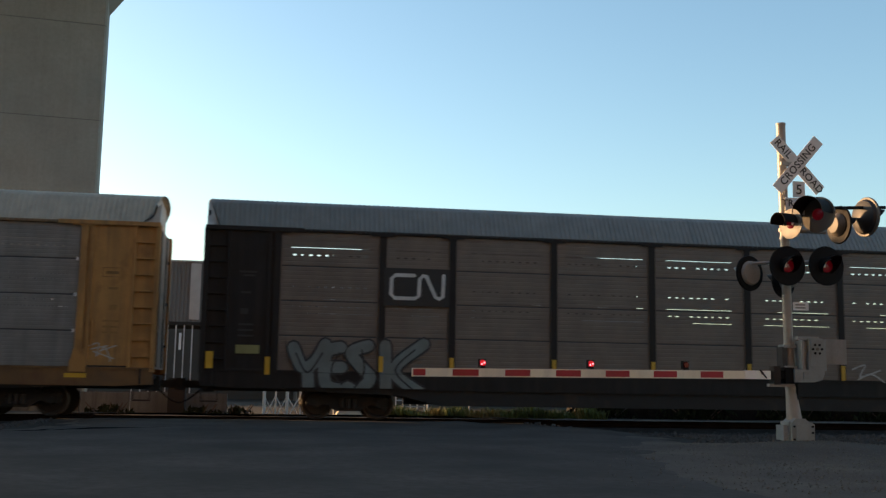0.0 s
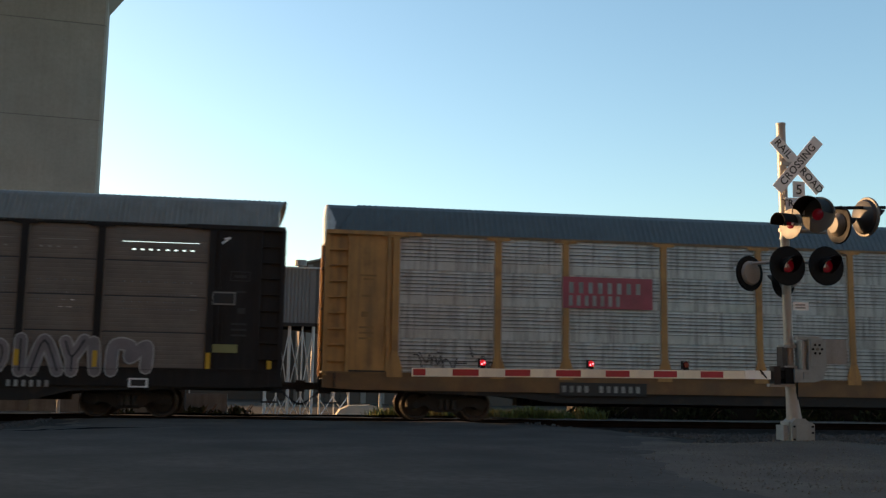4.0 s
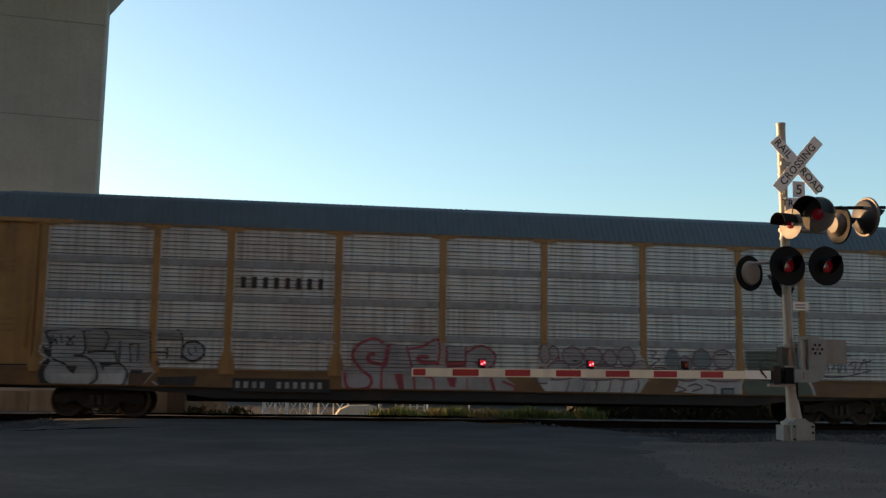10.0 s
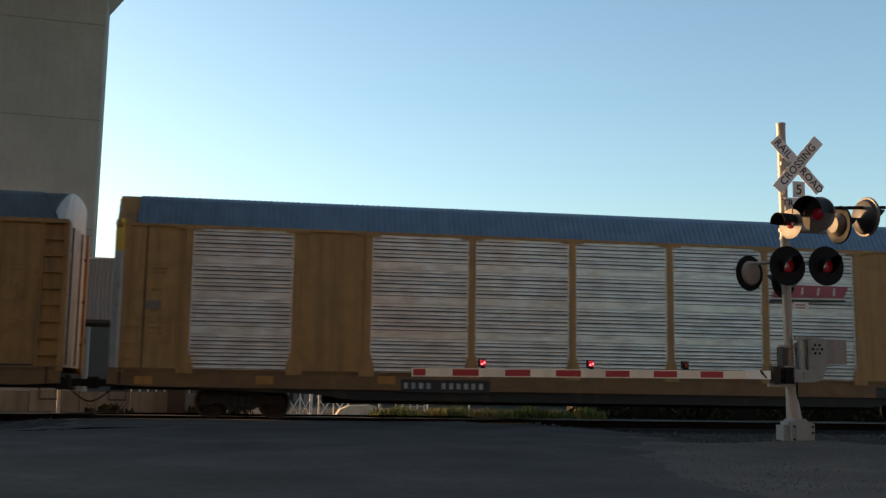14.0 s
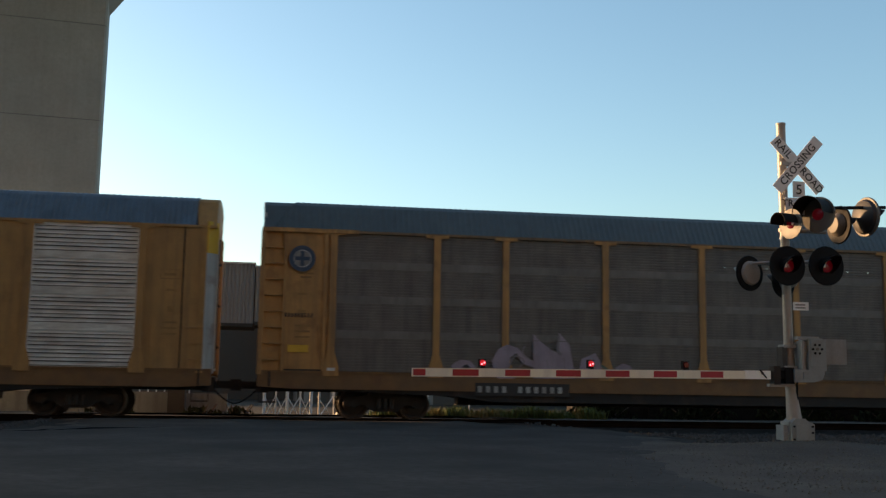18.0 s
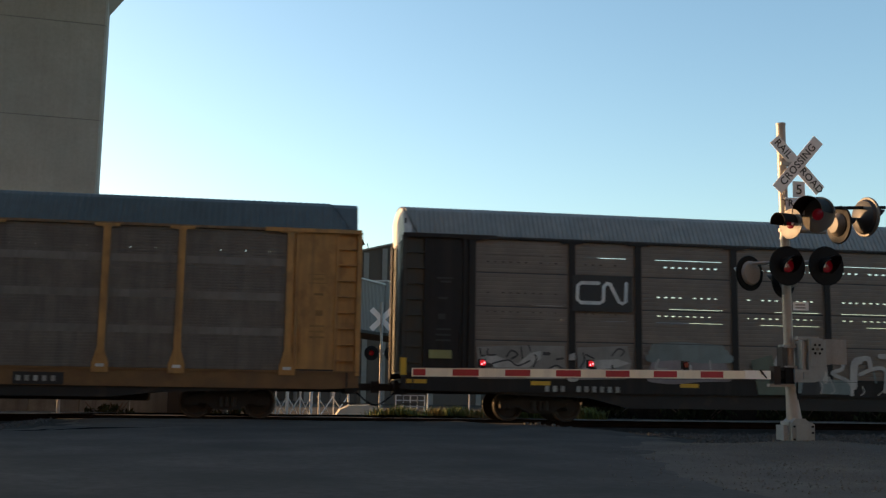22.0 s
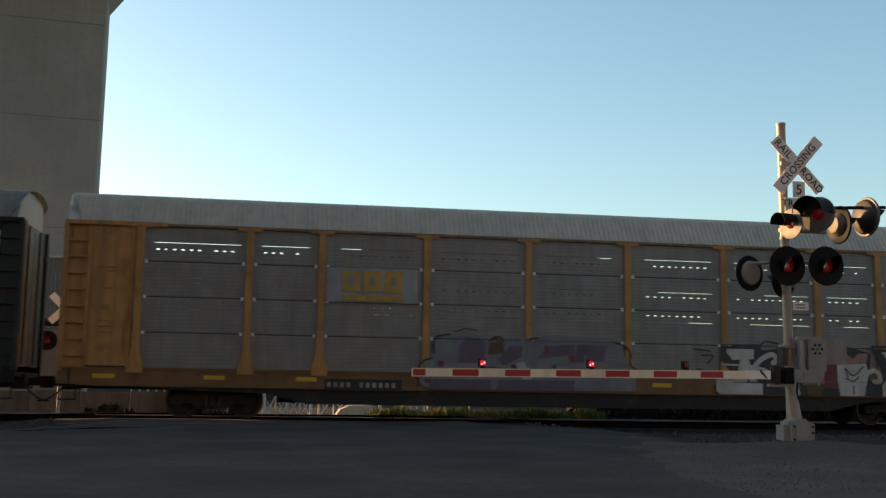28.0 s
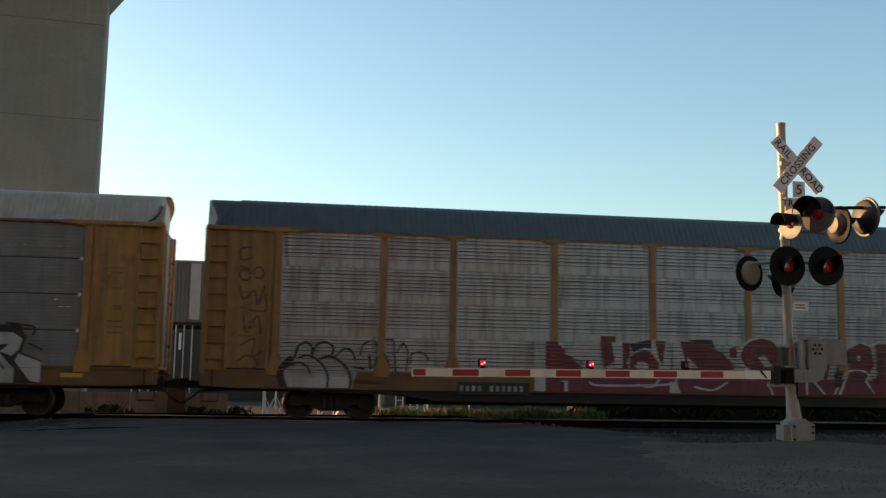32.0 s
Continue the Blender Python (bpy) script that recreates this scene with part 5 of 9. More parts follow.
def autorack(spec, x):
    fr, pm = spec["frame"], spec["panel"]
    car = thing("autorack_car", spec["label"], "railway car", "cars of the train", at=(x, TRACK_Y, 0))
    fishbelly = spec.get("fishbelly")
    car["rib_style"] = spec["style"]
    # underframe
    for y0, y1 in ((SIDE - 0.005, SIDE + 0.08), (-SIDE - 0.08, -SIDE + 0.005)):
        prof = [(0, 0.85), (0, SILL_TOP), (LENGTH, SILL_TOP), (LENGTH, 0.85), (LENGTH - 0.9, 0.80), (0.9, 0.80)]
        part("side_sill", shared(("sill", y0, spec["sill"].name), lambda: Shape().prism(prof, y0, y1, "y").mesh("side_sill", spec["sill"])), parent=car)
    low = 0.40 if fishbelly else 0.52
    for y0 in (SIDE + 0.05, -SIDE - 0.15):
        part("lower_girder", shared(("girder", low, y0), lambda: Shape().prism([(0.9, 0.80), (LENGTH - 0.9, 0.80), (LENGTH - 5.3, 0.66), (LENGTH - 6.4, low), (6.4, low), (5.3, 0.66)], y0, y0 + 0.1, "y").mesh("lower_girder", UNDER)), parent=car, label="dark lower girder")
    part("sill_lip", shared(("lip", spec["sill"].name), lambda: Shape().box(0, LENGTH, SIDE - 0.03, SIDE - 0.005, SILL_TOP - 0.04, SILL_TOP + 0.01).mesh("sill_lip", spec["sill"])), parent=car)
    part("deck", shared("deck", lambda: Shape().box(0.05, LENGTH - 0.05, -1.42, 1.42, 1.0, 1.12).mesh("deck", UNDER)), parent=car)
    part("centre_sill", shared("csill", lambda: Shape().box(0.1, LENGTH - 0.1, -0.28, 0.28, 0.72, 1.0).box(5.6, LENGTH - 5.6, -0.3, 0.3, 0.42, 0.73).mesh("centre_sill", UNDER)), parent=car)
    for k in range(9):
        part("crossbearer", shared("xb", lambda: Shape().prism([(-1.42, 0.72), (-1.42, 1.0), (1.42, 1.0), (1.42, 0.72), (0.3, 0.5), (-0.3, 0.5)], 0, 0.12, "x").mesh("crossbearer", UNDER)), parent=car, at=(5.9 + 1.92 * k, 0, 0))
    part("air_reservoir", shared("brake1", lambda: Shape().rod((9.2, -0.8, 0.68), (10.6, -0.8, 0.68), 0.2, 12).mesh("air_reservoir", UNDER)), parent=car)
    part("brake_cylinder", shared("brake2", lambda: Shape().rod((13.0, -0.9, 0.74), (13.8, -0.9, 0.74), 0.15, 12).mesh("brake_cylinder", UNDER)), parent=car)
    part("valve_box", shared("brake3", lambda: Shape().box(15.2, 15.6, -1.0, -0.5, 0.5, 0.95).mesh("valve_box", UNDER)), parent=car)
    # couplers and hoses
    for sx, d in ((0, -1), (LENGTH, 1)):
        def make_coupler():
            s = Shape().box(-0.1, 0.5, -0.09, 0.09, 0.78, 0.98).box(0.45, 0.68, -0.17, 0.12, 0.72, 1.04).box(-0.3, 0.05, -0.45, 0.45, 0.68, 1.08)
            return s.mesh("coupler", UNDER)
        part("coupler", shared("coupler", make_coupler), parent=car, at=Matrix.Translation((sx, 0, 0)) @ (Matrix.Rotation(math.pi, 4, "Z") if d < 0 else Matrix.Identity(4)))
        pts = [Vector((sx + d * (0.05 + 0.62 * u), -0.35, 0.72 - 0.34 * math.sin(math.pi * min(1, u * 0.55 + 0.0)))) for u in np.linspace(0, 1, 8)]
        part("brake_hose", Shape().tube(pts, 0.022), DISC_BLACK, car, "black brake hose")
        step_x = 0.05 if d < 0 else LENGTH - 0.5
        part("step", shared("step", lambda: Shape().box(0, 0.45, -1.46, -1.3, 0.42, 0.46).box(0, 0.03, -1.46, -1.43, 0.44, 0.8).box(0.42, 0.45, -1.46, -1.43, 0.44, 0.8).mesh("step", UNDER)), parent=car, at=(step_x, 0, 0))
    # walls
    style = spec["style"]
    side_panels(car, style, spec)
    part("far_side", shared(("far", style), lambda: far_side_mesh(style, pm)), parent=car)
    part("eave_rail", shared(("eave", spec["eave"].name), lambda: Shape().box(0.0, LENGTH, SIDE - 0.02, SIDE + 0.06, EAVE - 0.0, EAVE + 0.07).mesh("eave_rail", spec["eave"])), parent=car)
    part("eave_rail", shared(("eavef", spec["eave"].name), lambda: Shape().box(0.0, LENGTH, -SIDE - 0.06, -SIDE + 0.02, EAVE + 0.03, EAVE + 0.08).mesh("eave_rail", spec["eave"])), parent=car)
    pmesh = shared(("post", fr.name, spec["flare"]), lambda: post_mesh(fr, spec["flare"]))
    for k, px in enumerate(POSTS):
        part("post", pmesh, parent=car, at=(px, 0, 0))
        if style == "dark":
            part("post_mark", shared("post_mark", lambda: Shape().box(-0.10, 0.11, SIDE - 0.04, SIDE - 0.0345, SILL_TOP + 0.02, SILL_TOP + 0.10).mesh("post_mark", WHITE_LETTER)), parent=car, at=(px, 0, 0), label="small white stencil mark")
        if spec.get("reflectors") and k:
            part("reflector", shared("reflector", lambda: Shape().box(-0.06, 0.06, SIDE - 0.045, SIDE - 0.036, 1.28, 1.70).mesh("reflector", YELLOW_CLEAN)), parent=car, at=(px, 0, 0), label="yellow reflector strip")
    if spec.get("reflectors"):
        part("reflector", Shape().box(LENGTH - 0.38, LENGTH - 0.26, SIDE - 0.03, SIDE + 0.07, 1.30, 1.52), YELLOW_CLEAN, car, "yellow reflector plate")
        part("stencil", Shape().ribbon([(26.05, 4.62), (26.18, 4.70), (26.22, 4.78)], 0.05, SIDE - 0.02).ribbon([(26.12, 4.74), (26.26, 4.76)], 0.05, SIDE - 0.02), SIGN_WHITE, car, "white painted mark")
    for k in spec.get("sill_reflectors", ()):
        part("reflector", shared("sreflector", lambda: Shape().box(0, 0.55, SIDE - 0.014, SIDE - 0.006, 1.0, 1.11).mesh("reflector", YELLOW_CLEAN)), parent=car, at=(k, 0, 0), label="yellow reflector strip")
    # ends
    for sx, d in ((0.0, 1), (LENGTH, -1)):
        flip = Matrix.Translation((sx, 0, 0)) @ (Matrix.Diagonal((-1, 1, 1, 1)) if d < 0 else Matrix.Identity(4))
        end = spec.get("end", fr)
        tag = (fr.name, end.name, style == "bright", d)

        def zone(a, b, y0, y1, z0, z1, mtl, key):
            x0, x1 = (a, b) if d > 0 else (LENGTH - b, LENGTH - a)
            return shared((key, *tag), lambda: Shape().box(x0, x1, y0, y1, z0, z1).mesh(key, mtl))
        near = style != "bright"
        for y0 in (SIDE + 0.02, -SIDE - 0.06):
            deep = 0.05 if near and y0 < 0 else 0.0
            part("end_panel", zone(0.0 if near else 0.24, 0.64, y0 + deep, y0 + deep + 0.04, SILL_TOP, EAVE, end, "end_panel%.1f" % y0), parent=car)
            part("side_door", zone(0.64, 1.90, y0, y0 + 0.036, SILL_TOP, EAVE, fr if d > 0 else end, "side_door%.1f" % y0), parent=car)
        if near:
            part("door_frame", zone(0.60, 0.68, SIDE - 0.03, SIDE + 0.08, SILL_TOP, EAVE, fr, "door_frame"), parent=car)
            part("door_frame", zone(1.68, 1.76, SIDE - 0.028, SIDE + 0.02, SILL_TOP, EAVE - 0.02, fr, "door_edge"), parent=car)
            part("corner_post", zone(0.0, 0.10, SIDE - 0.03, SIDE + 0.02, SILL_TOP - 0.1, EAVE, end, "corner_post"), parent=car)
            for k in range(8):
                part("rung", zone(0.10, 0.60, SIDE - 0.005, SIDE + 0.07, 1.55 + 0.43 * k, 1.585 + 0.43 * k, end, "rung%d" % k), parent=car)
            part("header", zone(0.0, 2.6, SIDE - 0.05, SIDE - 0.02, EAVE - 0.02, EAVE + 0.09, fr, "header"), parent=car)
            part("kick_plate", zone(0.62, 1.8, SIDE - 0.012, SIDE + 0.02, SILL_TOP + 0.012, SILL_TOP + 0.05, UNDER, "kick"), parent=car)
        else:
            part("corner_sheet", zone(0.22, 0.40, SIDE - 0.02, SIDE + 0.02, SILL_TOP - 0.1, EAVE + 0.05, fr, "corner_sheet"), parent=car)
            for k in range(3):
                part("rung", zone(0.26, 0.62, SIDE - 0.05, SIDE - 0.02, 1.5 + 0.42 * k, 1.53 + 0.42 * k, fr, "rungb%d" % k), parent=car)
            part("seam", zone(0.82, 0.85, SIDE - 0.0, SIDE + 0.02, SILL_TOP, EAVE, UNDER, "seamb"), parent=car)
        blocks = ((0.90, 1.42, 3.62, 3.64), (0.90, 1.42, 3.86, 3.88), (0.90, 0.92, 3.64, 3.86), (1.40, 1.42, 3.64, 3.86), (1.0, 1.32, 3.71, 3.78)) if d < 0 else ((0.95, 1.40, 3.86, 3.91), (1.05, 1.35, 3.76, 3.81))
        for q, (u0, u1, z0, z1) in enumerate(blocks + ((1.0, 1.25, 3.30, 3.36), (1.0, 1.2, 2.75, 2.9), (0.95, 1.35, 2.45, 2.5), (0.95, 1.35, 2.3, 2.35), (0.95, 1.35, 2.15, 2.2))):
            part("stencil", zone(u0, u1, SIDE + 0.012, SIDE + 0.02, z0, z1, spec["stencil"], "stencil%d" % q), parent=car, label="faint stencil block")
        part("door_handle", zone(1.58, 1.61, SIDE - 0.02, SIDE + 0.02, 1.75, 2.5, fr, "door_handle"), parent=car, label="upright door handle")
        part("grab_iron", zone(0.3, 0.34, SIDE - 0.09, SIDE - 0.06, 0.85, 1.25, UNDER, "grab_iron"), parent=car)
        for y0 in (SIDE if near else SIDE + 0.30, -SIDE - 0.22):
            part("end_post", zone(-0.02, 0.12, y0, y0 + 0.22, SILL_TOP - 0.1, 5.05, fr if near or y0 > 0 else DOOR_WHITE, "end_post%.1f" % y0), parent=car)
        for k in range(2):
            y0 = -1.26 + 1.28 * k
            part("end_door", zone(0.05, 0.10, y0, y0 + 1.24, SILL_TOP, 5.55 if d > 0 else 5.04, spec["door"], "end_door%d" % k), parent=car, label=spec["door_label"])
            part("door_rib", zone(0.02, 0.05, y0 + 0.53, y0 + 0.62, SILL_TOP + 0.05, 5.0, UNDER, "door_rib%d" % k), parent=car)
            for q in range(3):
                part("door_hinge", zone(0.0, 0.05, -1.24 + 2.38 * k, -1.14 + 2.38 * k, 1.9 + 1.2 * q, 1.98 + 1.2 * q, UNDER, "door_hinge%d%d" % (k, q)), parent=car)
    # roof
    rs = spec["roof_style"]
    part("roof", shared(("roof", rs, spec["roof"].name), lambda: roof_mesh(rs, spec["roof"])), parent=car, label=spec["roof_label"])
    for right in (False, True):
        cm = (fr if right else YELLOW) if rs == "long" else spec["roof"]
        part("end_cap", shared(("cap", rs, right, cm.name, style == "dark"), lambda: cap_mesh(cm, rs, right, {"capped": 0.09, "cut": 0.17, "long": 0.0}[rs] if right else 0.0, rs != "long" and style != "dark" and not (fr == BLACK_PAINT and right))), parent=car, label="yellow painted roof end" if rs == "long" else "roof end plate" if style == "dark" or fr == BLACK_PAINT and right else "roof end with a white painted edge")
        if spec.get("end") and right:
            for z0, z1 in ((1.9, 2.7), (2.85, 3.5), (3.7, 4.75)):
                part("door_edge", Shape().box(LENGTH - 0.62, LENGTH - 0.585, SIDE - 0.035, SIDE - 0.031, z0, z1), SIGN_WHITE, car, "white door edge strip")
    if rs == "cut" and fr != BLACK_PAINT:
        part("roof_end_plate", shared("endplate", lambda: Shape().prism([(LENGTH - 0.44, EAVE + 0.05), (LENGTH - 0.04, EAVE + 0.05), (LENGTH - 0.0, 5.66), (LENGTH - 0.14, 5.48), (LENGTH - 0.20, 5.26)], SIDE + 0.06, SIDE + 0.10, "y").mesh("roof_end_plate", CAP_WHITE)), parent=car, label="white painted roof end plate")
        part("roof_hook", shared("endhook", lambda: Shape().tube([Vector((LENGTH - q, SIDE + 0.05, z)) for q, z in ((0.42, 5.14), (0.30, 5.21), (0.20, 5.31), (0.15, 5.43), (0.12, 5.58))], 0.025).mesh("roof_hook", UNDER)), parent=car, label="dark curved edge bar")
    if rs == "long":
        for m2, z0, z1 in ((DOOR_WHITE, SILL_TOP, 4.35), (YELLOW_CLEAN, 4.35, 5.2)):
            note = "white corner stripe" if z0 < 4 else "yellow corner stripe"
            for sx, d in ((0.0, 1), (LENGTH, -1)):
                part("corner_stripe", Shape().prism([(sx - d * 0.035, SIDE + 0.30), (sx + d * 0.21, SIDE - 0.03), (sx + d * 0.25, SIDE - 0.03), (sx + d * 0.25, SIDE + 0.30)], z0, z1, "z"), m2, car, note)
        part("corner_stripe", shared("cs", lambda: Shape().box(-0.03, -0.02, SIDE + 0.29, SIDE + 0.5, SILL_TOP, 4.35).mesh("corner_stripe", DOOR_WHITE)), parent=car, label="white corner stripe")
    wheels = []
    for bx in (spec.get("bogie", 3.45), LENGTH - spec.get("bogie", 3.45)):
        wheels.append(bogie(car, bx))
    return car, wheels


TTX = dict(stencil=STENCIL_BROWN, frame=YELLOW, sill=YELLOW_SILL, eave=YELLOW_EAVE, panel=GALV_BLUE, style="slotted", roof=ROOF_DARK, roof_style="capped", door=DOOR_WHITE,
           flare=True, panel_label="slotted galvanised side panel", roof_label="dark grey ribbed roof", door_label="weathered white end door",
           label="yellow autorack car with slotted galvanised panels and dark roof")
SPECS = {
    "a": dict(TTX, frame=YELLOW_FRESH, panel=PANEL_GREY, style="grey", roof=ROOF_WHITE, roof_style="cut", roof_label="off-white ribbed roof", panel_label="blue-grey ribbed side panel",
              label="yellow autorack car with blue-grey panels and off-white roof", sill_reflectors=(25.5, 20.0, 14.0, 8.0)),
    "b": dict(TTX, stencil=STENCIL_GREY, frame=BLACK_PAINT, sill=BLACK_PAINT, eave=BLACK_PAINT, panel=PANEL_BROWN, style="brown", roof=ROOF_LIGHT, roof_style="cut", flare=False,
              reflectors=True, fishbelly=True, bogie=3.95, door=BLACK_PAINT, door_label="black end door", roof_label="pale grey ribbed roof", panel_label="brown-grey ribbed side panel",
              label="black autorack car with brown-grey panels, white emblem and graffiti"),
    "c": dict(TTX, frame=YELLOW_FRESH, label="yellow autorack car with galvanised panels and a red name board"),
    "d": dict(TTX, panel=GALV, style="banded", label="yellow autorack car with banded galvanised panels and much graffiti"),
    "e": dict(TTX, frame=YELLOW_CTTX, sill=YELLOW_SILL, eave=YELLOW_CTTX, panel=GALV_BRIGHT, style="bright", roof=ROOF_BLUE, roof_style="long", blank=(1, 7),
              roof_label="bluish galvanised ribbed roof", panel_label="bright slotted galvanised panel", label="ochre autorack car with bright galvanised panels and blue-grey roof"),
    "f": dict(TTX, frame=YELLOW_FRESH, panel=PANEL_DARK, style="dark", panel_label="dark stained side panel", label="yellow autorack car with dark stained panels and round emblem", door=YELLOW, door_label="yellow end door"),
    "g": dict(TTX, stencil=STENCIL_GREY, frame=BLACK_PAINT, sill=BLACK_PAINT, eave=BLACK_PAINT, panel=PANEL_BROWN, style="brown", roof=ROOF_LIGHT, roof_style="cut", flare=False,
              fishbelly=True, bogie=3.95, end=GREEN_BLACK, door=GREEN_BLACK, door_label="dark green end door", roof_label="pale grey ribbed roof", panel_label="brown-grey ribbed side panel",
              sill_reflectors=(0.15, 3.6, 7.9, 11.7, 15.6, 19.5, 23.2), label="dark green and black autorack car with brown-grey panels and white graffiti"),
    "h": dict(TTX, frame=YELLOW_FRESH, panel=PANEL_GREY, style="grey", roof=ROOF_WHITE, roof_style="cut", roof_label="off-white ribbed roof", panel_label="blue-grey ribbed side panel",
              label="yellow autorack car with blue-grey panels, yellow emblem and graffiti", sill_reflectors=(0.9, 3.7, 6.1, 16.0, 25.3), fishbelly=True, bogie=3.95),
    "i": dict(TTX, door=GALV_BAND, door_label="dull grey end door", label="yellow autorack car with galvanised panels and large red and white graffiti"),
}
STARTS = {"a": -30.95, "b": -2.06, "c": 26.75, "d": 55.59, "e": 84.48, "f": 113.39, "g": 142.25, "h": 171.0, "i": 199.8}
cars, wheelsets = {}, []
for key, spec in SPECS.items():
    cars[key], bogies = autorack(spec, STARTS[key])
    for b, wheels in bogies:
        wheelsets += wheels
# two more cars ahead, already past the crossing, whose shade still lies on the road
lead = [(copy_thing(cars["c"], pose(-59.8, TRACK_Y, 0)), -59.8), (copy_thing(cars["a"], pose(-88.7, TRACK_Y, 0)), -88.7)]


# ---------------------------------------------------------------- paints
def spray(name, colour, var=0.25):
    return mat(name, colour, 0.6, var=var, scale=1.5, streak=0.25, dirt=(0.12, 0.11, 0.10), bump=0)


WHITE_SPRAY = spray("white spray paint", (0.52, 0.50, 0.465))
PALE_SPRAY = spray("chalky spray paint", (0.43, 0.415, 0.385))
SILVER_SPRAY = spray("silver spray paint", (0.33, 0.325, 0.31))
DUSTY_SPRAY = spray("dusty rose-grey spray paint", (0.35, 0.315, 0.30))
MAUVE_SPRAY = spray("dull mauve spray paint", (0.16, 0.095, 0.105))
GREY_SPRAY = spray("grey spray paint", (0.235, 0.222, 0.20))
DARK_SPRAY = spray("black spray paint", (0.025, 0.025, 0.027))
TEAL_SPRAY = spray("faded teal spray paint", (0.17, 0.205, 0.20))
LILAC_SPRAY = spray("lilac spray paint", (0.33, 0.265, 0.31))
LILAC_GREY = spray("greyed lilac spray paint", (0.23, 0.20, 0.205))
RED_SPRAY = spray("red spray paint", (0.30, 0.035, 0.05))
MAROON_SPRAY = spray("maroon spray paint", (0.17, 0.028, 0.04))
PINK_SPRAY = spray("dusty pink spray paint", (0.32, 0.17, 0.15))
GREEN_SPRAY = spray("dark green spray paint", (0.10, 0.125, 0.09))
PURPLE_SPRAY = spray("purple spray paint", (0.105, 0.085, 0.13))
BLUE_GREY_SPRAY = spray("blue grey spray paint", (0.17, 0.18, 0.22))
BLUE_SPRAY = spray("blue emblem paint", (0.035, 0.065, 0.11))
BROWN_SPRAY = spray("brown spray paint", (0.10, 0.055, 0.03))
RED_BOARD = spray("faded red board", (0.36, 0.075, 0.095))
PANEL_PALE = spray("paler grey board", (0.30, 0.32, 0.33))


def bars(parent, x0, x1, z0, z1, n, colour):
    """Lettering kept as plain bars."""
    w = (x1 - x0) / n
    for i in range(n):
        part("letter_bar", Shape().box(x0 + i * w, x0 + (i + 0.45) * w, SIDE - 0.048, SIDE - 0.0425, z0, z1), colour, parent)


def emblem(parent, kind, x0, x1, z0, z1, colour):
    y = SIDE - 0.047
    w, h = x1 - x0, z1 - z0
    if kind == "worm":
        s = Shape()
        for line in ([(0.44, 0.95), (0.10, 0.95), (0.03, 0.82), (0.02, 0.2), (0.09, 0.05), (0.46, 0.05), (0.53, 0.16), (0.54, 0.80), (0.60, 0.95), (0.68, 0.90)],
                     [(0.66, 0.93), (0.84, 0.12), (0.90, 0.05), (0.97, 0.14), (0.985, 0.97)]):
            s.ribbon([(x0 + u * w, z0 + v * h) for u, v in line], 0.10, y)
        part("emblem", s, colour, parent, "white bent ribbon")
    elif kind == "swoosh":
        e = part("emblem", Shape().prism([(x0 + 0.04 * w, z0 + 0.25 * h), (x0 + 0.1 * w, z1), (x1, z1), (x1 - 0.06 * w, z0 + 0.35 * h)], y, y + 0.005, "y"), colour, parent, "red slanted emblem over a black line")
        part("emblem_line", Shape().prism([(x0, z0), (x0 + 0.03 * w, z0 + 0.16 * h), (x1 - 0.05 * w, z0 + 0.22 * h), (x1 - 0.04 * w, z0 + 0.1 * h)], y, y + 0.005, "y"), PLATE_BLACK, e)
        for i in range(4):
            u = x0 + (0.2 + 0.2 * i) * w
            part("emblem_gap", Shape().prism([(u, z0 + 0.45 * h), (u + 0.012 * w, z1 - 0.12 * h), (u + 0.03 * w, z1 - 0.12 * h), (u + 0.018 * w, z0 + 0.45 * h)], y - 0.003, y - 0.001, "y"), GALV_BRIGHT, e)
    elif kind == "round":
        c = ((x0 + x1) / 2, (z0 + z1) / 2)
        r = min(w, h) / 2
        e = part("emblem", Shape().rod((c[0], y + 0.006, c[1]), (c[0], y, c[1]), r, 32), colour, parent, "round blue and white emblem")
        part("emblem_ring", Shape().lathe([(r * 0.60, 0.0), (r * 0.68, 0.0)], 32, pose(c[0], y - 0.002, c[1], 90, 0, 0), closed=True), STENCIL_PALE, e)
        part("emblem_disc", Shape().rod((c[0], y, c[1]), (c[0], y - 0.003, c[1]), r * 0.58, 28), GREY_SPRAY, e)
        part("emblem_cross", Shape().box(c[0] - r * 0.14, c[0] + r * 0.14, y - 0.006, y - 0.0035, c[1] - r * 0.56, c[1] + r * 0.56), colour, e)
        part("emblem_cross", Shape().box(c[0] - r * 0.56, c[0] + r * 0.56, y - 0.0064, y - 0.004, c[1] - r * 0.14, c[1] + r * 0.14), colour, e)
    else:
        for i in range(3):
            a = x0 + i * w * 0.345
            part("emblem", Shape().box(a, a + w * 0.29, y, y + 0.005, z0 + 0.3 * h, z1), colour, parent, "yellow block of an emblem")
            part("emblem_gap", Shape().box(a + w * 0.1, a + w * 0.19, y - 0.003, y - 0.001, z0 + 0.5 * h, z1 - 0.2 * h), PANEL_GREY, parent)
        part("emblem", Shape().box(x0, x1, y, y + 0.005, z0, z0 + 0.18 * h), colour, parent, "yellow bar of an emblem")



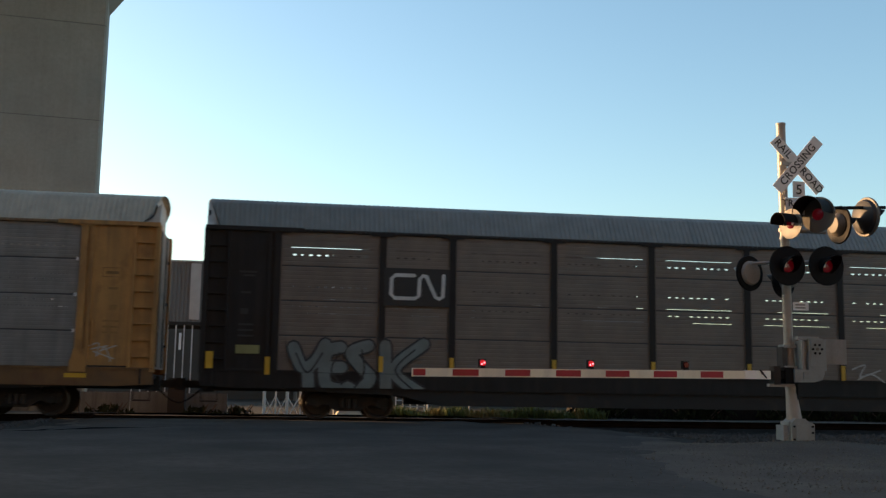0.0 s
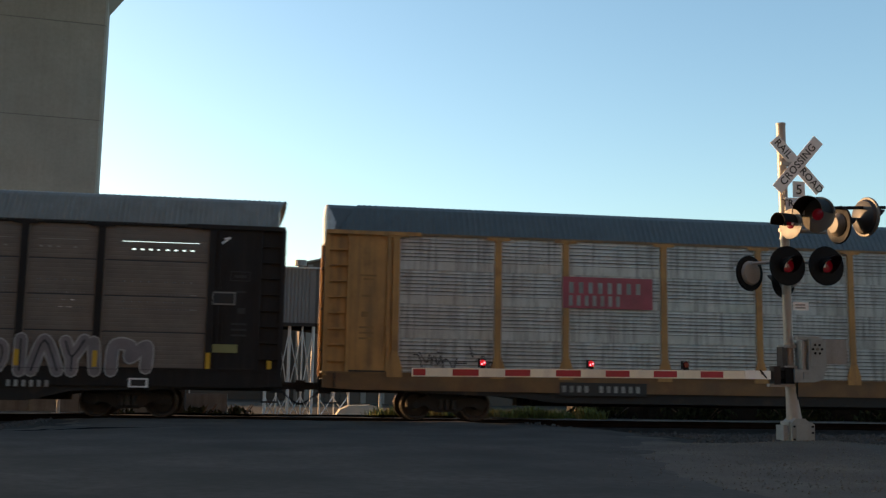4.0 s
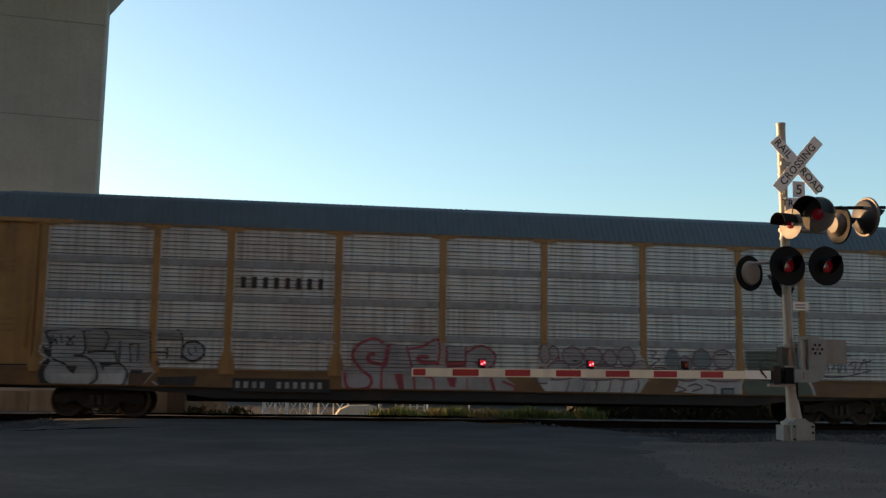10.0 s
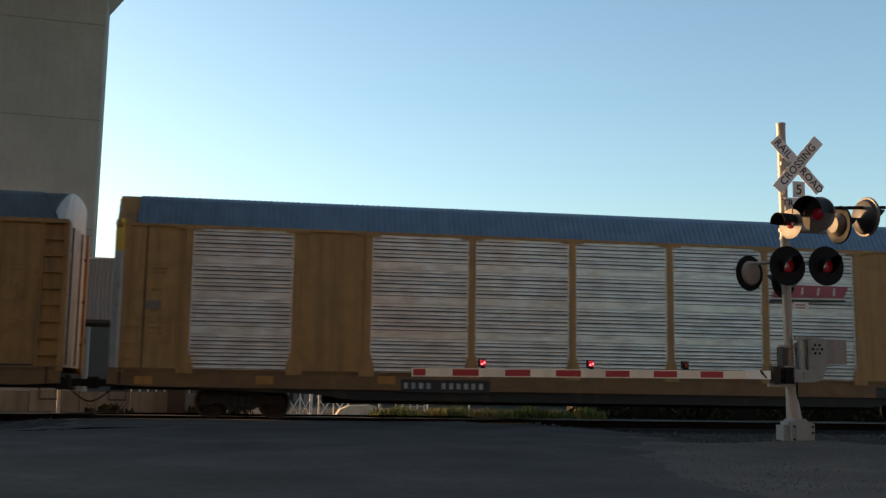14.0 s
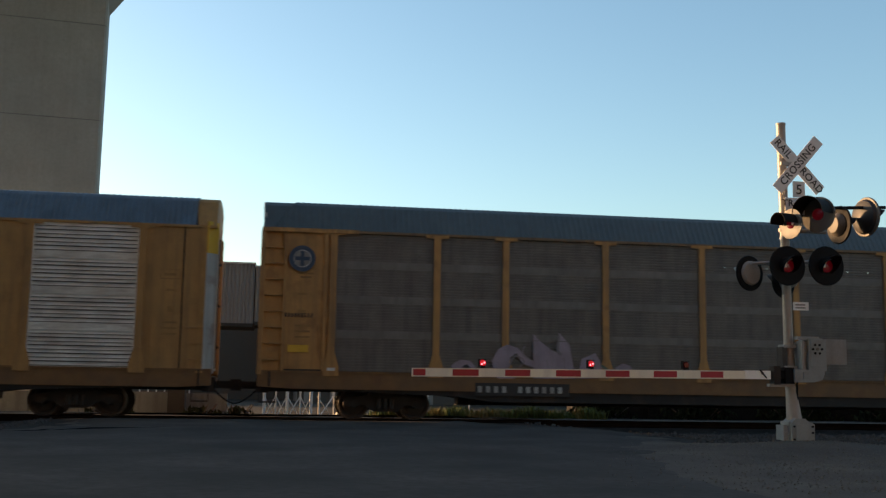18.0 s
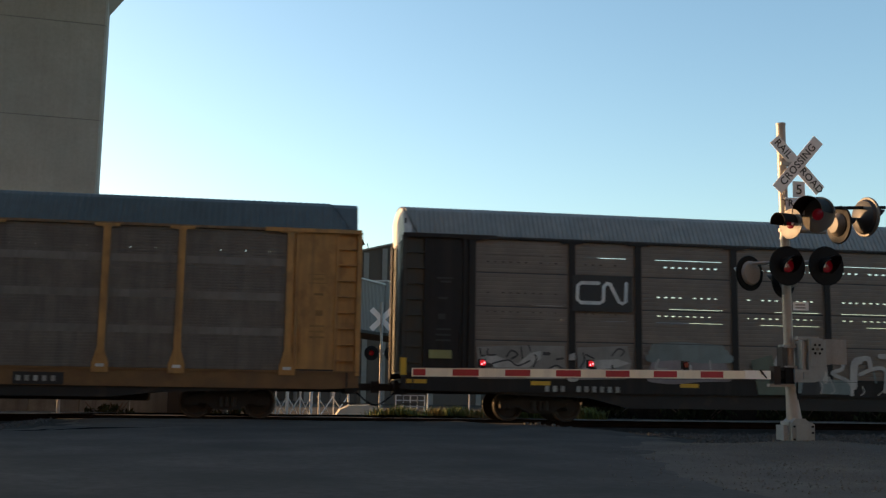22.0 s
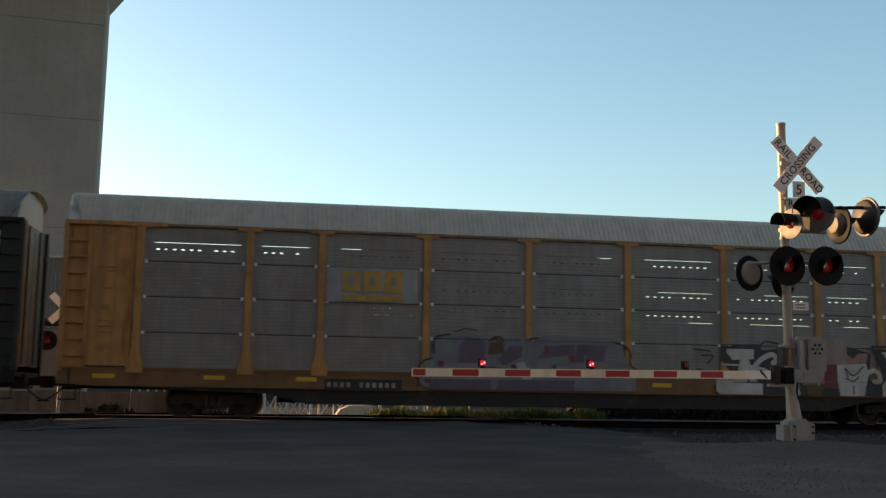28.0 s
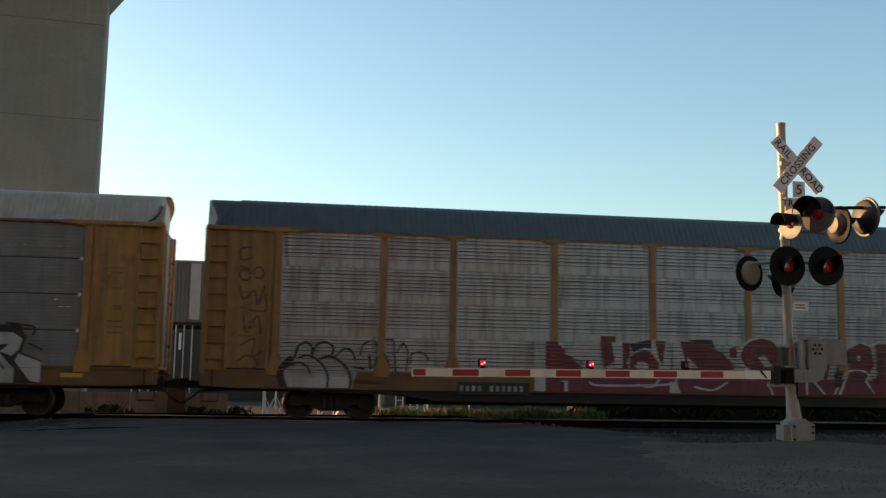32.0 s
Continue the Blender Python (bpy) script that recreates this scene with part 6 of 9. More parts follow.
# ---------------------------------------------------------------- emblems, stencils and graffiti
board = part("emblem_board", Shape().box(4.81, 6.61, SIDE - 0.040, SIDE - 0.034, 3.08, 4.11), PLATE_BLACK, cars["b"], "black board with a white emblem")
emblem(board, "worm", 4.97, 6.47, 3.25, 3.95, WHITE_LETTER)
marks(cars["b"], 20.25, 0.71, 9, 0.250, None, (2,), 0.188)
board = part("notice_board", Shape().box(0.91, 1.53, SIDE - 0.030, SIDE - 0.024, 1.70, 1.93), NOTICE_GREEN, cars["b"], "small yellow-green notice plate")
part("reflector", Shape().box(0.15, 0.34, SIDE - 0.050, SIDE - 0.044, 1.30, 1.74), YELLOW_CLEAN, cars["b"], "yellow reflector strip")
part("reflector", Shape().box(1.69, 1.82, SIDE - 0.050, SIDE - 0.044, 1.16, 1.63), YELLOW_CLEAN, cars["b"], "yellow reflector strip")
board = part("notice_board", Shape().box(25.85, 26.46, SIDE - 0.030, SIDE - 0.024, 2.97, 3.32), PANEL_GREY, cars["b"], "outlined grey notice plate")
part("notice_face", Shape().box(25.89, 26.42, SIDE - 0.034, SIDE - 0.0305, 3.01, 3.28), PLATE_BLACK, board, "black face")
board = part("notice_board", Shape().box(25.91, 26.56, SIDE - 0.030, SIDE - 0.024, 1.71, 1.93), NOTICE_GREEN, cars["b"], "small yellow-green notice plate")
board = part("notice_board", Shape().box(23.82, 24.32, SIDE - 0.030, SIDE - 0.024, 0.77, 1.01), SIGN_WHITE, cars["b"], "white framed notice plate")
part("notice_mark", Shape().box(23.88, 24.26, SIDE - 0.038, SIDE - 0.032, 0.81, 0.97), PLATE_BLACK, cars["b"], "black mark")
board = part("name_board", Shape().box(6.60, 9.22, SIDE - 0.040, SIDE - 0.034, 3.15, 4.03), RED_BOARD, cars["c"], "faded red name board with white bars")
bars(board, 6.79, 9.01, 3.57, 3.88, 8, STENCIL_PALE)
bars(board, 6.78, 8.38, 3.22, 3.51, 7, STENCIL_PALE)
marks(cars["c"], 6.60, 0.78, 11, 0.260, PLATE_BLACK, (4,), 0.212)
bars(cars["c"], 19.08, 19.75, 0.79, 0.96, 3, STENCIL_BROWN)
board = part("notice_board", Shape().box(20.38, 20.83, SIDE - 0.020, SIDE - 0.014, 0.75, 1.04), PLATE_BLACK, cars["c"], "black notice plate")
board = part("notice_board", Shape().box(17.28, 17.78, SIDE - 0.020, SIDE - 0.014, 0.74, 1.02), UNDER, cars["c"], "dark steel plate")
bars(cars["d"], 6.98, 9.32, 3.44, 3.74, 8, PLATE_BLACK)
marks(cars["d"], 6.95, 0.76, 11, 0.250, PLATE_BLACK, (4,), 0.215)
tag_lines(cars["d"], 7.45, 9.41, 1.95, 2.21, PALE_SPRAY, 48, 5, 0.035)
emblem(cars["e"], "swoosh", 18.25, 20.73, 3.49, 4.00, RED_BOARD)
marks(cars["e"], 7.73, 0.81, 11, 0.240, PLATE_BLACK, (4,), 0.206)
part("sill_patch", Shape().box(0.69, 1.13, SIDE - 0.012, SIDE - 0.006, 0.85, 1.06), ORANGE_DULL, cars["e"], "faded orange sill patch")
part("sill_patch", Shape().box(3.79, 4.24, SIDE - 0.012, SIDE - 0.006, 0.90, 1.12), ORANGE_DULL, cars["e"], "faded orange sill patch")
part("sill_patch", Shape().box(7.02, 7.49, SIDE - 0.012, SIDE - 0.006, 0.96, 1.17), ORANGE_DULL, cars["e"], "faded orange sill patch")
board = part("notice_board", Shape().box(0.87, 1.26, SIDE - 0.004, SIDE - -0.002, 2.82, 3.04), PANEL_BROWN, cars["e"], "faint grey notice")
board = part("notice_board", Shape().box(21.50, 21.90, SIDE - 0.012, SIDE - 0.006, 0.79, 1.10), PLATE_BLACK, cars["e"], "black notice plate")
emblem(cars["f"], "round", 0.73, 1.44, 3.88, 4.68, BLUE_SPRAY)
marks(cars["f"], 5.94, 0.74, 11, 0.250, PLATE_BLACK, (4,), 0.225)
bars(cars["f"], 0.67, 1.45, 2.70, 2.81, 9, PLATE_BLACK)
board = part("notice_board", Shape().box(0.77, 1.32, SIDE - 0.010, SIDE - 0.004, 1.77, 1.96), YELLOW_CLEAN, cars["f"], "small yellow notice plate")
marks(cars["f"], 18.98, 0.86, 5, 0.220, PLATE_BLACK, (), 0.214)
board = part("emblem_board", Shape().box(4.78, 6.51, SIDE - 0.040, SIDE - 0.034, 3.07, 4.08), PLATE_BLACK, cars["g"], "black board with a white emblem")
emblem(board, "worm", 4.88, 6.36, 3.28, 3.90, WHITE_LETTER)
marks(cars["g"], 4.00, 0.79, 10, 0.240, None, (3,), 0.224)
board = part("notice_board", Shape().box(0.75, 1.38, SIDE - 0.030, SIDE - 0.024, 1.68, 1.91), NOTICE_GREEN, cars["g"], "small yellow-green notice plate")
part("reflector", Shape().box(-0.03, 0.14, SIDE - 0.050, SIDE - 0.044, 1.22, 1.68), YELLOW_CLEAN, cars["g"], "yellow reflector strip")
board = part("notice_board", Shape().box(26.23, 26.80, SIDE - 0.030, SIDE - 0.024, 2.86, 3.20), PANEL_GREY, cars["g"], "outlined grey notice plate")
part("notice_face", Shape().box(26.27, 26.76, SIDE - 0.034, SIDE - 0.0305, 2.90, 3.16), PLATE_BLACK, board, "black face")
board = part("emblem_board", Shape().box(6.83, 9.31, SIDE - 0.020, SIDE - 0.014, 3.14, 4.08), PANEL_PALE, cars["h"], "paler panel with a yellow emblem")
emblem(board, "block", 7.25, 8.92, 3.18, 4.00, YELLOW_EMBLEM)
marks(cars["h"], 6.93, 0.82, 11, 0.210, PLATE_BLACK, (4,), 0.173)
marks(cars["i"], 6.92, 0.77, 11, 0.230, PLATE_BLACK, (4,), 0.167)
p = Sprayed(cars["b"], 2.43, 5.93, 0.84, 2.05)
p.line(DARK_SPRAY, 0.412, (0.00, 0.87), (0.07, 0.44), (0.17, 0.57), (0.24, 0.95))
p.line(DARK_SPRAY, 0.412, (0.11, 0.45), (0.12, -0.05))
p.line(DARK_SPRAY, 0.412, (0.36, 0.89), (0.25, 0.76), (0.25, 0.08), (0.40, -0.04))
p.line(DARK_SPRAY, 0.412, (0.26, 0.45), (0.37, 0.45))
p.line(DARK_SPRAY, 0.412, (0.57, 0.94), (0.44, 0.78), (0.52, 0.46), (0.59, 0.22), (0.49, -0.06), (0.42, 0.02))
p.line(DARK_SPRAY, 0.412, (0.70, 0.95), (0.71, -0.08))
p.line(DARK_SPRAY, 0.412, (1.00, 1.00), (0.77, 0.41), (0.97, -0.07))
p.line(TEAL_SPRAY, 0.305, (0.00, 0.87), (0.07, 0.44), (0.17, 0.57), (0.24, 0.95))
p.line(TEAL_SPRAY, 0.305, (0.11, 0.45), (0.12, -0.05))
p.line(TEAL_SPRAY, 0.305, (0.36, 0.89), (0.25, 0.76), (0.25, 0.08), (0.40, -0.04))
p.line(TEAL_SPRAY, 0.305, (0.26, 0.45), (0.37, 0.45))
p.line(TEAL_SPRAY, 0.305, (0.57, 0.94), (0.44, 0.78), (0.52, 0.46), (0.59, 0.22), (0.49, -0.06), (0.42, 0.02))
p.line(TEAL_SPRAY, 0.305, (0.70, 0.95), (0.71, -0.08))
p.line(TEAL_SPRAY, 0.305, (1.00, 1.00), (0.77, 0.41), (0.97, -0.07))
p.line(DARK_SPRAY, 0.046, (0.02, 0.74), (0.11, 0.32), (0.22, 0.76))
p.line(DARK_SPRAY, 0.046, (0.35, 0.77), (0.29, 0.39), (0.37, 0.08))
p.line(DARK_SPRAY, 0.046, (0.52, 0.84), (0.54, 0.34), (0.46, -0.03))
p.line(DARK_SPRAY, 0.046, (0.93, 0.87), (0.78, 0.41), (0.92, -0.02))
p.done("faded teal graffiti letters with dark edges")
p = Sprayed(cars["b"], 18.44, 24.24, 1.15, 1.96)
p.line(PALE_SPRAY, 0.351, (0.29, 0.89), (0.30, 0.05), (0.37, 0.15), (0.38, 0.77), (0.29, 0.89))
p.line(PALE_SPRAY, 0.351, (0.46, 1.00), (0.46, 0.00))
p.line(PALE_SPRAY, 0.351, (0.51, 0.01), (0.56, 0.98), (0.62, 0.02))
p.line(PALE_SPRAY, 0.351, (0.65, 0.95), (0.68, 0.47), (0.73, 1.00))
p.line(PALE_SPRAY, 0.351, (0.68, 0.47), (0.68, 0.02))
p.line(PALE_SPRAY, 0.351, (0.77, 0.94), (0.78, 0.04))
p.line(PALE_SPRAY, 0.351, (0.85, 0.05), (0.86, 0.84), (0.93, 0.84), (0.93, 0.47), (1.00, 0.85), (1.00, 0.15))
p.line(LILAC_GREY, 0.275, (0.29, 0.89), (0.30, 0.05), (0.37, 0.15), (0.38, 0.77), (0.29, 0.89))
p.line(LILAC_GREY, 0.275, (0.46, 1.00), (0.46, 0.00))
p.line(LILAC_GREY, 0.275, (0.51, 0.01), (0.56, 0.98), (0.62, 0.02))
p.line(LILAC_GREY, 0.275, (0.65, 0.95), (0.68, 0.47), (0.73, 1.00))
p.line(LILAC_GREY, 0.275, (0.68, 0.47), (0.68, 0.02))
p.line(LILAC_GREY, 0.275, (0.77, 0.94), (0.78, 0.04))
p.line(LILAC_GREY, 0.275, (0.85, 0.05), (0.86, 0.84), (0.93, 0.84), (0.93, 0.47), (1.00, 0.85), (1.00, 0.15))
p.line(DARK_SPRAY, 0.046, (0.29, 0.89), (0.30, 0.05), (0.37, 0.15), (0.38, 0.77), (0.29, 0.89))
p.line(DARK_SPRAY, 0.046, (0.46, 1.00), (0.46, 0.00))
p.line(DARK_SPRAY, 0.046, (0.51, 0.01), (0.56, 0.98), (0.62, 0.02))
p.line(DARK_SPRAY, 0.046, (0.65, 0.95), (0.68, 0.47), (0.73, 1.00))
p.line(DARK_SPRAY, 0.046, (0.68, 0.47), (0.68, 0.02))
p.line(PALE_SPRAY, 0.046, (0.00, 0.56), (0.07, 0.72), (0.04, 0.30), (0.15, 0.54))
p.line(PALE_SPRAY, 0.046, (0.03, 0.20), (0.10, 0.40), (0.17, 0.12))
p.done("faded lilac-grey graffiti letters with pale edges")
p = Sprayed(cars["d"], 1.98, 6.12, 0.84, 2.29)
p.fill(SILVER_SPRAY, (0.02, 0.90), (0.07, 0.94), (0.24, 0.96), (0.29, 0.93), (0.66, 0.97), (0.66, 0.40), (0.70, 0.23), (0.62, -0.06), (0.08, -0.08), (0.02, 0.06), (0.01, 0.37), (0.05, 0.47))
p.fill(GREY_SPRAY, (0.27, 0.93), (0.39, 0.96), (0.66, 0.97), (0.66, 0.83), (0.47, 0.80), (0.39, 0.59), (0.28, 0.56))
p.fill(PALE_SPRAY, (0.06, 0.18), (0.33, 0.18), (0.29, -0.06), (0.10, -0.06))
p.fill(PALE_SPRAY, (0.36, 0.18), (0.52, 0.20), (0.50, -0.03), (0.36, -0.06))
p.fill(BROWN_SPRAY, (0.54, 0.20), (0.69, 0.23), (0.62, -0.04), (0.54, -0.04))
p.fill(DARK_SPRAY, (0.71, 0.14), (0.96, 0.17), (0.94, -0.05), (0.73, -0.06))
p.fill(GREY_SPRAY, (0.71, 0.94), (0.86, 1.00), (0.86, 0.83), (0.71, 0.82))
p.line(DARK_SPRAY, 0.066, (0.25, 0.94), (0.41, 0.98), (0.66, 0.95))
p.line(DARK_SPRAY, 0.061, (0.03, 0.89), (0.07, 0.94), (0.23, 0.96), (0.26, 0.88), (0.27, 0.59), (0.24, 0.50))
p.line(DARK_SPRAY, 0.061, (0.03, 0.89), (0.06, 0.71), (0.06, 0.49), (0.02, 0.64))
p.line(DARK_SPRAY, 0.132, (0.04, 0.59), (0.06, 0.50))
p.line(DARK_SPRAY, 0.061, (0.21, 0.50), (0.29, 0.46), (0.34, 0.30), (0.35, 0.10), (0.29, -0.06))
p.line(DARK_SPRAY, 0.153, (0.05, 0.39), (0.02, 0.23), (0.03, 0.04), (0.08, -0.07))
p.line(DARK_SPRAY, 0.046, (0.08, 0.43), (0.15, 0.35), (0.19, 0.26))
p.fill(DARK_SPRAY, (0.16, 0.31), (0.23, 0.30), (0.21, 0.17), (0.18, 0.23))
p.line(DARK_SPRAY, 0.046, (0.38, 0.96), (0.41, 0.83), (0.39, 0.64), (0.38, 0.59))
p.line(DARK_SPRAY, 0.051, (0.29, 0.56), (0.35, 0.58), (0.45, 0.58))
p.line(DARK_SPRAY, 0.046, (0.45, 0.57), (0.47, 0.39))
p.fill(DARK_SPRAY, (0.36, 0.38), (0.46, 0.39), (0.39, 0.32), (0.39, 0.21))
p.line(DARK_SPRAY, 0.051, (0.40, 0.33), (0.48, 0.37), (0.53, 0.23), (0.52, 0.04), (0.48, -0.07))
p.fill(DARK_SPRAY, (0.55, 0.26), (0.63, 0.26), (0.62, 0.19), (0.55, 0.20))
p.line(DARK_SPRAY, 0.041, (0.48, 0.77), (0.48, 0.41))
p.line(DARK_SPRAY, 0.036, (0.54, 0.74), (0.55, 0.39))
p.line(DARK_SPRAY, 0.036, (0.54, 0.70), (0.59, 0.72), (0.59, 0.43))
p.line(DARK_SPRAY, 0.046, (0.66, 0.96), (0.67, 0.43))
p.line(DARK_SPRAY, 0.056, (0.67, 0.59), (0.76, 0.59))
p.line(DARK_SPRAY, 0.056, (0.77, 0.67), (0.77, 0.49))
p.line(DARK_SPRAY, 0.051, (0.83, 1.00), (0.86, 0.86), (0.86, 0.48))
p.fill(SILVER_SPRAY, (1.00, 0.62), (0.99, 0.53), (0.96, 0.47), (0.93, 0.44), (0.90, 0.46), (0.87, 0.52), (0.86, 0.61), (0.87, 0.70), (0.89, 0.77), (0.93, 0.79), (0.96, 0.77), (0.99, 0.71))
p.line(DARK_SPRAY, 0.061, (1.00, 0.62), (0.99, 0.53), (0.96, 0.47), (0.93, 0.44), (0.90, 0.46), (0.87, 0.52), (0.86, 0.61), (0.87, 0.70), (0.89, 0.77), (0.93, 0.79), (0.96, 0.77), (0.99, 0.71), (1.00, 0.62))
p.line(DARK_SPRAY, 0.036, (0.90, 0.68), (0.90, 0.59), (0.92, 0.55))
p.line(DARK_SPRAY, 0.036, (0.94, 0.70), (0.95, 0.59))
p.line(DARK_SPRAY, 0.081, (0.71, 0.40), (0.72, 0.37))
p.line(DARK_SPRAY, 0.041, (0.07, 0.85), (0.07, 0.71), (0.09, 0.78), (0.10, 0.70))
p.line(DARK_SPRAY, 0.036, (0.12, 0.86), (0.13, 0.72))
p.line(DARK_SPRAY, 0.041, (0.16, 0.83), (0.20, 0.70))
p.line(DARK_SPRAY, 0.041, (0.20, 0.84), (0.16, 0.69), (0.19, 0.68))
p.line(PALE_SPRAY, 0.046, (0.01, 0.68), (0.00, 0.55), (0.04, 0.45), (0.01, 0.37))
p.line(PALE_SPRAY, 0.041, (0.08, -0.08), (0.33, -0.08), (0.33, -0.01))
p.line(PALE_SPRAY, 0.046, (0.69, 0.06), (0.75, -0.06))
p.done("silver graffiti piece with black outlines")
p = Sprayed(cars["d"], 9.71, 14.46, 0.84, 2.26)
p.fill(DUSTY_SPRAY, (0.05, 0.78), (0.14, 0.96), (0.23, 0.91), (0.27, 0.87), (0.37, 0.80), (0.52, 1.00), (0.59, 0.87), (0.71, 0.80), (0.77, 0.88), (0.89, 0.70), (0.88, 0.41), (1.00, 0.11), (0.99, -0.04), (0.01, -0.07), (0.00, 0.32), (0.06, 0.43))
p.line(RED_SPRAY, 0.081, (0.23, 0.87), (0.18, 0.94), (0.10, 0.83), (0.06, 0.61), (0.11, 0.36), (0.17, 0.19), (0.15, 0.01), (0.04, 0.00), (0.02, 0.28))
p.line(RED_SPRAY, 0.102, (0.22, 0.46), (0.16, 0.50), (0.15, 0.61), (0.18, 0.65))
p.fill(RED_SPRAY, (0.25, 0.82), (0.28, 0.85), (0.26, 0.42), (0.23, 0.39))
p.line(RED_SPRAY, 0.062, (0.27, 0.83), (0.23, 0.37), (0.23, -0.06))
p.line(RED_SPRAY, 0.062, (0.37, 0.79), (0.41, 0.27), (0.42, -0.05))
p.fill(RED_SPRAY, (0.30, 0.28), (0.35, 0.29), (0.36, -0.05), (0.33, -0.05))
p.line(RED_SPRAY, 0.062, (0.38, 0.76), (0.46, 0.81), (0.54, 0.96), (0.56, 0.75), (0.55, 0.51))
p.line(RED_SPRAY, 0.102, (0.55, 0.49), (0.45, 0.52), (0.44, 0.61), (0.49, 0.61))
p.line(RED_SPRAY, 0.062, (0.48, 0.23), (0.52, 0.20), (0.53, -0.04))
p.line(RED_SPRAY, 0.062, (0.60, 0.80), (0.60, 0.51))
p.fill(RED_SPRAY, (0.60, 0.53), (0.71, 0.55), (0.71, 0.44), (0.60, 0.41))
p.fill(RED_SPRAY, (0.60, 0.23), (0.66, 0.23), (0.65, 0.03), (0.62, 0.07))
p.line(RED_SPRAY, 0.062, (0.71, 0.80), (0.71, 0.44))
p.line(RED_SPRAY, 0.062, (0.72, 0.72), (0.80, 0.85), (0.88, 0.70), (0.87, 0.48), (0.81, 0.37))
p.fill(RED_SPRAY, (0.76, 0.53), (0.82, 0.54), (0.80, 0.40))
p.line(RED_SPRAY, 0.092, (0.86, 0.21), (0.88, -0.02))
p.line(RED_SPRAY, 0.062, (0.93, 0.17), (1.00, 0.07), (1.00, -0.04))
p.line(RED_SPRAY, 0.031, (0.72, 0.22), (0.72, -0.03))
p.done("white graffiti letters with red outlines")
p = Sprayed(cars["d"], 15.09, 18.27, 0.84, 2.13)
p.fill(PALE_SPRAY, (0.01, 0.84), (0.08, 0.96), (0.87, 0.99), (0.99, 0.67), (1.00, 0.26), (0.92, -0.02), (0.09, -0.05), (0.00, 0.21))
p.fill(DUSTY_SPRAY, (0.19, 0.82), (0.19, 0.74), (0.17, 0.70), (0.15, 0.67), (0.12, 0.69), (0.10, 0.74), (0.10, 0.81), (0.10, 0.88), (0.12, 0.94), (0.14, 0.96), (0.16, 0.95), (0.18, 0.89))
p.line(MAUVE_SPRAY, 0.046, (0.19, 0.82), (0.19, 0.74), (0.17, 0.70), (0.15, 0.67), (0.12, 0.69), (0.10, 0.74), (0.10, 0.81), (0.10, 0.88), (0.12, 0.94), (0.14, 0.96), (0.16, 0.95), (0.18, 0.89), (0.19, 0.82))
p.fill(DUSTY_SPRAY, (0.11, 0.80), (0.11, 0.69), (0.09, 0.61), (0.07, 0.59), (0.05, 0.61), (0.03, 0.69), (0.02, 0.79), (0.03, 0.89), (0.04, 0.97), (0.06, 1.00), (0.08, 0.98), (0.10, 0.90))
p.line(MAUVE_SPRAY, 0.046, (0.11, 0.80), (0.11, 0.69), (0.09, 0.61), (0.07, 0.59), (0.05, 0.61), (0.03, 0.69), (0.02, 0.79), (0.03, 0.89), (0.04, 0.97), (0.06, 1.00), (0.08, 0.98), (0.10, 0.90), (0.11, 0.80))
p.fill(DUSTY_SPRAY, (0.41, 0.75), (0.40, 0.66), (0.36, 0.58), (0.32, 0.56), (0.27, 0.58), (0.24, 0.65), (0.22, 0.74), (0.23, 0.84), (0.26, 0.91), (0.31, 0.95), (0.36, 0.92), (0.39, 0.85))
p.line(MAUVE_SPRAY, 0.046, (0.41, 0.75), (0.40, 0.66), (0.36, 0.58), (0.32, 0.56), (0.27, 0.58), (0.24, 0.65), (0.22, 0.74), (0.23, 0.84), (0.26, 0.91), (0.31, 0.95), (0.36, 0.92), (0.39, 0.85), (0.41, 0.75))
p.fill(DUSTY_SPRAY, (0.58, 0.76), (0.57, 0.66), (0.54, 0.58), (0.50, 0.56), (0.46, 0.58), (0.43, 0.65), (0.42, 0.75), (0.42, 0.84), (0.45, 0.92), (0.49, 0.95), (0.53, 0.92), (0.57, 0.85))
p.line(MAUVE_SPRAY, 0.046, (0.58, 0.76), (0.57, 0.66), (0.54, 0.58), (0.50, 0.56), (0.46, 0.58), (0.43, 0.65), (0.42, 0.75), (0.42, 0.84), (0.45, 0.92), (0.49, 0.95), (0.53, 0.92), (0.57, 0.85), (0.58, 0.76))
p.fill(DUSTY_SPRAY, (0.72, 0.74), (0.71, 0.64), (0.69, 0.58), (0.66, 0.56), (0.63, 0.58), (0.60, 0.64), (0.59, 0.73), (0.60, 0.81), (0.62, 0.88), (0.65, 0.91), (0.68, 0.88), (0.70, 0.82))
p.line(MAUVE_SPRAY, 0.046, (0.72, 0.74), (0.71, 0.64), (0.69, 0.58), (0.66, 0.56), (0.63, 0.58), (0.60, 0.64), (0.59, 0.73), (0.60, 0.81), (0.62, 0.88), (0.65, 0.91), (0.68, 0.88), (0.70, 0.82), (0.72, 0.74))
p.fill(DUSTY_SPRAY, (0.88, 0.78), (0.87, 0.67), (0.85, 0.59), (0.81, 0.56), (0.77, 0.58), (0.75, 0.66), (0.73, 0.77), (0.74, 0.88), (0.77, 0.95), (0.80, 0.98), (0.84, 0.95), (0.86, 0.88))
p.line(MAUVE_SPRAY, 0.046, (0.88, 0.78), (0.87, 0.67), (0.85, 0.59), (0.81, 0.56), (0.77, 0.58), (0.75, 0.66), (0.73, 0.77), (0.74, 0.88), (0.77, 0.95), (0.80, 0.98), (0.84, 0.95), (0.86, 0.88), (0.88, 0.78))
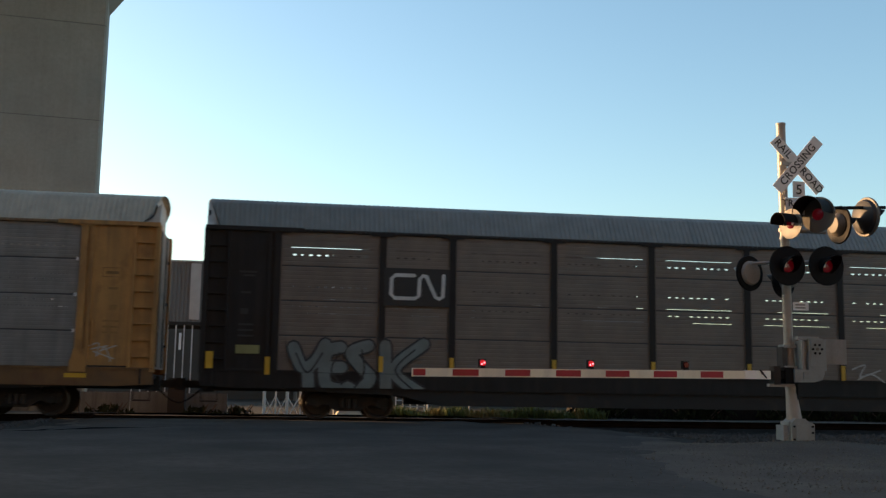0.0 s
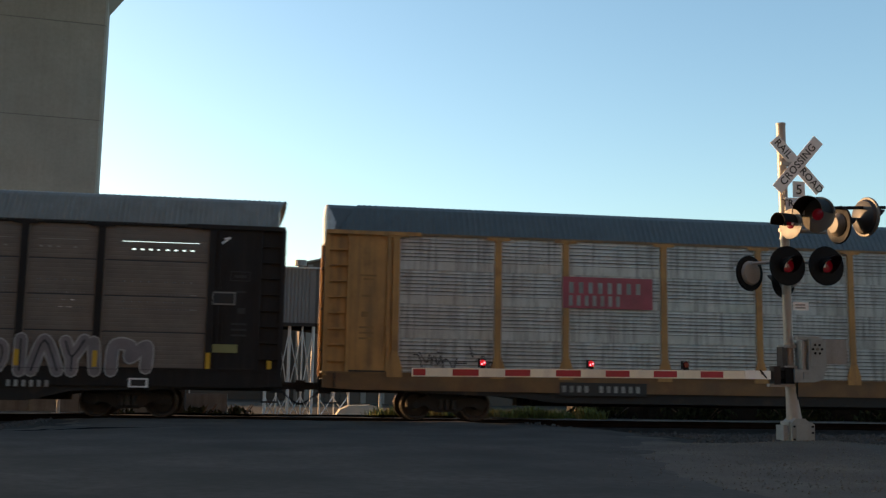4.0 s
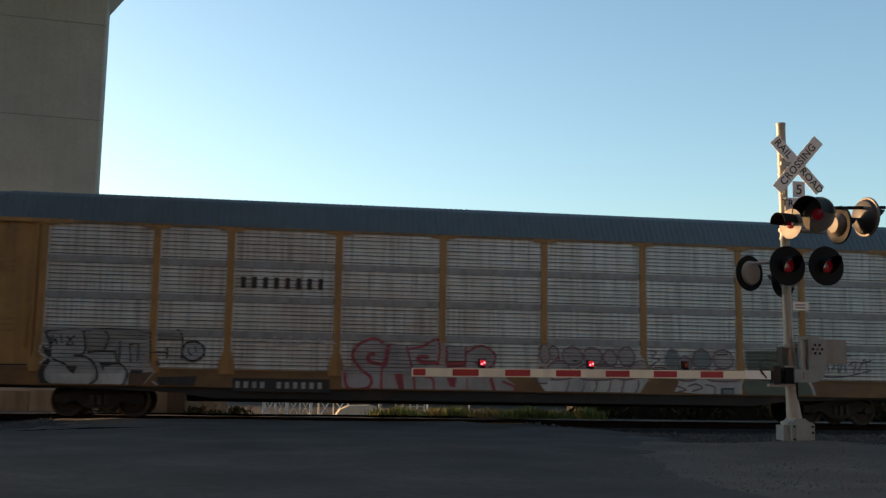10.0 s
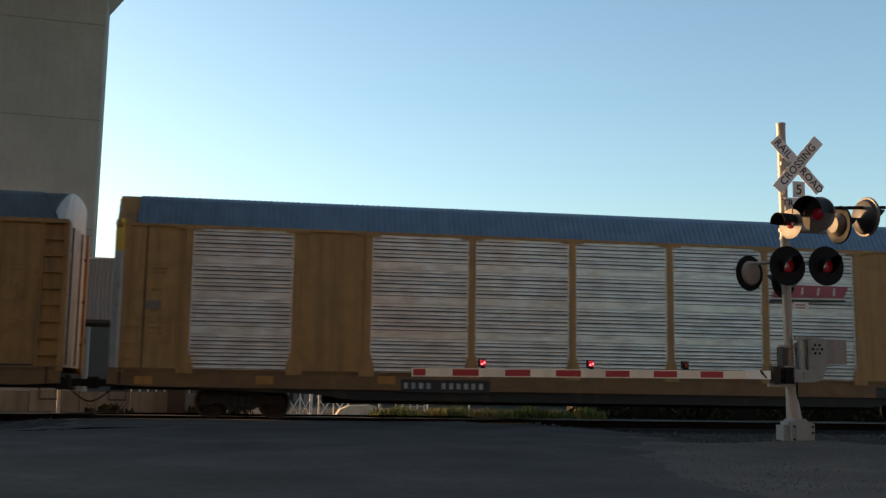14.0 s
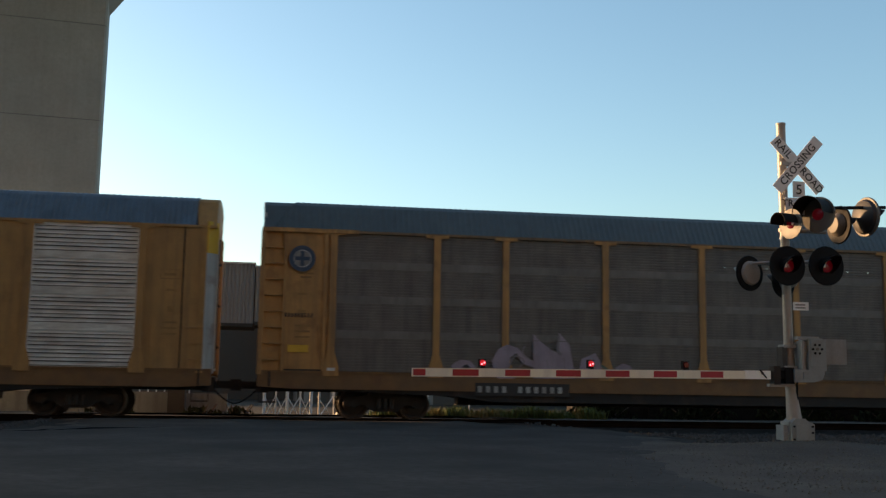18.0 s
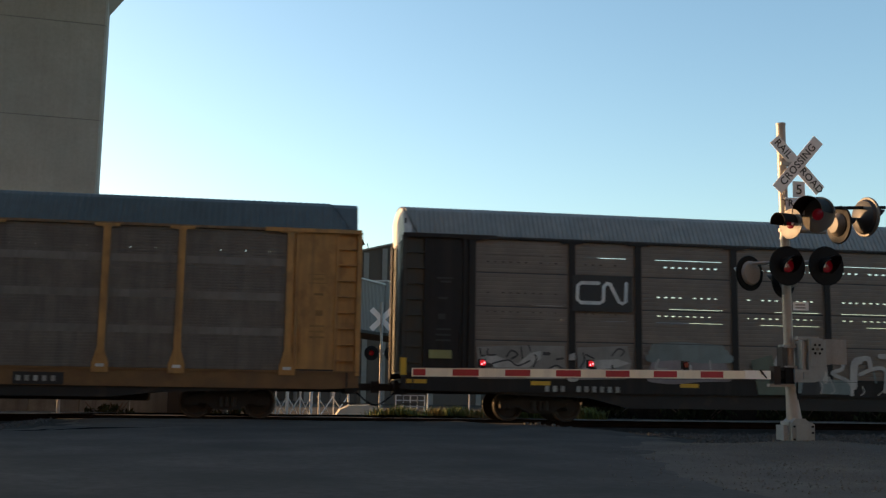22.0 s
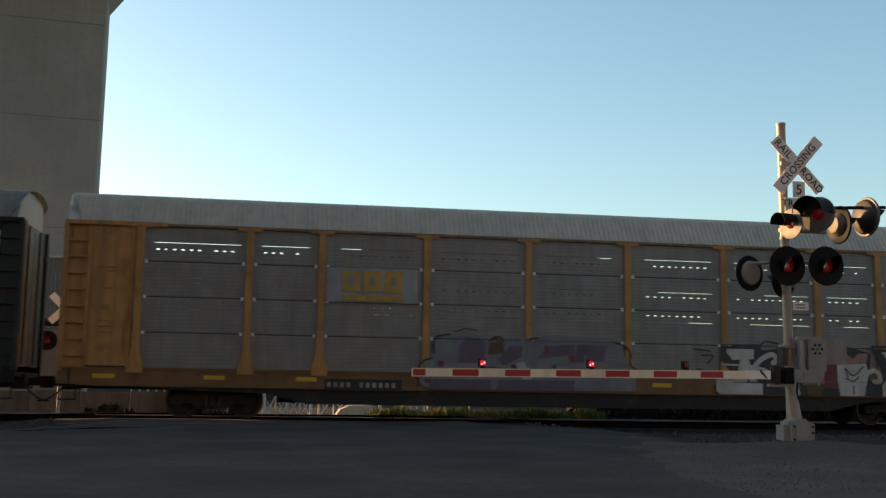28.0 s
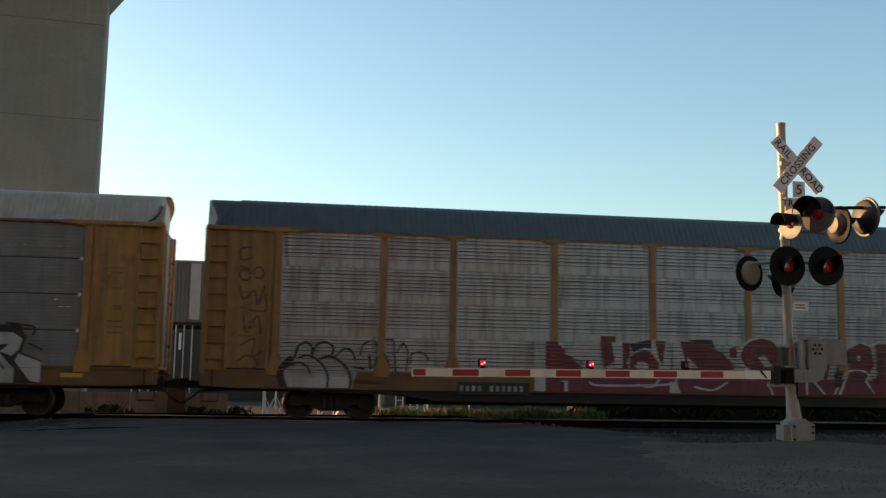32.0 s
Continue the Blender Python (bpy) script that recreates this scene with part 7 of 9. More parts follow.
p.fill(DUSTY_SPRAY, (0.09, 0.51), (0.15, 0.63), (0.24, 0.63), (0.29, 0.50), (0.30, 0.32), (0.28, 0.27), (0.12, 0.26))
p.line(MAUVE_SPRAY, 0.046, (0.09, 0.51), (0.15, 0.63), (0.24, 0.63), (0.29, 0.50), (0.30, 0.32), (0.28, 0.27), (0.12, 0.26), (0.09, 0.51))
p.fill(DUSTY_SPRAY, (0.01, 0.40), (0.04, 0.51), (0.13, 0.27), (0.09, 0.17), (0.02, 0.17), (0.00, 0.26))
p.line(MAUVE_SPRAY, 0.046, (0.01, 0.40), (0.04, 0.51), (0.13, 0.27), (0.09, 0.17), (0.02, 0.17), (0.00, 0.26), (0.01, 0.40))
p.fill(DUSTY_SPRAY, (0.35, 0.50), (0.42, 0.57), (0.57, 0.56), (0.69, 0.54), (0.70, 0.40), (0.68, 0.28), (0.40, 0.27))
p.line(MAUVE_SPRAY, 0.046, (0.35, 0.50), (0.42, 0.57), (0.57, 0.56), (0.69, 0.54), (0.70, 0.40), (0.68, 0.28), (0.40, 0.27), (0.35, 0.50))
p.fill(DUSTY_SPRAY, (0.70, 0.53), (0.81, 0.50), (0.89, 0.31), (0.72, 0.29))
p.line(MAUVE_SPRAY, 0.046, (0.70, 0.53), (0.81, 0.50), (0.89, 0.31), (0.72, 0.29), (0.70, 0.53))
p.fill(DUSTY_SPRAY, (0.82, 0.51), (0.90, 0.67), (0.99, 0.64), (1.00, 0.40), (0.90, 0.31))
p.line(MAUVE_SPRAY, 0.046, (0.82, 0.51), (0.90, 0.67), (0.99, 0.64), (1.00, 0.40), (0.90, 0.31), (0.82, 0.51))
p.fill(PALE_SPRAY, (0.09, 0.22), (0.27, 0.22), (0.26, 0.04), (0.24, -0.03), (0.12, -0.04), (0.09, 0.03))
p.line(MAUVE_SPRAY, 0.041, (0.28, 0.22), (0.27, 0.09), (0.25, -0.03))
p.fill(PALE_SPRAY, (0.29, 0.22), (0.41, 0.22), (0.41, 0.04), (0.38, -0.03), (0.33, -0.03), (0.30, 0.04))
p.line(MAUVE_SPRAY, 0.041, (0.42, 0.23), (0.42, 0.10), (0.39, -0.02))
p.fill(PALE_SPRAY, (0.42, 0.23), (0.52, 0.23), (0.52, 0.05), (0.49, -0.02), (0.46, -0.02), (0.43, 0.04))
p.line(MAUVE_SPRAY, 0.041, (0.53, 0.23), (0.53, 0.10), (0.50, -0.02))
p.fill(PALE_SPRAY, (0.54, 0.23), (0.65, 0.24), (0.64, 0.05), (0.62, -0.02), (0.58, -0.02), (0.54, 0.05))
p.line(MAUVE_SPRAY, 0.041, (0.66, 0.24), (0.65, 0.11), (0.63, -0.02))
p.fill(PALE_SPRAY, (0.67, 0.24), (0.77, 0.25), (0.76, 0.05), (0.74, -0.02), (0.70, -0.02), (0.67, 0.05))
p.line(MAUVE_SPRAY, 0.041, (0.78, 0.25), (0.77, 0.12), (0.75, -0.02))
p.fill(PALE_SPRAY, (0.79, 0.25), (0.90, 0.25), (0.90, 0.06), (0.87, -0.01), (0.82, -0.01), (0.79, 0.05))
p.line(MAUVE_SPRAY, 0.041, (0.91, 0.25), (0.91, 0.12), (0.88, -0.01))
p.line(RED_SPRAY, 0.061, (0.19, 0.73), (0.20, 0.67))
p.line(DARK_SPRAY, 0.061, (0.32, 0.66), (0.35, 0.66))
p.line(MAUVE_SPRAY, 0.051, (0.50, 0.44), (0.49, 0.42), (0.48, 0.40), (0.47, 0.41), (0.46, 0.43), (0.47, 0.47), (0.48, 0.47), (0.49, 0.47), (0.50, 0.44))
p.line(MAUVE_SPRAY, 0.051, (0.86, 0.36), (0.86, 0.33), (0.84, 0.31), (0.83, 0.32), (0.82, 0.36), (0.83, 0.39), (0.84, 0.40), (0.85, 0.39), (0.86, 0.36))
p.line(MAUVE_SPRAY, 0.036, (0.50, 0.44), (0.68, 0.43))
p.line(MAUVE_SPRAY, 0.036, (0.58, 0.57), (0.60, 0.67), (0.64, 0.56), (0.58, 0.57))
p.line(MAUVE_SPRAY, 0.041, (0.01, 0.88), (0.03, 0.96), (0.08, 1.00), (0.16, 0.95))
p.done("pale bubble graffiti letters with dull mauve outlines")
p = Sprayed(cars["d"], 18.35, 20.99, 0.84, 2.10)
p.fill(PALE_SPRAY, (0.31, 0.47), (0.34, 0.79), (0.46, 0.90), (0.57, 0.99), (0.78, 1.00), (0.91, 0.93), (0.95, 0.65), (1.00, 0.38), (0.99, -0.02), (0.76, -0.04), (0.26, 0.04), (0.31, 0.24))
p.fill(TEAL_SPRAY, (0.33, 0.71), (0.32, 0.56), (0.29, 0.46), (0.25, 0.42), (0.22, 0.46), (0.19, 0.56), (0.17, 0.70), (0.18, 0.84), (0.20, 0.94), (0.24, 0.98), (0.28, 0.94), (0.31, 0.85))
p.line(LILAC_GREY, 0.046, (0.33, 0.71), (0.32, 0.56), (0.29, 0.46), (0.25, 0.42), (0.22, 0.46), (0.19, 0.56), (0.17, 0.70), (0.18, 0.84), (0.20, 0.94), (0.24, 0.98), (0.28, 0.94), (0.31, 0.85), (0.33, 0.71))
p.fill(DUSTY_SPRAY, (0.46, 0.65), (0.45, 0.57), (0.43, 0.51), (0.39, 0.48), (0.35, 0.51), (0.32, 0.56), (0.31, 0.64), (0.31, 0.73), (0.34, 0.79), (0.38, 0.82), (0.42, 0.79), (0.45, 0.74))
p.line(MAUVE_SPRAY, 0.046, (0.46, 0.65), (0.45, 0.57), (0.43, 0.51), (0.39, 0.48), (0.35, 0.51), (0.32, 0.56), (0.31, 0.64), (0.31, 0.73), (0.34, 0.79), (0.38, 0.82), (0.42, 0.79), (0.45, 0.74), (0.46, 0.65))
p.fill(TEAL_SPRAY, (0.68, 0.77), (0.67, 0.66), (0.63, 0.58), (0.58, 0.55), (0.53, 0.58), (0.48, 0.65), (0.47, 0.76), (0.48, 0.87), (0.52, 0.94), (0.57, 0.98), (0.62, 0.95), (0.66, 0.87))
p.line(MAUVE_SPRAY, 0.046, (0.68, 0.77), (0.67, 0.66), (0.63, 0.58), (0.58, 0.55), (0.53, 0.58), (0.48, 0.65), (0.47, 0.76), (0.48, 0.87), (0.52, 0.94), (0.57, 0.98), (0.62, 0.95), (0.66, 0.87), (0.68, 0.77))
p.fill(DUSTY_SPRAY, (0.93, 0.77), (0.92, 0.67), (0.88, 0.59), (0.82, 0.56), (0.76, 0.58), (0.72, 0.66), (0.70, 0.76), (0.71, 0.87), (0.75, 0.95), (0.81, 0.98), (0.87, 0.95), (0.91, 0.88))
p.line(MAUVE_SPRAY, 0.046, (0.93, 0.77), (0.92, 0.67), (0.88, 0.59), (0.82, 0.56), (0.76, 0.58), (0.72, 0.66), (0.70, 0.76), (0.71, 0.87), (0.75, 0.95), (0.81, 0.98), (0.87, 0.95), (0.91, 0.88), (0.93, 0.77))
p.fill(DUSTY_SPRAY, (0.33, 0.45), (0.40, 0.52), (0.49, 0.48), (0.49, 0.30), (0.33, 0.29))
p.line(MAUVE_SPRAY, 0.046, (0.33, 0.45), (0.40, 0.52), (0.49, 0.48), (0.49, 0.30), (0.33, 0.29), (0.33, 0.45))
p.fill(DUSTY_SPRAY, (0.66, 0.44), (0.75, 0.55), (0.90, 0.48), (0.98, 0.30), (0.66, 0.29))
p.line(MAUVE_SPRAY, 0.046, (0.66, 0.44), (0.75, 0.55), (0.90, 0.48), (0.98, 0.30), (0.66, 0.29), (0.66, 0.44))
p.fill(DARK_SPRAY, (0.78, 0.13), (0.93, 0.14), (0.93, -0.02), (0.78, -0.03))
p.fill(TEAL_SPRAY, (0.80, 0.10), (0.92, 0.10), (0.92, 0.00), (0.81, 0.00))
p.line(MAUVE_SPRAY, 0.046, (0.27, 0.17), (0.39, 0.08), (0.31, 0.04))
p.line(MAUVE_SPRAY, 0.046, (0.42, 0.16), (0.50, 0.21), (0.57, 0.13), (0.46, 0.05))
p.line(MAUVE_SPRAY, 0.046, (0.61, 0.20), (0.71, 0.15), (0.71, -0.01))
p.line(DARK_SPRAY, 0.041, (0.74, 0.87), (0.86, 0.88))
p.line(DARK_SPRAY, 0.061, (0.78, 0.51), (0.93, 0.52))
p.line(DARK_SPRAY, 0.051, (0.61, 0.54), (0.65, 0.52), (0.64, 0.46))
p.line(MAUVE_SPRAY, 0.046, (0.00, 0.93), (0.06, 0.90), (0.02, 0.77), (0.10, 0.74), (0.00, 0.57), (0.09, 0.50))
p.line(MAUVE_SPRAY, 0.046, (0.04, 0.56), (0.17, 0.54), (0.16, 0.35), (0.05, 0.37))
p.line(MAUVE_SPRAY, 0.041, (0.49, 0.56), (0.57, 0.52), (0.66, 0.56))
p.done("smoky bubble graffiti letters over bare sill")
p = Sprayed(cars["d"], 21.01, 23.22, 0.84, 2.14)
p.line(PALE_SPRAY, 0.076, (0.05, 0.96), (0.49, 1.00), (0.92, 0.98), (0.88, 0.55), (1.00, 0.09), (0.92, -0.11), (0.11, -0.13), (0.00, 0.18), (0.08, 0.52), (0.05, 0.96))
p.fill(GREEN_SPRAY, (0.07, 0.94), (0.90, 0.96), (0.86, 0.55), (0.98, 0.09), (0.91, -0.08), (0.12, -0.11), (0.02, 0.18), (0.10, 0.52))
p.line(DARK_SPRAY, 0.046, (0.51, 0.75), (0.29, 0.74), (0.30, 0.53), (0.47, 0.54), (0.30, 0.53), (0.30, 0.32), (0.51, 0.33))
p.line(DARK_SPRAY, 0.046, (0.84, 0.76), (0.65, 0.75), (0.65, 0.55), (0.83, 0.55), (0.83, 0.34), (0.64, 0.33))
p.done("dark green sprayed block with a pale edge")
p = Sprayed(cars["f"], 5.20, 9.50, 1.16, 2.46)
p.fill(LILAC_SPRAY, (0.00, 0.06), (0.00, 0.25), (0.03, 0.34), (0.06, 0.38), (0.12, 0.36), (0.15, 0.25), (0.16, 0.05))
p.fill(DARK_SPRAY, (0.07, 0.11), (0.07, 0.25), (0.10, 0.29), (0.12, 0.22), (0.12, 0.08))
p.fill(LILAC_SPRAY, (0.27, 0.08), (0.26, 0.37), (0.30, 0.62), (0.36, 0.72), (0.43, 0.65), (0.48, 0.46), (0.54, 0.36), (0.53, 0.25), (0.46, 0.32), (0.42, 0.55), (0.38, 0.45), (0.37, 0.22), (0.41, 0.01), (0.30, 0.00))
p.line(LILAC_GREY, 0.041, (0.37, 0.24), (0.41, 0.48), (0.47, 0.38), (0.44, 0.25))
p.line(LILAC_GREY, 0.041, (0.47, 0.68), (0.46, 0.54), (0.50, 0.42))
p.fill(LILAC_SPRAY, (0.53, 0.96), (0.58, 0.79), (0.64, 0.65), (0.65, 0.02), (0.53, 0.02))
p.fill(LILAC_SPRAY, (0.64, 0.63), (0.71, 0.54), (0.70, 0.02), (0.64, 0.02))
p.fill(LILAC_SPRAY, (0.70, 1.00), (0.77, 0.74), (0.78, 0.54), (0.81, 0.03), (0.70, 0.02), (0.69, 0.62))
p.line(LILAC_GREY, 0.036, (0.53, 0.94), (0.53, 0.48))
p.line(LILAC_GREY, 0.071, (0.70, 0.91), (0.69, 0.62), (0.71, 0.54))
p.line(LILAC_GREY, 0.025, (0.62, 0.42), (0.63, 0.06))
p.line(LILAC_GREY, 0.025, (0.73, 0.46), (0.74, 0.07))
p.fill(LILAC_SPRAY, (0.82, 0.03), (0.85, 0.45), (0.94, 0.58), (0.97, 0.42), (1.00, 0.05))
p.line(LILAC_GREY, 0.051, (0.88, 0.12), (0.90, 0.39), (0.94, 0.28))
p.done("pale lilac graffiti letters with tall spikes")
p = Sprayed(cars["g"], 2.07, 6.48, 1.15, 2.13)
p.fill(GREY_SPRAY, (0.00, 0.88), (0.28, 0.95), (0.56, 0.96), (0.57, 0.03), (0.01, 0.00))
p.fill(GREY_SPRAY, (0.64, 0.92), (0.97, 1.00), (1.00, 0.50), (0.96, 0.06), (0.65, 0.02))
p.fill(PALE_SPRAY, (0.02, 0.61), (0.11, 0.67), (0.26, 0.43), (0.34, 0.74), (0.41, 0.81), (0.41, 0.60), (0.33, 0.33), (0.12, 0.32))
p.fill(PALE_SPRAY, (0.32, 0.12), (0.41, 0.20), (0.50, 0.37), (0.57, 0.17), (0.57, 0.05), (0.32, 0.03))
p.fill(PALE_SPRAY, (0.67, 0.29), (0.75, 0.58), (0.91, 0.62), (0.99, 0.51), (0.91, 0.39), (0.75, 0.29))
p.fill(PALE_SPRAY, (0.59, 0.72), (0.63, 0.78), (0.63, 0.57), (0.59, 0.56))
p.line(PALE_SPRAY, 0.095, (0.60, 0.22), (0.63, 0.21), (0.64, 0.03), (0.59, 0.03), (0.60, 0.22))
p.line(DARK_SPRAY, 0.047, (0.02, 0.83), (0.03, 0.64), (0.05, 0.65))
p.line(DARK_SPRAY, 0.047, (0.07, 0.83), (0.07, 0.67), (0.12, 0.67))
p.line(DARK_SPRAY, 0.042, (0.10, 0.43), (0.20, 0.53), (0.26, 0.38), (0.34, 0.53))
p.line(DARK_SPRAY, 0.053, (0.19, 0.63), (0.22, 0.80), (0.26, 0.69), (0.22, 0.57))
p.line(DARK_SPRAY, 0.068, (0.03, 0.24), (0.14, 0.20), (0.24, 0.24))
p.line(DARK_SPRAY, 0.116, (0.02, 0.38), (0.09, 0.37))
p.line(DARK_SPRAY, 0.047, (0.36, 0.36), (0.38, 0.59), (0.37, 0.69))
p.line(DARK_SPRAY, 0.095, (0.43, 0.73), (0.46, 0.73))
p.line(DARK_SPRAY, 0.047, (0.31, 0.26), (0.42, 0.22), (0.51, 0.41), (0.57, 0.19))
p.line(DARK_SPRAY, 0.058, (0.51, 0.58), (0.55, 0.61))
p.line(DARK_SPRAY, 0.042, (0.66, 0.35), (0.69, 0.57), (0.68, 0.78))
p.line(DARK_SPRAY, 0.047, (0.70, 0.73), (0.75, 0.63))
p.line(DARK_SPRAY, 0.068, (0.68, 0.15), (0.76, 0.37), (0.75, 0.23), (0.86, 0.30))
p.line(DARK_SPRAY, 0.047, (0.87, 0.72), (0.91, 0.91), (0.95, 0.85), (0.93, 0.72))
p.line(DARK_SPRAY, 0.058, (0.87, 0.43), (0.88, 0.22))
p.line(DARK_SPRAY, 0.053, (0.90, 0.31), (0.92, 0.17), (0.95, 0.29))
p.line(DARK_SPRAY, 0.037, (0.28, 0.90), (0.29, 0.58))
p.line(DARK_SPRAY, 0.037, (0.33, 0.96), (0.34, 0.80))
p.done("tangled pale graffiti with dark line work")
p = Sprayed(cars["g"], 6.90, 9.51, 1.12, 2.35)
for k in range(4):
    p.line(LILAC_GREY, 0.26, (0.05 + 0.02 * k, 0.12 + 0.12 * k), (0.3, 0.08 + 0.13 * k), (0.6, 0.14 + 0.11 * k), (0.93 - 0.03 * k, 0.16 + 0.11 * k))
for k in range(3):
    p.line(TEAL_SPRAY, 0.24, (0.04 + 0.03 * k, 0.56 + 0.12 * k), (0.35, 0.62 + 0.11 * k), (0.62, 0.56 + 0.13 * k), (0.95 - 0.05 * k, 0.58 + 0.11 * k))
p.line(PALE_SPRAY, 0.07, (0.14, 0.52), (0.11, 0.33), (0.23, 0.30))
p.line(PALE_SPRAY, 0.06, (0.50, 0.40), (0.51, 0.12))
p.line(PALE_SPRAY, 0.05, (0.72, 0.52), (0.73, 0.30))
p.done("washed teal and dusty red sprayed area")
p = Sprayed(cars["g"], 10.01, 15.40, 0.84, 2.02)
p.fill(GREEN_SPRAY, (0.00, 0.81), (0.12, 0.96), (0.16, 0.42), (0.22, -0.02), (0.04, -0.01))
p.fill(TEAL_SPRAY, (0.22, 0.47), (0.28, 0.66), (0.40, 0.40), (0.57, 0.37), (0.57, 0.03), (0.22, 0.05))
p.fill(DARK_SPRAY, (0.29, 0.32), (0.38, 0.45), (0.40, 0.02), (0.28, 0.01))
p.line(PALE_SPRAY, 0.142, (0.14, 0.74), (0.16, 0.92))
p.line(PALE_SPRAY, 0.131, (0.16, 0.75), (0.27, 0.75), (0.37, 0.76), (0.37, 0.97))
p.line(PALE_SPRAY, 0.218, (0.26, 0.97), (0.25, 0.48))
p.line(TEAL_SPRAY, 0.218, (0.25, 0.48), (0.26, 0.21))
p.line(PALE_SPRAY, 0.185, (0.41, 0.86), (0.42, 0.36))
p.line(PALE_SPRAY, 0.109, (0.44, 0.79), (0.51, 0.91), (0.52, 0.66), (0.46, 0.54), (0.56, 0.32), (0.57, 0.01))
p.line(PALE_SPRAY, 0.229, (0.58, 0.24), (0.59, 0.76), (0.62, 0.87))
p.line(PALE_SPRAY, 0.142, (0.60, 0.87), (0.67, 0.92), (0.68, 0.68))
p.line(PALE_SPRAY, 0.109, (0.62, 0.53), (0.71, 0.68), (0.77, 0.62), (0.76, 0.12))
p.line(PALE_SPRAY, 0.142, (0.74, 0.98), (0.79, 0.96), (0.84, 0.77), (0.93, 0.81), (0.93, 1.00))
p.line(PALE_SPRAY, 0.109, (0.82, 0.67), (0.84, 0.44), (0.89, 0.31))
p.line(PALE_SPRAY, 0.196, (0.98, 0.96), (0.98, 0.59), (1.00, 0.27))
p.line(PALE_SPRAY, 0.033, (0.16, 0.52), (0.21, 0.34), (0.21, 0.08))
p.line(PALE_SPRAY, 0.033, (0.27, 0.35), (0.34, 0.48), (0.40, 0.27), (0.39, 0.04))
p.line(PALE_SPRAY, 0.033, (0.44, 0.45), (0.47, 0.14), (0.45, 0.05))
p.line(PALE_SPRAY, 0.033, (0.63, 0.24), (0.64, 0.10), (0.62, 0.02))
p.line(PALE_SPRAY, 0.033, (0.72, 0.03), (0.77, 0.19))
p.line(TEAL_SPRAY, 0.065, (0.70, 0.57), (0.71, 0.34))
p.done("pale angular graffiti strokes over dark green")
p = Sprayed(cars["g"], 19.19, 22.48, 1.47, 2.11)
p.line(GREY_SPRAY, 0.076, (0.04, 0.78), (0.26, 0.92), (0.31, 0.20), (0.12, 0.06), (0.04, 0.78))
p.line(GREY_SPRAY, 0.092, (0.30, 0.87), (0.54, 1.00), (0.54, 0.23), (0.35, 0.09))
p.line(GREY_SPRAY, 0.076, (0.00, 0.17), (0.16, 0.44), (0.54, 0.23), (0.74, 0.86), (0.64, 0.00))
p.line(GREY_SPRAY, 0.061, (0.78, 0.98), (0.93, 0.95), (1.00, 0.52))
p.done("faint white looped graffiti")
p = Sprayed(cars["h"], 9.36, 15.51, 0.84, 2.50)
p.fill(BLUE_GREY_SPRAY, (0.07, 0.73), (0.13, 0.90), (0.21, 0.94), (0.29, 0.89), (0.32, 0.81), (0.39, 0.86), (0.49, 0.87), (0.62, 0.93), (0.78, 0.90), (0.93, 0.78), (0.96, 0.45), (1.00, 0.36), (0.99, 0.02), (0.04, 0.01), (0.01, 0.11), (0.01, 0.34), (0.05, 0.49))
p.fill(TEAL_SPRAY, (0.07, 0.77), (0.17, 0.86), (0.18, 0.72), (0.14, 0.62), (0.07, 0.61))
p.fill(TEAL_SPRAY, (0.02, 0.42), (0.07, 0.49), (0.07, 0.23), (0.03, 0.14), (0.01, 0.23))
p.fill(TEAL_SPRAY, (0.21, 0.94), (0.29, 0.89), (0.31, 0.78), (0.20, 0.88))
p.fill(TEAL_SPRAY, (0.60, 0.93), (0.67, 0.92), (0.67, 0.82), (0.60, 0.82))
p.fill(TEAL_SPRAY, (0.60, 0.61), (0.68, 0.60), (0.67, 0.44), (0.61, 0.48))
p.fill(TEAL_SPRAY, (0.81, 0.90), (0.90, 0.88), (0.90, 0.81), (0.81, 0.81))
p.fill(PURPLE_SPRAY, (0.18, 0.74), (0.21, 0.87), (0.27, 0.84), (0.30, 0.78), (0.30, 0.54), (0.28, 0.44), (0.18, 0.44))
p.fill(BROWN_SPRAY, (0.32, 0.78), (0.38, 0.81), (0.39, 0.61), (0.31, 0.58))
p.fill(PURPLE_SPRAY, (0.41, 0.73), (0.47, 0.75), (0.47, 0.56), (0.38, 0.40), (0.36, 0.51))
p.fill(PURPLE_SPRAY, (0.53, 0.53), (0.60, 0.75), (0.71, 0.78), (0.71, 0.61), (0.62, 0.57))
p.fill(PURPLE_SPRAY, (0.72, 0.78), (0.86, 0.77), (0.85, 0.51), (0.77, 0.48), (0.71, 0.50))
p.fill(MAROON_SPRAY, (0.09, 0.47), (0.12, 0.46), (0.11, 0.37), (0.09, 0.38))
p.fill(MAROON_SPRAY, (0.57, 0.75), (0.60, 0.73), (0.59, 0.60), (0.57, 0.61))
p.fill(MAROON_SPRAY, (0.68, 0.60), (0.71, 0.59), (0.71, 0.47), (0.69, 0.48))
p.fill(MAROON_SPRAY, (0.03, 0.18), (0.06, 0.17), (0.06, 0.10), (0.03, 0.11))
p.fill(LILAC_GREY, (0.12, 0.43), (0.32, 0.43), (0.35, 0.33), (0.34, 0.22), (0.09, 0.20))
p.fill(DARK_SPRAY, (0.08, 0.34), (0.29, 0.36), (0.29, 0.22), (0.08, 0.20))
p.fill(PALE_SPRAY, (0.09, 0.31), (0.26, 0.33), (0.27, 0.25), (0.09, 0.23))
p.fill(LILAC_GREY, (0.36, 0.42), (0.41, 0.41), (0.42, 0.22), (0.35, 0.22))
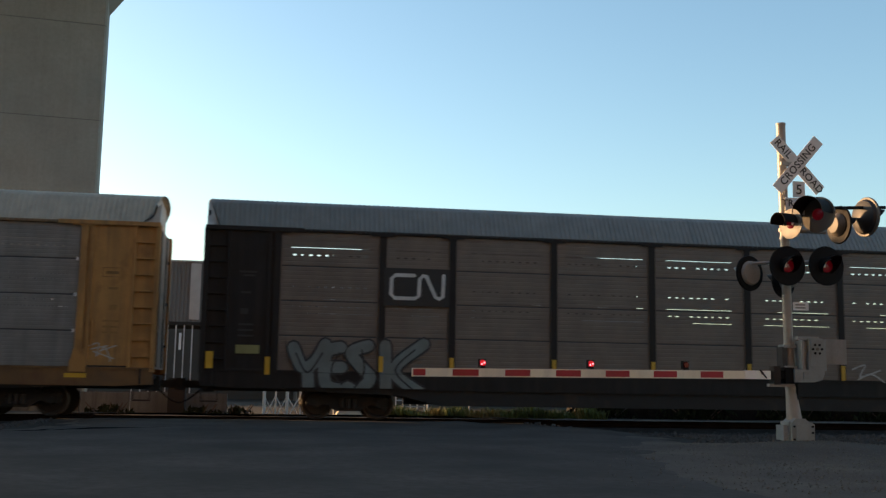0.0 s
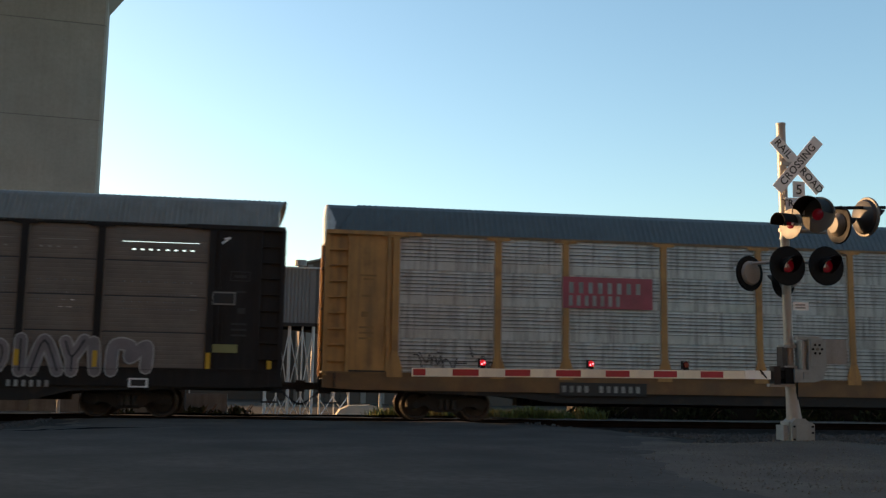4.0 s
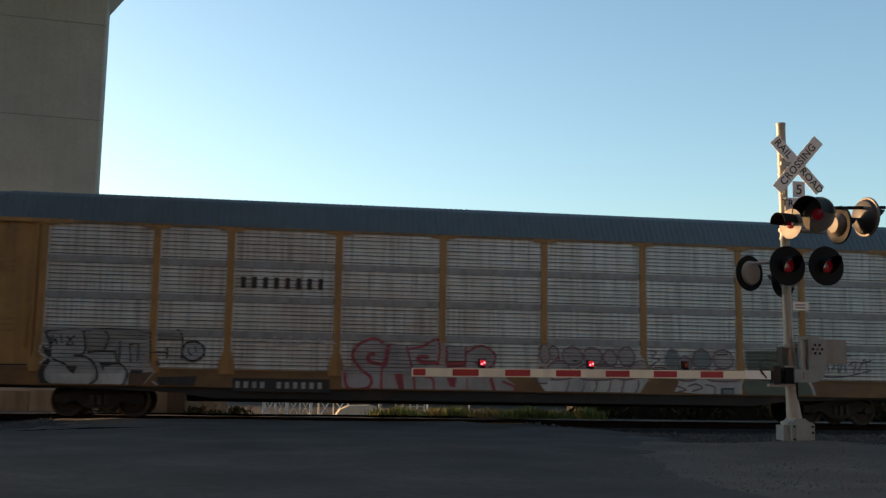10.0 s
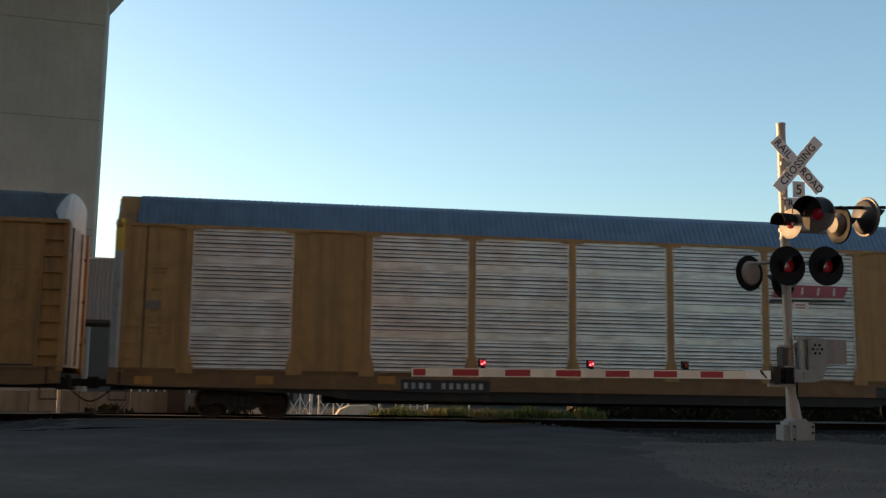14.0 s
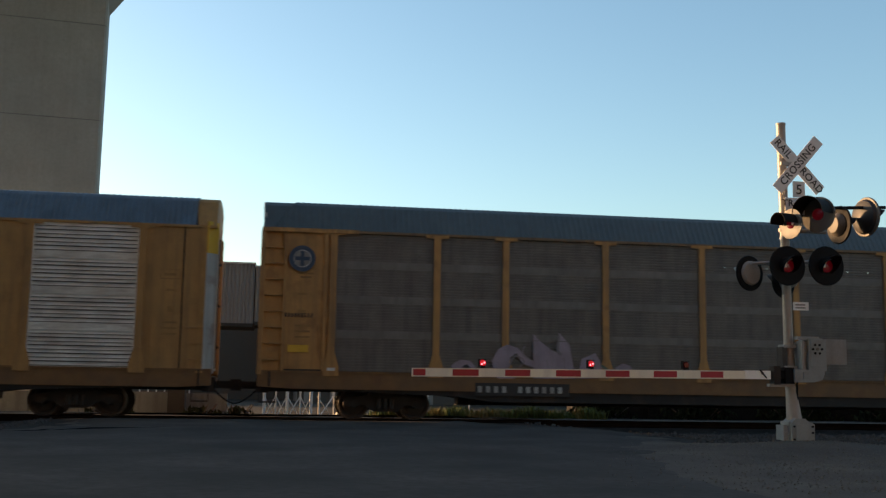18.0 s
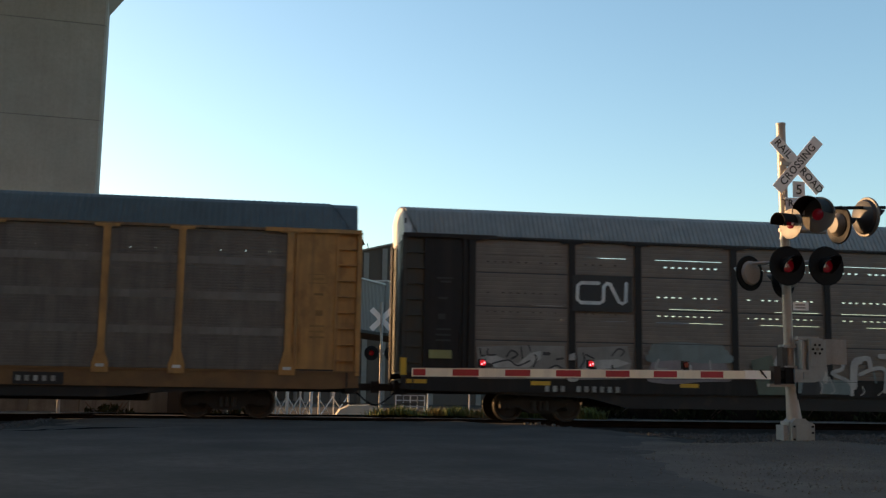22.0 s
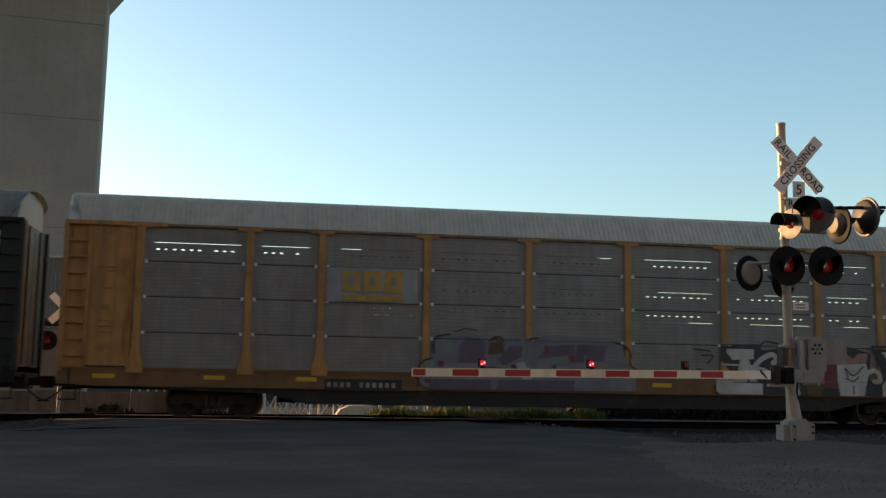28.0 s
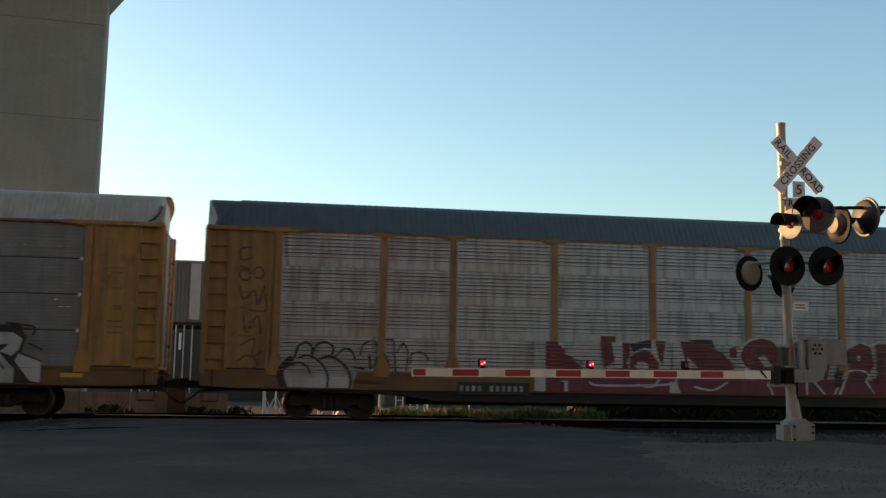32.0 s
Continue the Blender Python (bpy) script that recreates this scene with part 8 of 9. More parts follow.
p.fill(DARK_SPRAY, (0.45, 0.33), (0.45, 0.28), (0.44, 0.24), (0.43, 0.23), (0.42, 0.24), (0.42, 0.28), (0.41, 0.33), (0.42, 0.38), (0.42, 0.42), (0.43, 0.43), (0.44, 0.42), (0.45, 0.38))
p.fill(PALE_SPRAY, (0.44, 0.45), (0.48, 0.48), (0.51, 0.38), (0.53, 0.27), (0.51, 0.19), (0.47, 0.19), (0.45, 0.32))
p.fill(LILAC_GREY, (0.54, 0.52), (0.61, 0.51), (0.60, 0.40), (0.58, 0.35), (0.60, 0.31), (0.57, 0.23), (0.54, 0.24))
p.fill(LILAC_GREY, (0.62, 0.42), (0.69, 0.41), (0.70, 0.23), (0.61, 0.23))
p.fill(LILAC_GREY, (0.70, 0.44), (0.77, 0.46), (0.79, 0.25), (0.71, 0.23))
p.fill(LILAC_GREY, (0.79, 0.45), (0.88, 0.48), (0.86, 0.39), (0.86, 0.22), (0.81, 0.22))
p.fill(DARK_SPRAY, (0.79, 0.43), (0.80, 0.37), (0.80, 0.25), (0.79, 0.28))
p.line(DARK_SPRAY, 0.041, (0.61, 0.39), (0.62, 0.42), (0.62, 0.23))
p.fill(BLUE_GREY_SPRAY, (0.88, 0.39), (0.99, 0.43), (1.00, 0.04), (0.91, 0.04))
p.fill(GREY_SPRAY, (0.88, 0.39), (0.98, 0.41), (0.93, 0.26), (0.88, 0.31))
p.fill(GREY_SPRAY, (0.91, 0.12), (0.98, 0.13), (0.97, 0.02), (0.91, 0.02))
p.line(LILAC_GREY, 0.046, (0.87, 0.71), (0.93, 0.72))
p.line(LILAC_GREY, 0.046, (0.87, 0.62), (0.94, 0.60))
p.line(LILAC_GREY, 0.041, (0.88, 0.54), (0.93, 0.54))
p.fill(PURPLE_SPRAY, (0.07, 0.17), (0.33, 0.17), (0.33, 0.01), (0.04, 0.00))
p.fill(PURPLE_SPRAY, (0.36, 0.17), (0.71, 0.18), (0.71, 0.01), (0.35, 0.00))
p.fill(BLUE_GREY_SPRAY, (0.72, 0.18), (0.89, 0.18), (0.88, 0.02), (0.71, 0.01))
p.line(DARK_SPRAY, 0.046, (0.00, 0.05), (0.00, 0.31), (0.02, 0.45), (0.06, 0.51))
p.line(DARK_SPRAY, 0.046, (0.07, 0.58), (0.07, 0.80), (0.09, 0.87), (0.14, 0.90))
p.line(DARK_SPRAY, 0.046, (0.32, 0.81), (0.34, 0.87), (0.37, 0.87), (0.38, 0.81))
p.line(MAROON_SPRAY, 0.041, (0.33, 0.82), (0.35, 0.85), (0.37, 0.81))
p.line(DARK_SPRAY, 0.046, (0.50, 0.83), (0.51, 0.86), (0.54, 0.87))
p.line(DARK_SPRAY, 0.051, (0.89, 0.83), (0.94, 0.78), (0.97, 0.67), (0.97, 0.49), (0.98, 0.43), (1.00, 0.38))
p.line(DARK_SPRAY, 0.036, (0.16, 0.94), (0.21, 1.00), (0.26, 0.98))
p.line(TEAL_SPRAY, 0.071, (0.49, 0.86), (0.49, 0.59), (0.48, 0.50))
p.line(TEAL_SPRAY, 0.061, (0.48, 0.56), (0.49, 0.42), (0.52, 0.34))
p.line(LILAC_GREY, 0.036, (0.20, 0.82), (0.18, 0.72))
p.line(LILAC_GREY, 0.036, (0.17, 0.57), (0.16, 0.43))
p.line(LILAC_GREY, 0.031, (0.13, 0.56), (0.15, 0.59))
p.line(LILAC_GREY, 0.031, (0.76, 0.61), (0.76, 0.48))
p.line(LILAC_GREY, 0.031, (0.33, 0.17), (0.33, 0.01))
p.line(LILAC_GREY, 0.031, (0.72, 0.18), (0.71, 0.01))
p.line(LILAC_GREY, 0.031, (0.89, 0.18), (0.88, 0.01))
p.line(DARK_SPRAY, 0.031, (0.31, 0.38), (0.35, 0.37))
p.done("blue-grey and lilac graffiti piece with black edge lines")
p = Sprayed(cars["h"], 16.63, 24.82, 0.84, 2.42)
p.fill(DARK_SPRAY, (0.17, 0.89), (0.31, 0.90), (0.32, 0.79), (0.38, 0.83), (0.39, 0.59), (0.38, 0.47), (0.46, 0.26), (0.46, -0.01), (0.16, -0.04), (0.14, 0.11), (0.16, 0.32), (0.20, 0.41), (0.17, 0.62))
p.fill(DARK_SPRAY, (0.44, -0.01), (0.46, 0.75), (0.56, 0.84), (0.61, 0.63), (0.61, 0.00))
p.fill(DARK_SPRAY, (0.59, 0.82), (0.64, 0.90), (0.73, 0.78), (0.72, 0.01), (0.60, 0.00))
p.fill(DARK_SPRAY, (0.73, 0.92), (0.93, 0.94), (0.95, 0.74), (0.94, 0.49), (1.00, 0.36), (1.00, 0.01), (0.71, -0.02), (0.73, 0.23), (0.77, 0.37), (0.75, 0.75))
p.fill(WHITE_SPRAY, (0.19, 0.81), (0.29, 0.81), (0.29, 0.63), (0.21, 0.61), (0.19, 0.75))
p.fill(WHITE_SPRAY, (0.24, 0.63), (0.27, 0.63), (0.29, 0.36), (0.30, 0.23), (0.20, 0.22), (0.23, 0.41))
p.fill(WHITE_SPRAY, (0.20, 0.41), (0.15, 0.26), (0.15, 0.05), (0.17, -0.02), (0.32, -0.01), (0.32, 0.20), (0.21, 0.21), (0.19, 0.30))
p.line(WHITE_SPRAY, 0.144, (0.28, 0.41), (0.31, 0.60), (0.35, 0.72), (0.37, 0.68), (0.37, 0.60), (0.36, 0.57))
p.fill(WHITE_SPRAY, (0.27, 0.53), (0.32, 0.49), (0.39, 0.36), (0.45, 0.23), (0.46, 0.01), (0.44, 0.00), (0.39, 0.18), (0.31, 0.35), (0.26, 0.42))
p.line(DARK_SPRAY, 0.050, (0.26, 0.35), (0.27, 0.23))
p.line(DARK_SPRAY, 0.050, (0.29, 0.37), (0.31, 0.25))
p.line(WHITE_SPRAY, 0.050, (0.17, 0.53), (0.23, 0.52))
p.fill(PINK_SPRAY, (0.47, 0.68), (0.55, 0.69), (0.55, 0.18), (0.47, 0.18))
p.fill(PALE_SPRAY, (0.55, 0.67), (0.54, 0.62), (0.53, 0.58), (0.51, 0.57), (0.49, 0.58), (0.48, 0.61), (0.47, 0.66), (0.48, 0.71), (0.49, 0.75), (0.51, 0.76), (0.53, 0.75), (0.54, 0.72))
p.fill(BROWN_SPRAY, (0.54, 0.66), (0.53, 0.63), (0.52, 0.61), (0.51, 0.60), (0.50, 0.61), (0.49, 0.63), (0.48, 0.65), (0.49, 0.68), (0.50, 0.70), (0.51, 0.72), (0.52, 0.71), (0.53, 0.69))
p.fill(BROWN_SPRAY, (0.48, 0.20), (0.55, 0.21), (0.54, -0.01), (0.49, -0.01))
p.line(PALE_SPRAY, 0.033, (0.52, 0.52), (0.53, 0.18))
p.fill(MAROON_SPRAY, (0.55, 0.59), (0.61, 0.63), (0.60, 0.12), (0.55, 0.15))
p.fill(PINK_SPRAY, (0.60, 0.79), (0.63, 0.79), (0.66, 0.67), (0.68, 0.77), (0.72, 0.78), (0.71, 0.58), (0.60, 0.56))
p.fill(WHITE_SPRAY, (0.60, 0.56), (0.71, 0.59), (0.72, 0.42), (0.70, -0.01), (0.61, -0.02), (0.60, 0.29))
p.line(DARK_SPRAY, 0.039, (0.63, 0.51), (0.66, 0.37), (0.70, 0.54))
p.line(DARK_SPRAY, 0.039, (0.63, 0.32), (0.66, 0.27), (0.68, 0.35))
p.line(DARK_SPRAY, 0.050, (0.66, 0.19), (0.66, 0.04))
p.line(DARK_SPRAY, 0.039, (0.63, 0.48), (0.64, 0.33))
p.line(WHITE_SPRAY, 0.133, (0.70, 0.18), (0.71, 0.39), (0.74, 0.47), (0.76, 0.39), (0.76, 0.27), (0.74, 0.27))
p.fill(WHITE_SPRAY, (0.77, 0.81), (0.91, 0.81), (0.94, 0.71), (0.93, 0.53), (0.91, 0.43), (0.86, 0.53), (0.81, 0.55))
p.fill(WHITE_SPRAY, (0.81, 0.55), (0.86, 0.55), (0.92, 0.22), (0.92, 0.00), (0.77, -0.01), (0.77, 0.20), (0.79, 0.32))
p.fill(DARK_SPRAY, (0.83, 0.61), (0.90, 0.62), (0.88, 0.51), (0.84, 0.51))
p.fill(WHITE_SPRAY, (0.93, 0.47), (1.00, 0.34), (1.00, 0.01), (0.97, 0.03), (0.92, 0.35))
p.line(DARK_SPRAY, 0.044, (0.85, 0.52), (0.89, 0.22))
p.fill(DARK_SPRAY, (0.92, 0.32), (0.97, 0.03), (0.92, 0.03))
p.line(DARK_SPRAY, 0.050, (0.31, 0.82), (0.33, 0.95), (0.38, 0.92))
p.line(DARK_SPRAY, 0.050, (0.41, 0.42), (0.46, 0.84), (0.53, 1.00))
p.line(DARK_SPRAY, 0.044, (0.58, 0.82), (0.59, 0.97))
p.line(DARK_SPRAY, 0.044, (0.07, 0.79), (0.13, 0.76))
p.line(DARK_SPRAY, 0.044, (0.10, 0.68), (0.14, 0.68), (0.12, 0.54))
p.line(DARK_SPRAY, 0.044, (0.00, 0.34), (0.04, 0.32))
p.line(DARK_SPRAY, 0.044, (0.08, 0.44), (0.13, 0.39))
p.line(DARK_SPRAY, 0.050, (0.89, 0.96), (0.97, 0.91), (0.97, 0.78))
p.line(DARK_SPRAY, 0.039, (0.96, 0.64), (1.00, 0.54))
p.done("white graffiti letters and a spray can with heavy black shading")
p = Sprayed(cars["i"], 2.01, 6.04, 0.84, 2.15)
p.fill(PALE_SPRAY, (0.09, 0.94), (0.17, 0.98), (0.35, 0.96), (0.51, 0.82), (0.54, 0.47), (0.48, -0.07), (0.06, -0.10), (0.00, 0.17), (0.01, 0.47))
p.fill(WHITE_SPRAY, (0.07, 0.21), (0.46, 0.23), (0.47, -0.07), (0.08, -0.09))
p.line(DARK_SPRAY, 0.066, (0.11, 0.61), (0.13, 0.82), (0.18, 0.91), (0.22, 0.82), (0.22, 0.65))
p.line(DARK_SPRAY, 0.066, (0.22, 0.66), (0.25, 0.86), (0.31, 0.92), (0.36, 0.82), (0.35, 0.63))
p.line(DARK_SPRAY, 0.061, (0.14, 0.60), (0.20, 0.65), (0.28, 0.50), (0.33, 0.23), (0.32, -0.08))
p.line(DARK_SPRAY, 0.071, (0.28, 0.59), (0.35, 0.63), (0.44, 0.45), (0.48, 0.20), (0.47, -0.08))
p.line(DARK_SPRAY, 0.056, (0.06, 0.41), (0.13, 0.50), (0.19, 0.42), (0.21, 0.29))
p.line(DARK_SPRAY, 0.183, (0.08, 0.56), (0.03, 0.40), (0.02, 0.23), (0.05, -0.06))
p.line(DARK_SPRAY, 0.051, (0.38, 0.64), (0.43, 0.79), (0.48, 0.76), (0.51, 0.57))
p.line(DARK_SPRAY, 0.041, (0.54, 0.68), (0.56, 0.89), (0.63, 0.98), (0.65, 0.82), (0.64, 0.47))
p.line(DARK_SPRAY, 0.041, (0.71, 1.00), (0.76, 0.98), (0.77, 0.71), (0.78, 0.33))
p.line(DARK_SPRAY, 0.041, (0.79, 0.76), (0.83, 0.93), (0.86, 0.72), (0.85, 0.37))
p.line(DARK_SPRAY, 0.041, (0.88, 0.54), (0.89, 0.72), (0.96, 0.75), (1.00, 0.61))
p.line(DARK_SPRAY, 0.071, (0.60, 0.68), (0.61, 0.41))
p.line(DARK_SPRAY, 0.051, (0.50, 0.43), (0.57, 0.39))
p.line(BROWN_SPRAY, 0.081, (0.51, 0.16), (0.71, 0.13))
p.line(DARK_SPRAY, 0.036, (0.70, 0.71), (0.74, 0.48))
p.done("white bubble graffiti with thick black outlines")
p = Sprayed(cars["i"], 8.99, 19.52, 0.84, 2.51)
p.fill(MAROON_SPRAY, (0.02, 0.22), (0.39, 0.23), (0.77, 0.27), (1.00, 0.32), (0.99, 0.02), (0.02, -0.07))
p.fill(WHITE_SPRAY, (0.00, 0.84), (0.03, 0.84), (0.03, -0.05), (0.00, -0.05))
p.fill(MAROON_SPRAY, (0.03, 0.82), (0.06, 0.83), (0.09, 0.61), (0.13, 0.40), (0.13, -0.04), (0.03, -0.05))
p.fill(WHITE_SPRAY, (0.08, 0.62), (0.11, 0.81), (0.15, 0.82), (0.15, 0.38), (0.12, 0.53))
p.fill(WHITE_SPRAY, (0.07, 0.17), (0.09, 0.18), (0.09, -0.04), (0.07, -0.04))
p.fill(DARK_SPRAY, (0.07, 0.16), (0.08, 0.16), (0.08, -0.04), (0.07, -0.04))
p.fill(WHITE_SPRAY, (0.15, 0.94), (0.18, 0.93), (0.18, 0.38), (0.15, 0.38))
p.fill(MAROON_SPRAY, (0.18, 0.93), (0.22, 0.93), (0.22, 0.53), (0.19, 0.40))
p.fill(WHITE_SPRAY, (0.21, 0.83), (0.24, 0.84), (0.24, 0.40), (0.22, 0.40))
p.fill(MAROON_SPRAY, (0.24, 0.83), (0.26, 0.83), (0.26, 0.41), (0.24, 0.40))
p.fill(DARK_SPRAY, (0.26, 0.81), (0.32, 0.89), (0.32, 0.65), (0.27, 0.67))
p.fill(WHITE_SPRAY, (0.35, 0.50), (0.34, 0.38), (0.33, 0.29), (0.30, 0.25), (0.28, 0.28), (0.26, 0.37), (0.25, 0.49), (0.26, 0.62), (0.28, 0.71), (0.30, 0.75), (0.33, 0.72), (0.34, 0.63))
p.fill(MAROON_SPRAY, (0.34, 0.50), (0.34, 0.39), (0.32, 0.31), (0.30, 0.28), (0.28, 0.31), (0.26, 0.38), (0.26, 0.49), (0.26, 0.59), (0.28, 0.67), (0.30, 0.70), (0.32, 0.68), (0.34, 0.60))
p.fill(WHITE_SPRAY, (0.31, 0.44), (0.31, 0.40), (0.30, 0.37), (0.29, 0.36), (0.28, 0.37), (0.28, 0.40), (0.27, 0.44), (0.28, 0.48), (0.28, 0.51), (0.29, 0.52), (0.30, 0.51), (0.31, 0.48))
p.fill(WHITE_SPRAY, (0.32, 0.89), (0.36, 0.90), (0.36, 0.42), (0.35, 0.42), (0.32, 0.66))
p.fill(MAROON_SPRAY, (0.33, 0.87), (0.36, 0.87), (0.35, 0.43), (0.34, 0.59))
p.fill(WHITE_SPRAY, (0.38, 0.86), (0.41, 0.86), (0.42, 0.41), (0.38, 0.42))
p.fill(DARK_SPRAY, (0.42, 0.90), (0.49, 0.91), (0.50, 0.77), (0.46, 0.83))
p.fill(MAROON_SPRAY, (0.40, 0.87), (0.46, 0.86), (0.52, 0.69), (0.55, 0.51), (0.55, 0.39), (0.42, 0.40))
p.fill(WHITE_SPRAY, (0.42, 0.62), (0.45, 0.43), (0.42, 0.43))
p.fill(WHITE_SPRAY, (0.52, 0.76), (0.55, 0.87), (0.57, 0.69), (0.55, 0.53), (0.53, 0.60))
p.fill(MAROON_SPRAY, (0.54, 0.77), (0.56, 0.81), (0.56, 0.61), (0.54, 0.61))
p.fill(WHITE_SPRAY, (0.70, 0.67), (0.69, 0.50), (0.66, 0.38), (0.63, 0.33), (0.59, 0.37), (0.57, 0.49), (0.56, 0.65), (0.57, 0.82), (0.60, 0.95), (0.63, 1.00), (0.66, 0.96), (0.69, 0.84))
p.fill(MAROON_SPRAY, (0.69, 0.66), (0.68, 0.51), (0.66, 0.40), (0.63, 0.36), (0.60, 0.40), (0.58, 0.50), (0.57, 0.65), (0.58, 0.80), (0.60, 0.90), (0.63, 0.95), (0.66, 0.92), (0.68, 0.81))
p.fill(WHITE_SPRAY, (0.62, 0.64), (0.64, 0.67), (0.66, 0.49), (0.64, 0.47))
p.line(WHITE_SPRAY, 0.058, (0.15, 0.16), (0.18, 0.11), (0.36, 0.14), (0.39, 0.23))
p.fill(WHITE_SPRAY, (0.37, 0.19), (0.39, 0.19), (0.40, -0.02), (0.37, -0.02))
p.line(WHITE_SPRAY, 0.058, (0.44, 0.11), (0.49, 0.06), (0.53, 0.19))
p.line(WHITE_SPRAY, 0.065, (0.28, 0.13), (0.32, 0.10), (0.34, 0.22))
p.line(WHITE_SPRAY, 0.058, (0.65, 0.20), (0.66, 0.01))
p.line(WHITE_SPRAY, 0.058, (0.76, 0.21), (0.76, 0.01))
p.line(WHITE_SPRAY, 0.058, (0.78, 0.25), (0.81, 0.03))
p.fill(MAROON_SPRAY, (0.74, 0.84), (0.80, 0.89), (0.83, 0.56), (0.82, 0.28), (0.74, 0.26))
p.line(WHITE_SPRAY, 0.065, (0.74, 0.84), (0.80, 0.90), (0.83, 0.56))
p.fill(WHITE_SPRAY, (0.88, 0.78), (0.92, 0.94), (0.95, 0.88), (0.96, 0.54), (0.94, 0.25), (0.96, 0.02), (0.85, 0.02), (0.89, 0.49))
p.fill(MAROON_SPRAY, (0.88, 0.77), (0.92, 0.91), (0.95, 0.85), (0.96, 0.54), (0.93, 0.25), (0.96, 0.02), (0.86, 0.02), (0.89, 0.49))
p.fill(WHITE_SPRAY, (0.91, 0.72), (0.92, 0.70), (0.92, 0.60), (0.91, 0.62))
p.line(WHITE_SPRAY, 0.058, (0.84, 0.03), (0.88, 0.41), (0.93, 0.43), (0.95, 0.27))
p.fill(DARK_SPRAY, (0.85, 0.43), (0.87, 0.43), (0.86, 0.15), (0.84, 0.14))
p.line(WHITE_SPRAY, 0.058, (0.95, 0.87), (0.98, 0.94), (1.00, 0.93))
p.fill(MAROON_SPRAY, (0.97, 0.90), (1.00, 0.91), (0.99, 0.03), (0.97, 0.02))
p.done("maroon graffiti letters with white sides")
p = Sprayed(cars["i"], 0.91, 1.64, 1.27, 4.55, flat=True)
p.line(BROWN_SPRAY, 0.046, (0.41, 1.00), (0.00, 0.98), (0.08, 0.89), (0.48, 0.92))
p.line(BROWN_SPRAY, 0.046, (0.41, 0.77), (0.32, 0.73), (0.11, 0.73), (0.00, 0.77), (0.10, 0.81), (0.30, 0.81), (0.41, 0.77))
p.line(BROWN_SPRAY, 0.046, (0.89, 0.79), (0.81, 0.75), (0.62, 0.75), (0.52, 0.79), (0.60, 0.83), (0.79, 0.83), (0.89, 0.79))
p.line(BROWN_SPRAY, 0.046, (0.05, 0.68), (0.18, 0.57), (0.58, 0.64), (0.70, 0.53), (0.93, 0.68))
p.line(BROWN_SPRAY, 0.046, (0.10, 0.50), (1.00, 0.48), (0.95, 0.62))
p.line(BROWN_SPRAY, 0.046, (0.21, 0.44), (0.33, 0.30), (0.71, 0.44), (0.84, 0.29))
p.line(BROWN_SPRAY, 0.046, (0.15, 0.20), (0.64, 0.25), (0.56, 0.11), (0.96, 0.16))
p.line(BROWN_SPRAY, 0.046, (0.07, 0.07), (0.42, 0.12), (0.78, 0.05), (0.48, 0.00))
p.line(BROWN_SPRAY, 0.046, (0.03, 0.84), (0.33, 0.82))
p.done("dark scribbled tag running down the door")
p = Sprayed(cars["c"], 2.44, 4.62, 1.27, 1.99)
p.line(DARK_SPRAY, 0.034, (0.00, 0.68), (0.07, 0.64), (0.11, 0.14))
p.line(DARK_SPRAY, 0.034, (0.07, 0.78), (0.17, 0.40), (0.20, 0.69), (0.24, 0.32))
p.line(DARK_SPRAY, 0.034, (0.22, 0.32), (0.26, 0.65), (0.31, 0.32), (0.34, 0.67), (0.38, 0.24))
p.line(DARK_SPRAY, 0.034, (0.30, 0.79), (0.44, 0.75))
p.line(DARK_SPRAY, 0.034, (0.36, 0.06), (0.39, 0.53), (0.46, 0.43), (0.50, 0.15), (0.55, 0.62))
p.line(DARK_SPRAY, 0.034, (0.52, 0.39), (0.67, 0.40))
p.line(DARK_SPRAY, 0.034, (0.72, 1.00), (0.75, 0.62))
p.line(DARK_SPRAY, 0.034, (0.70, 0.76), (0.80, 0.75))
p.line(DARK_SPRAY, 0.034, (0.78, 0.46), (0.89, 0.69), (0.87, 0.36))
p.line(DARK_SPRAY, 0.034, (0.87, 0.24), (1.00, 0.47), (0.92, 0.00))
p.line(DARK_SPRAY, 0.034, (0.93, 0.28), (1.00, 0.17))
p.done("jagged black scribbled tag")
p = Sprayed(cars["d"], 23.26, 25.05, 1.38, 2.00)
p.line(PURPLE_SPRAY, 0.040, (0.08, 0.34), (0.21, 0.74), (0.25, 0.16))
p.line(PURPLE_SPRAY, 0.040, (0.30, 0.26), (0.40, 0.76), (0.42, 0.18), (0.51, 0.69), (0.55, 0.18))
p.line(PURPLE_SPRAY, 0.040, (0.59, 0.52), (0.72, 0.71), (0.68, 0.18))
p.line(PURPLE_SPRAY, 0.040, (0.77, 0.29), (0.88, 0.84), (0.92, 0.19))
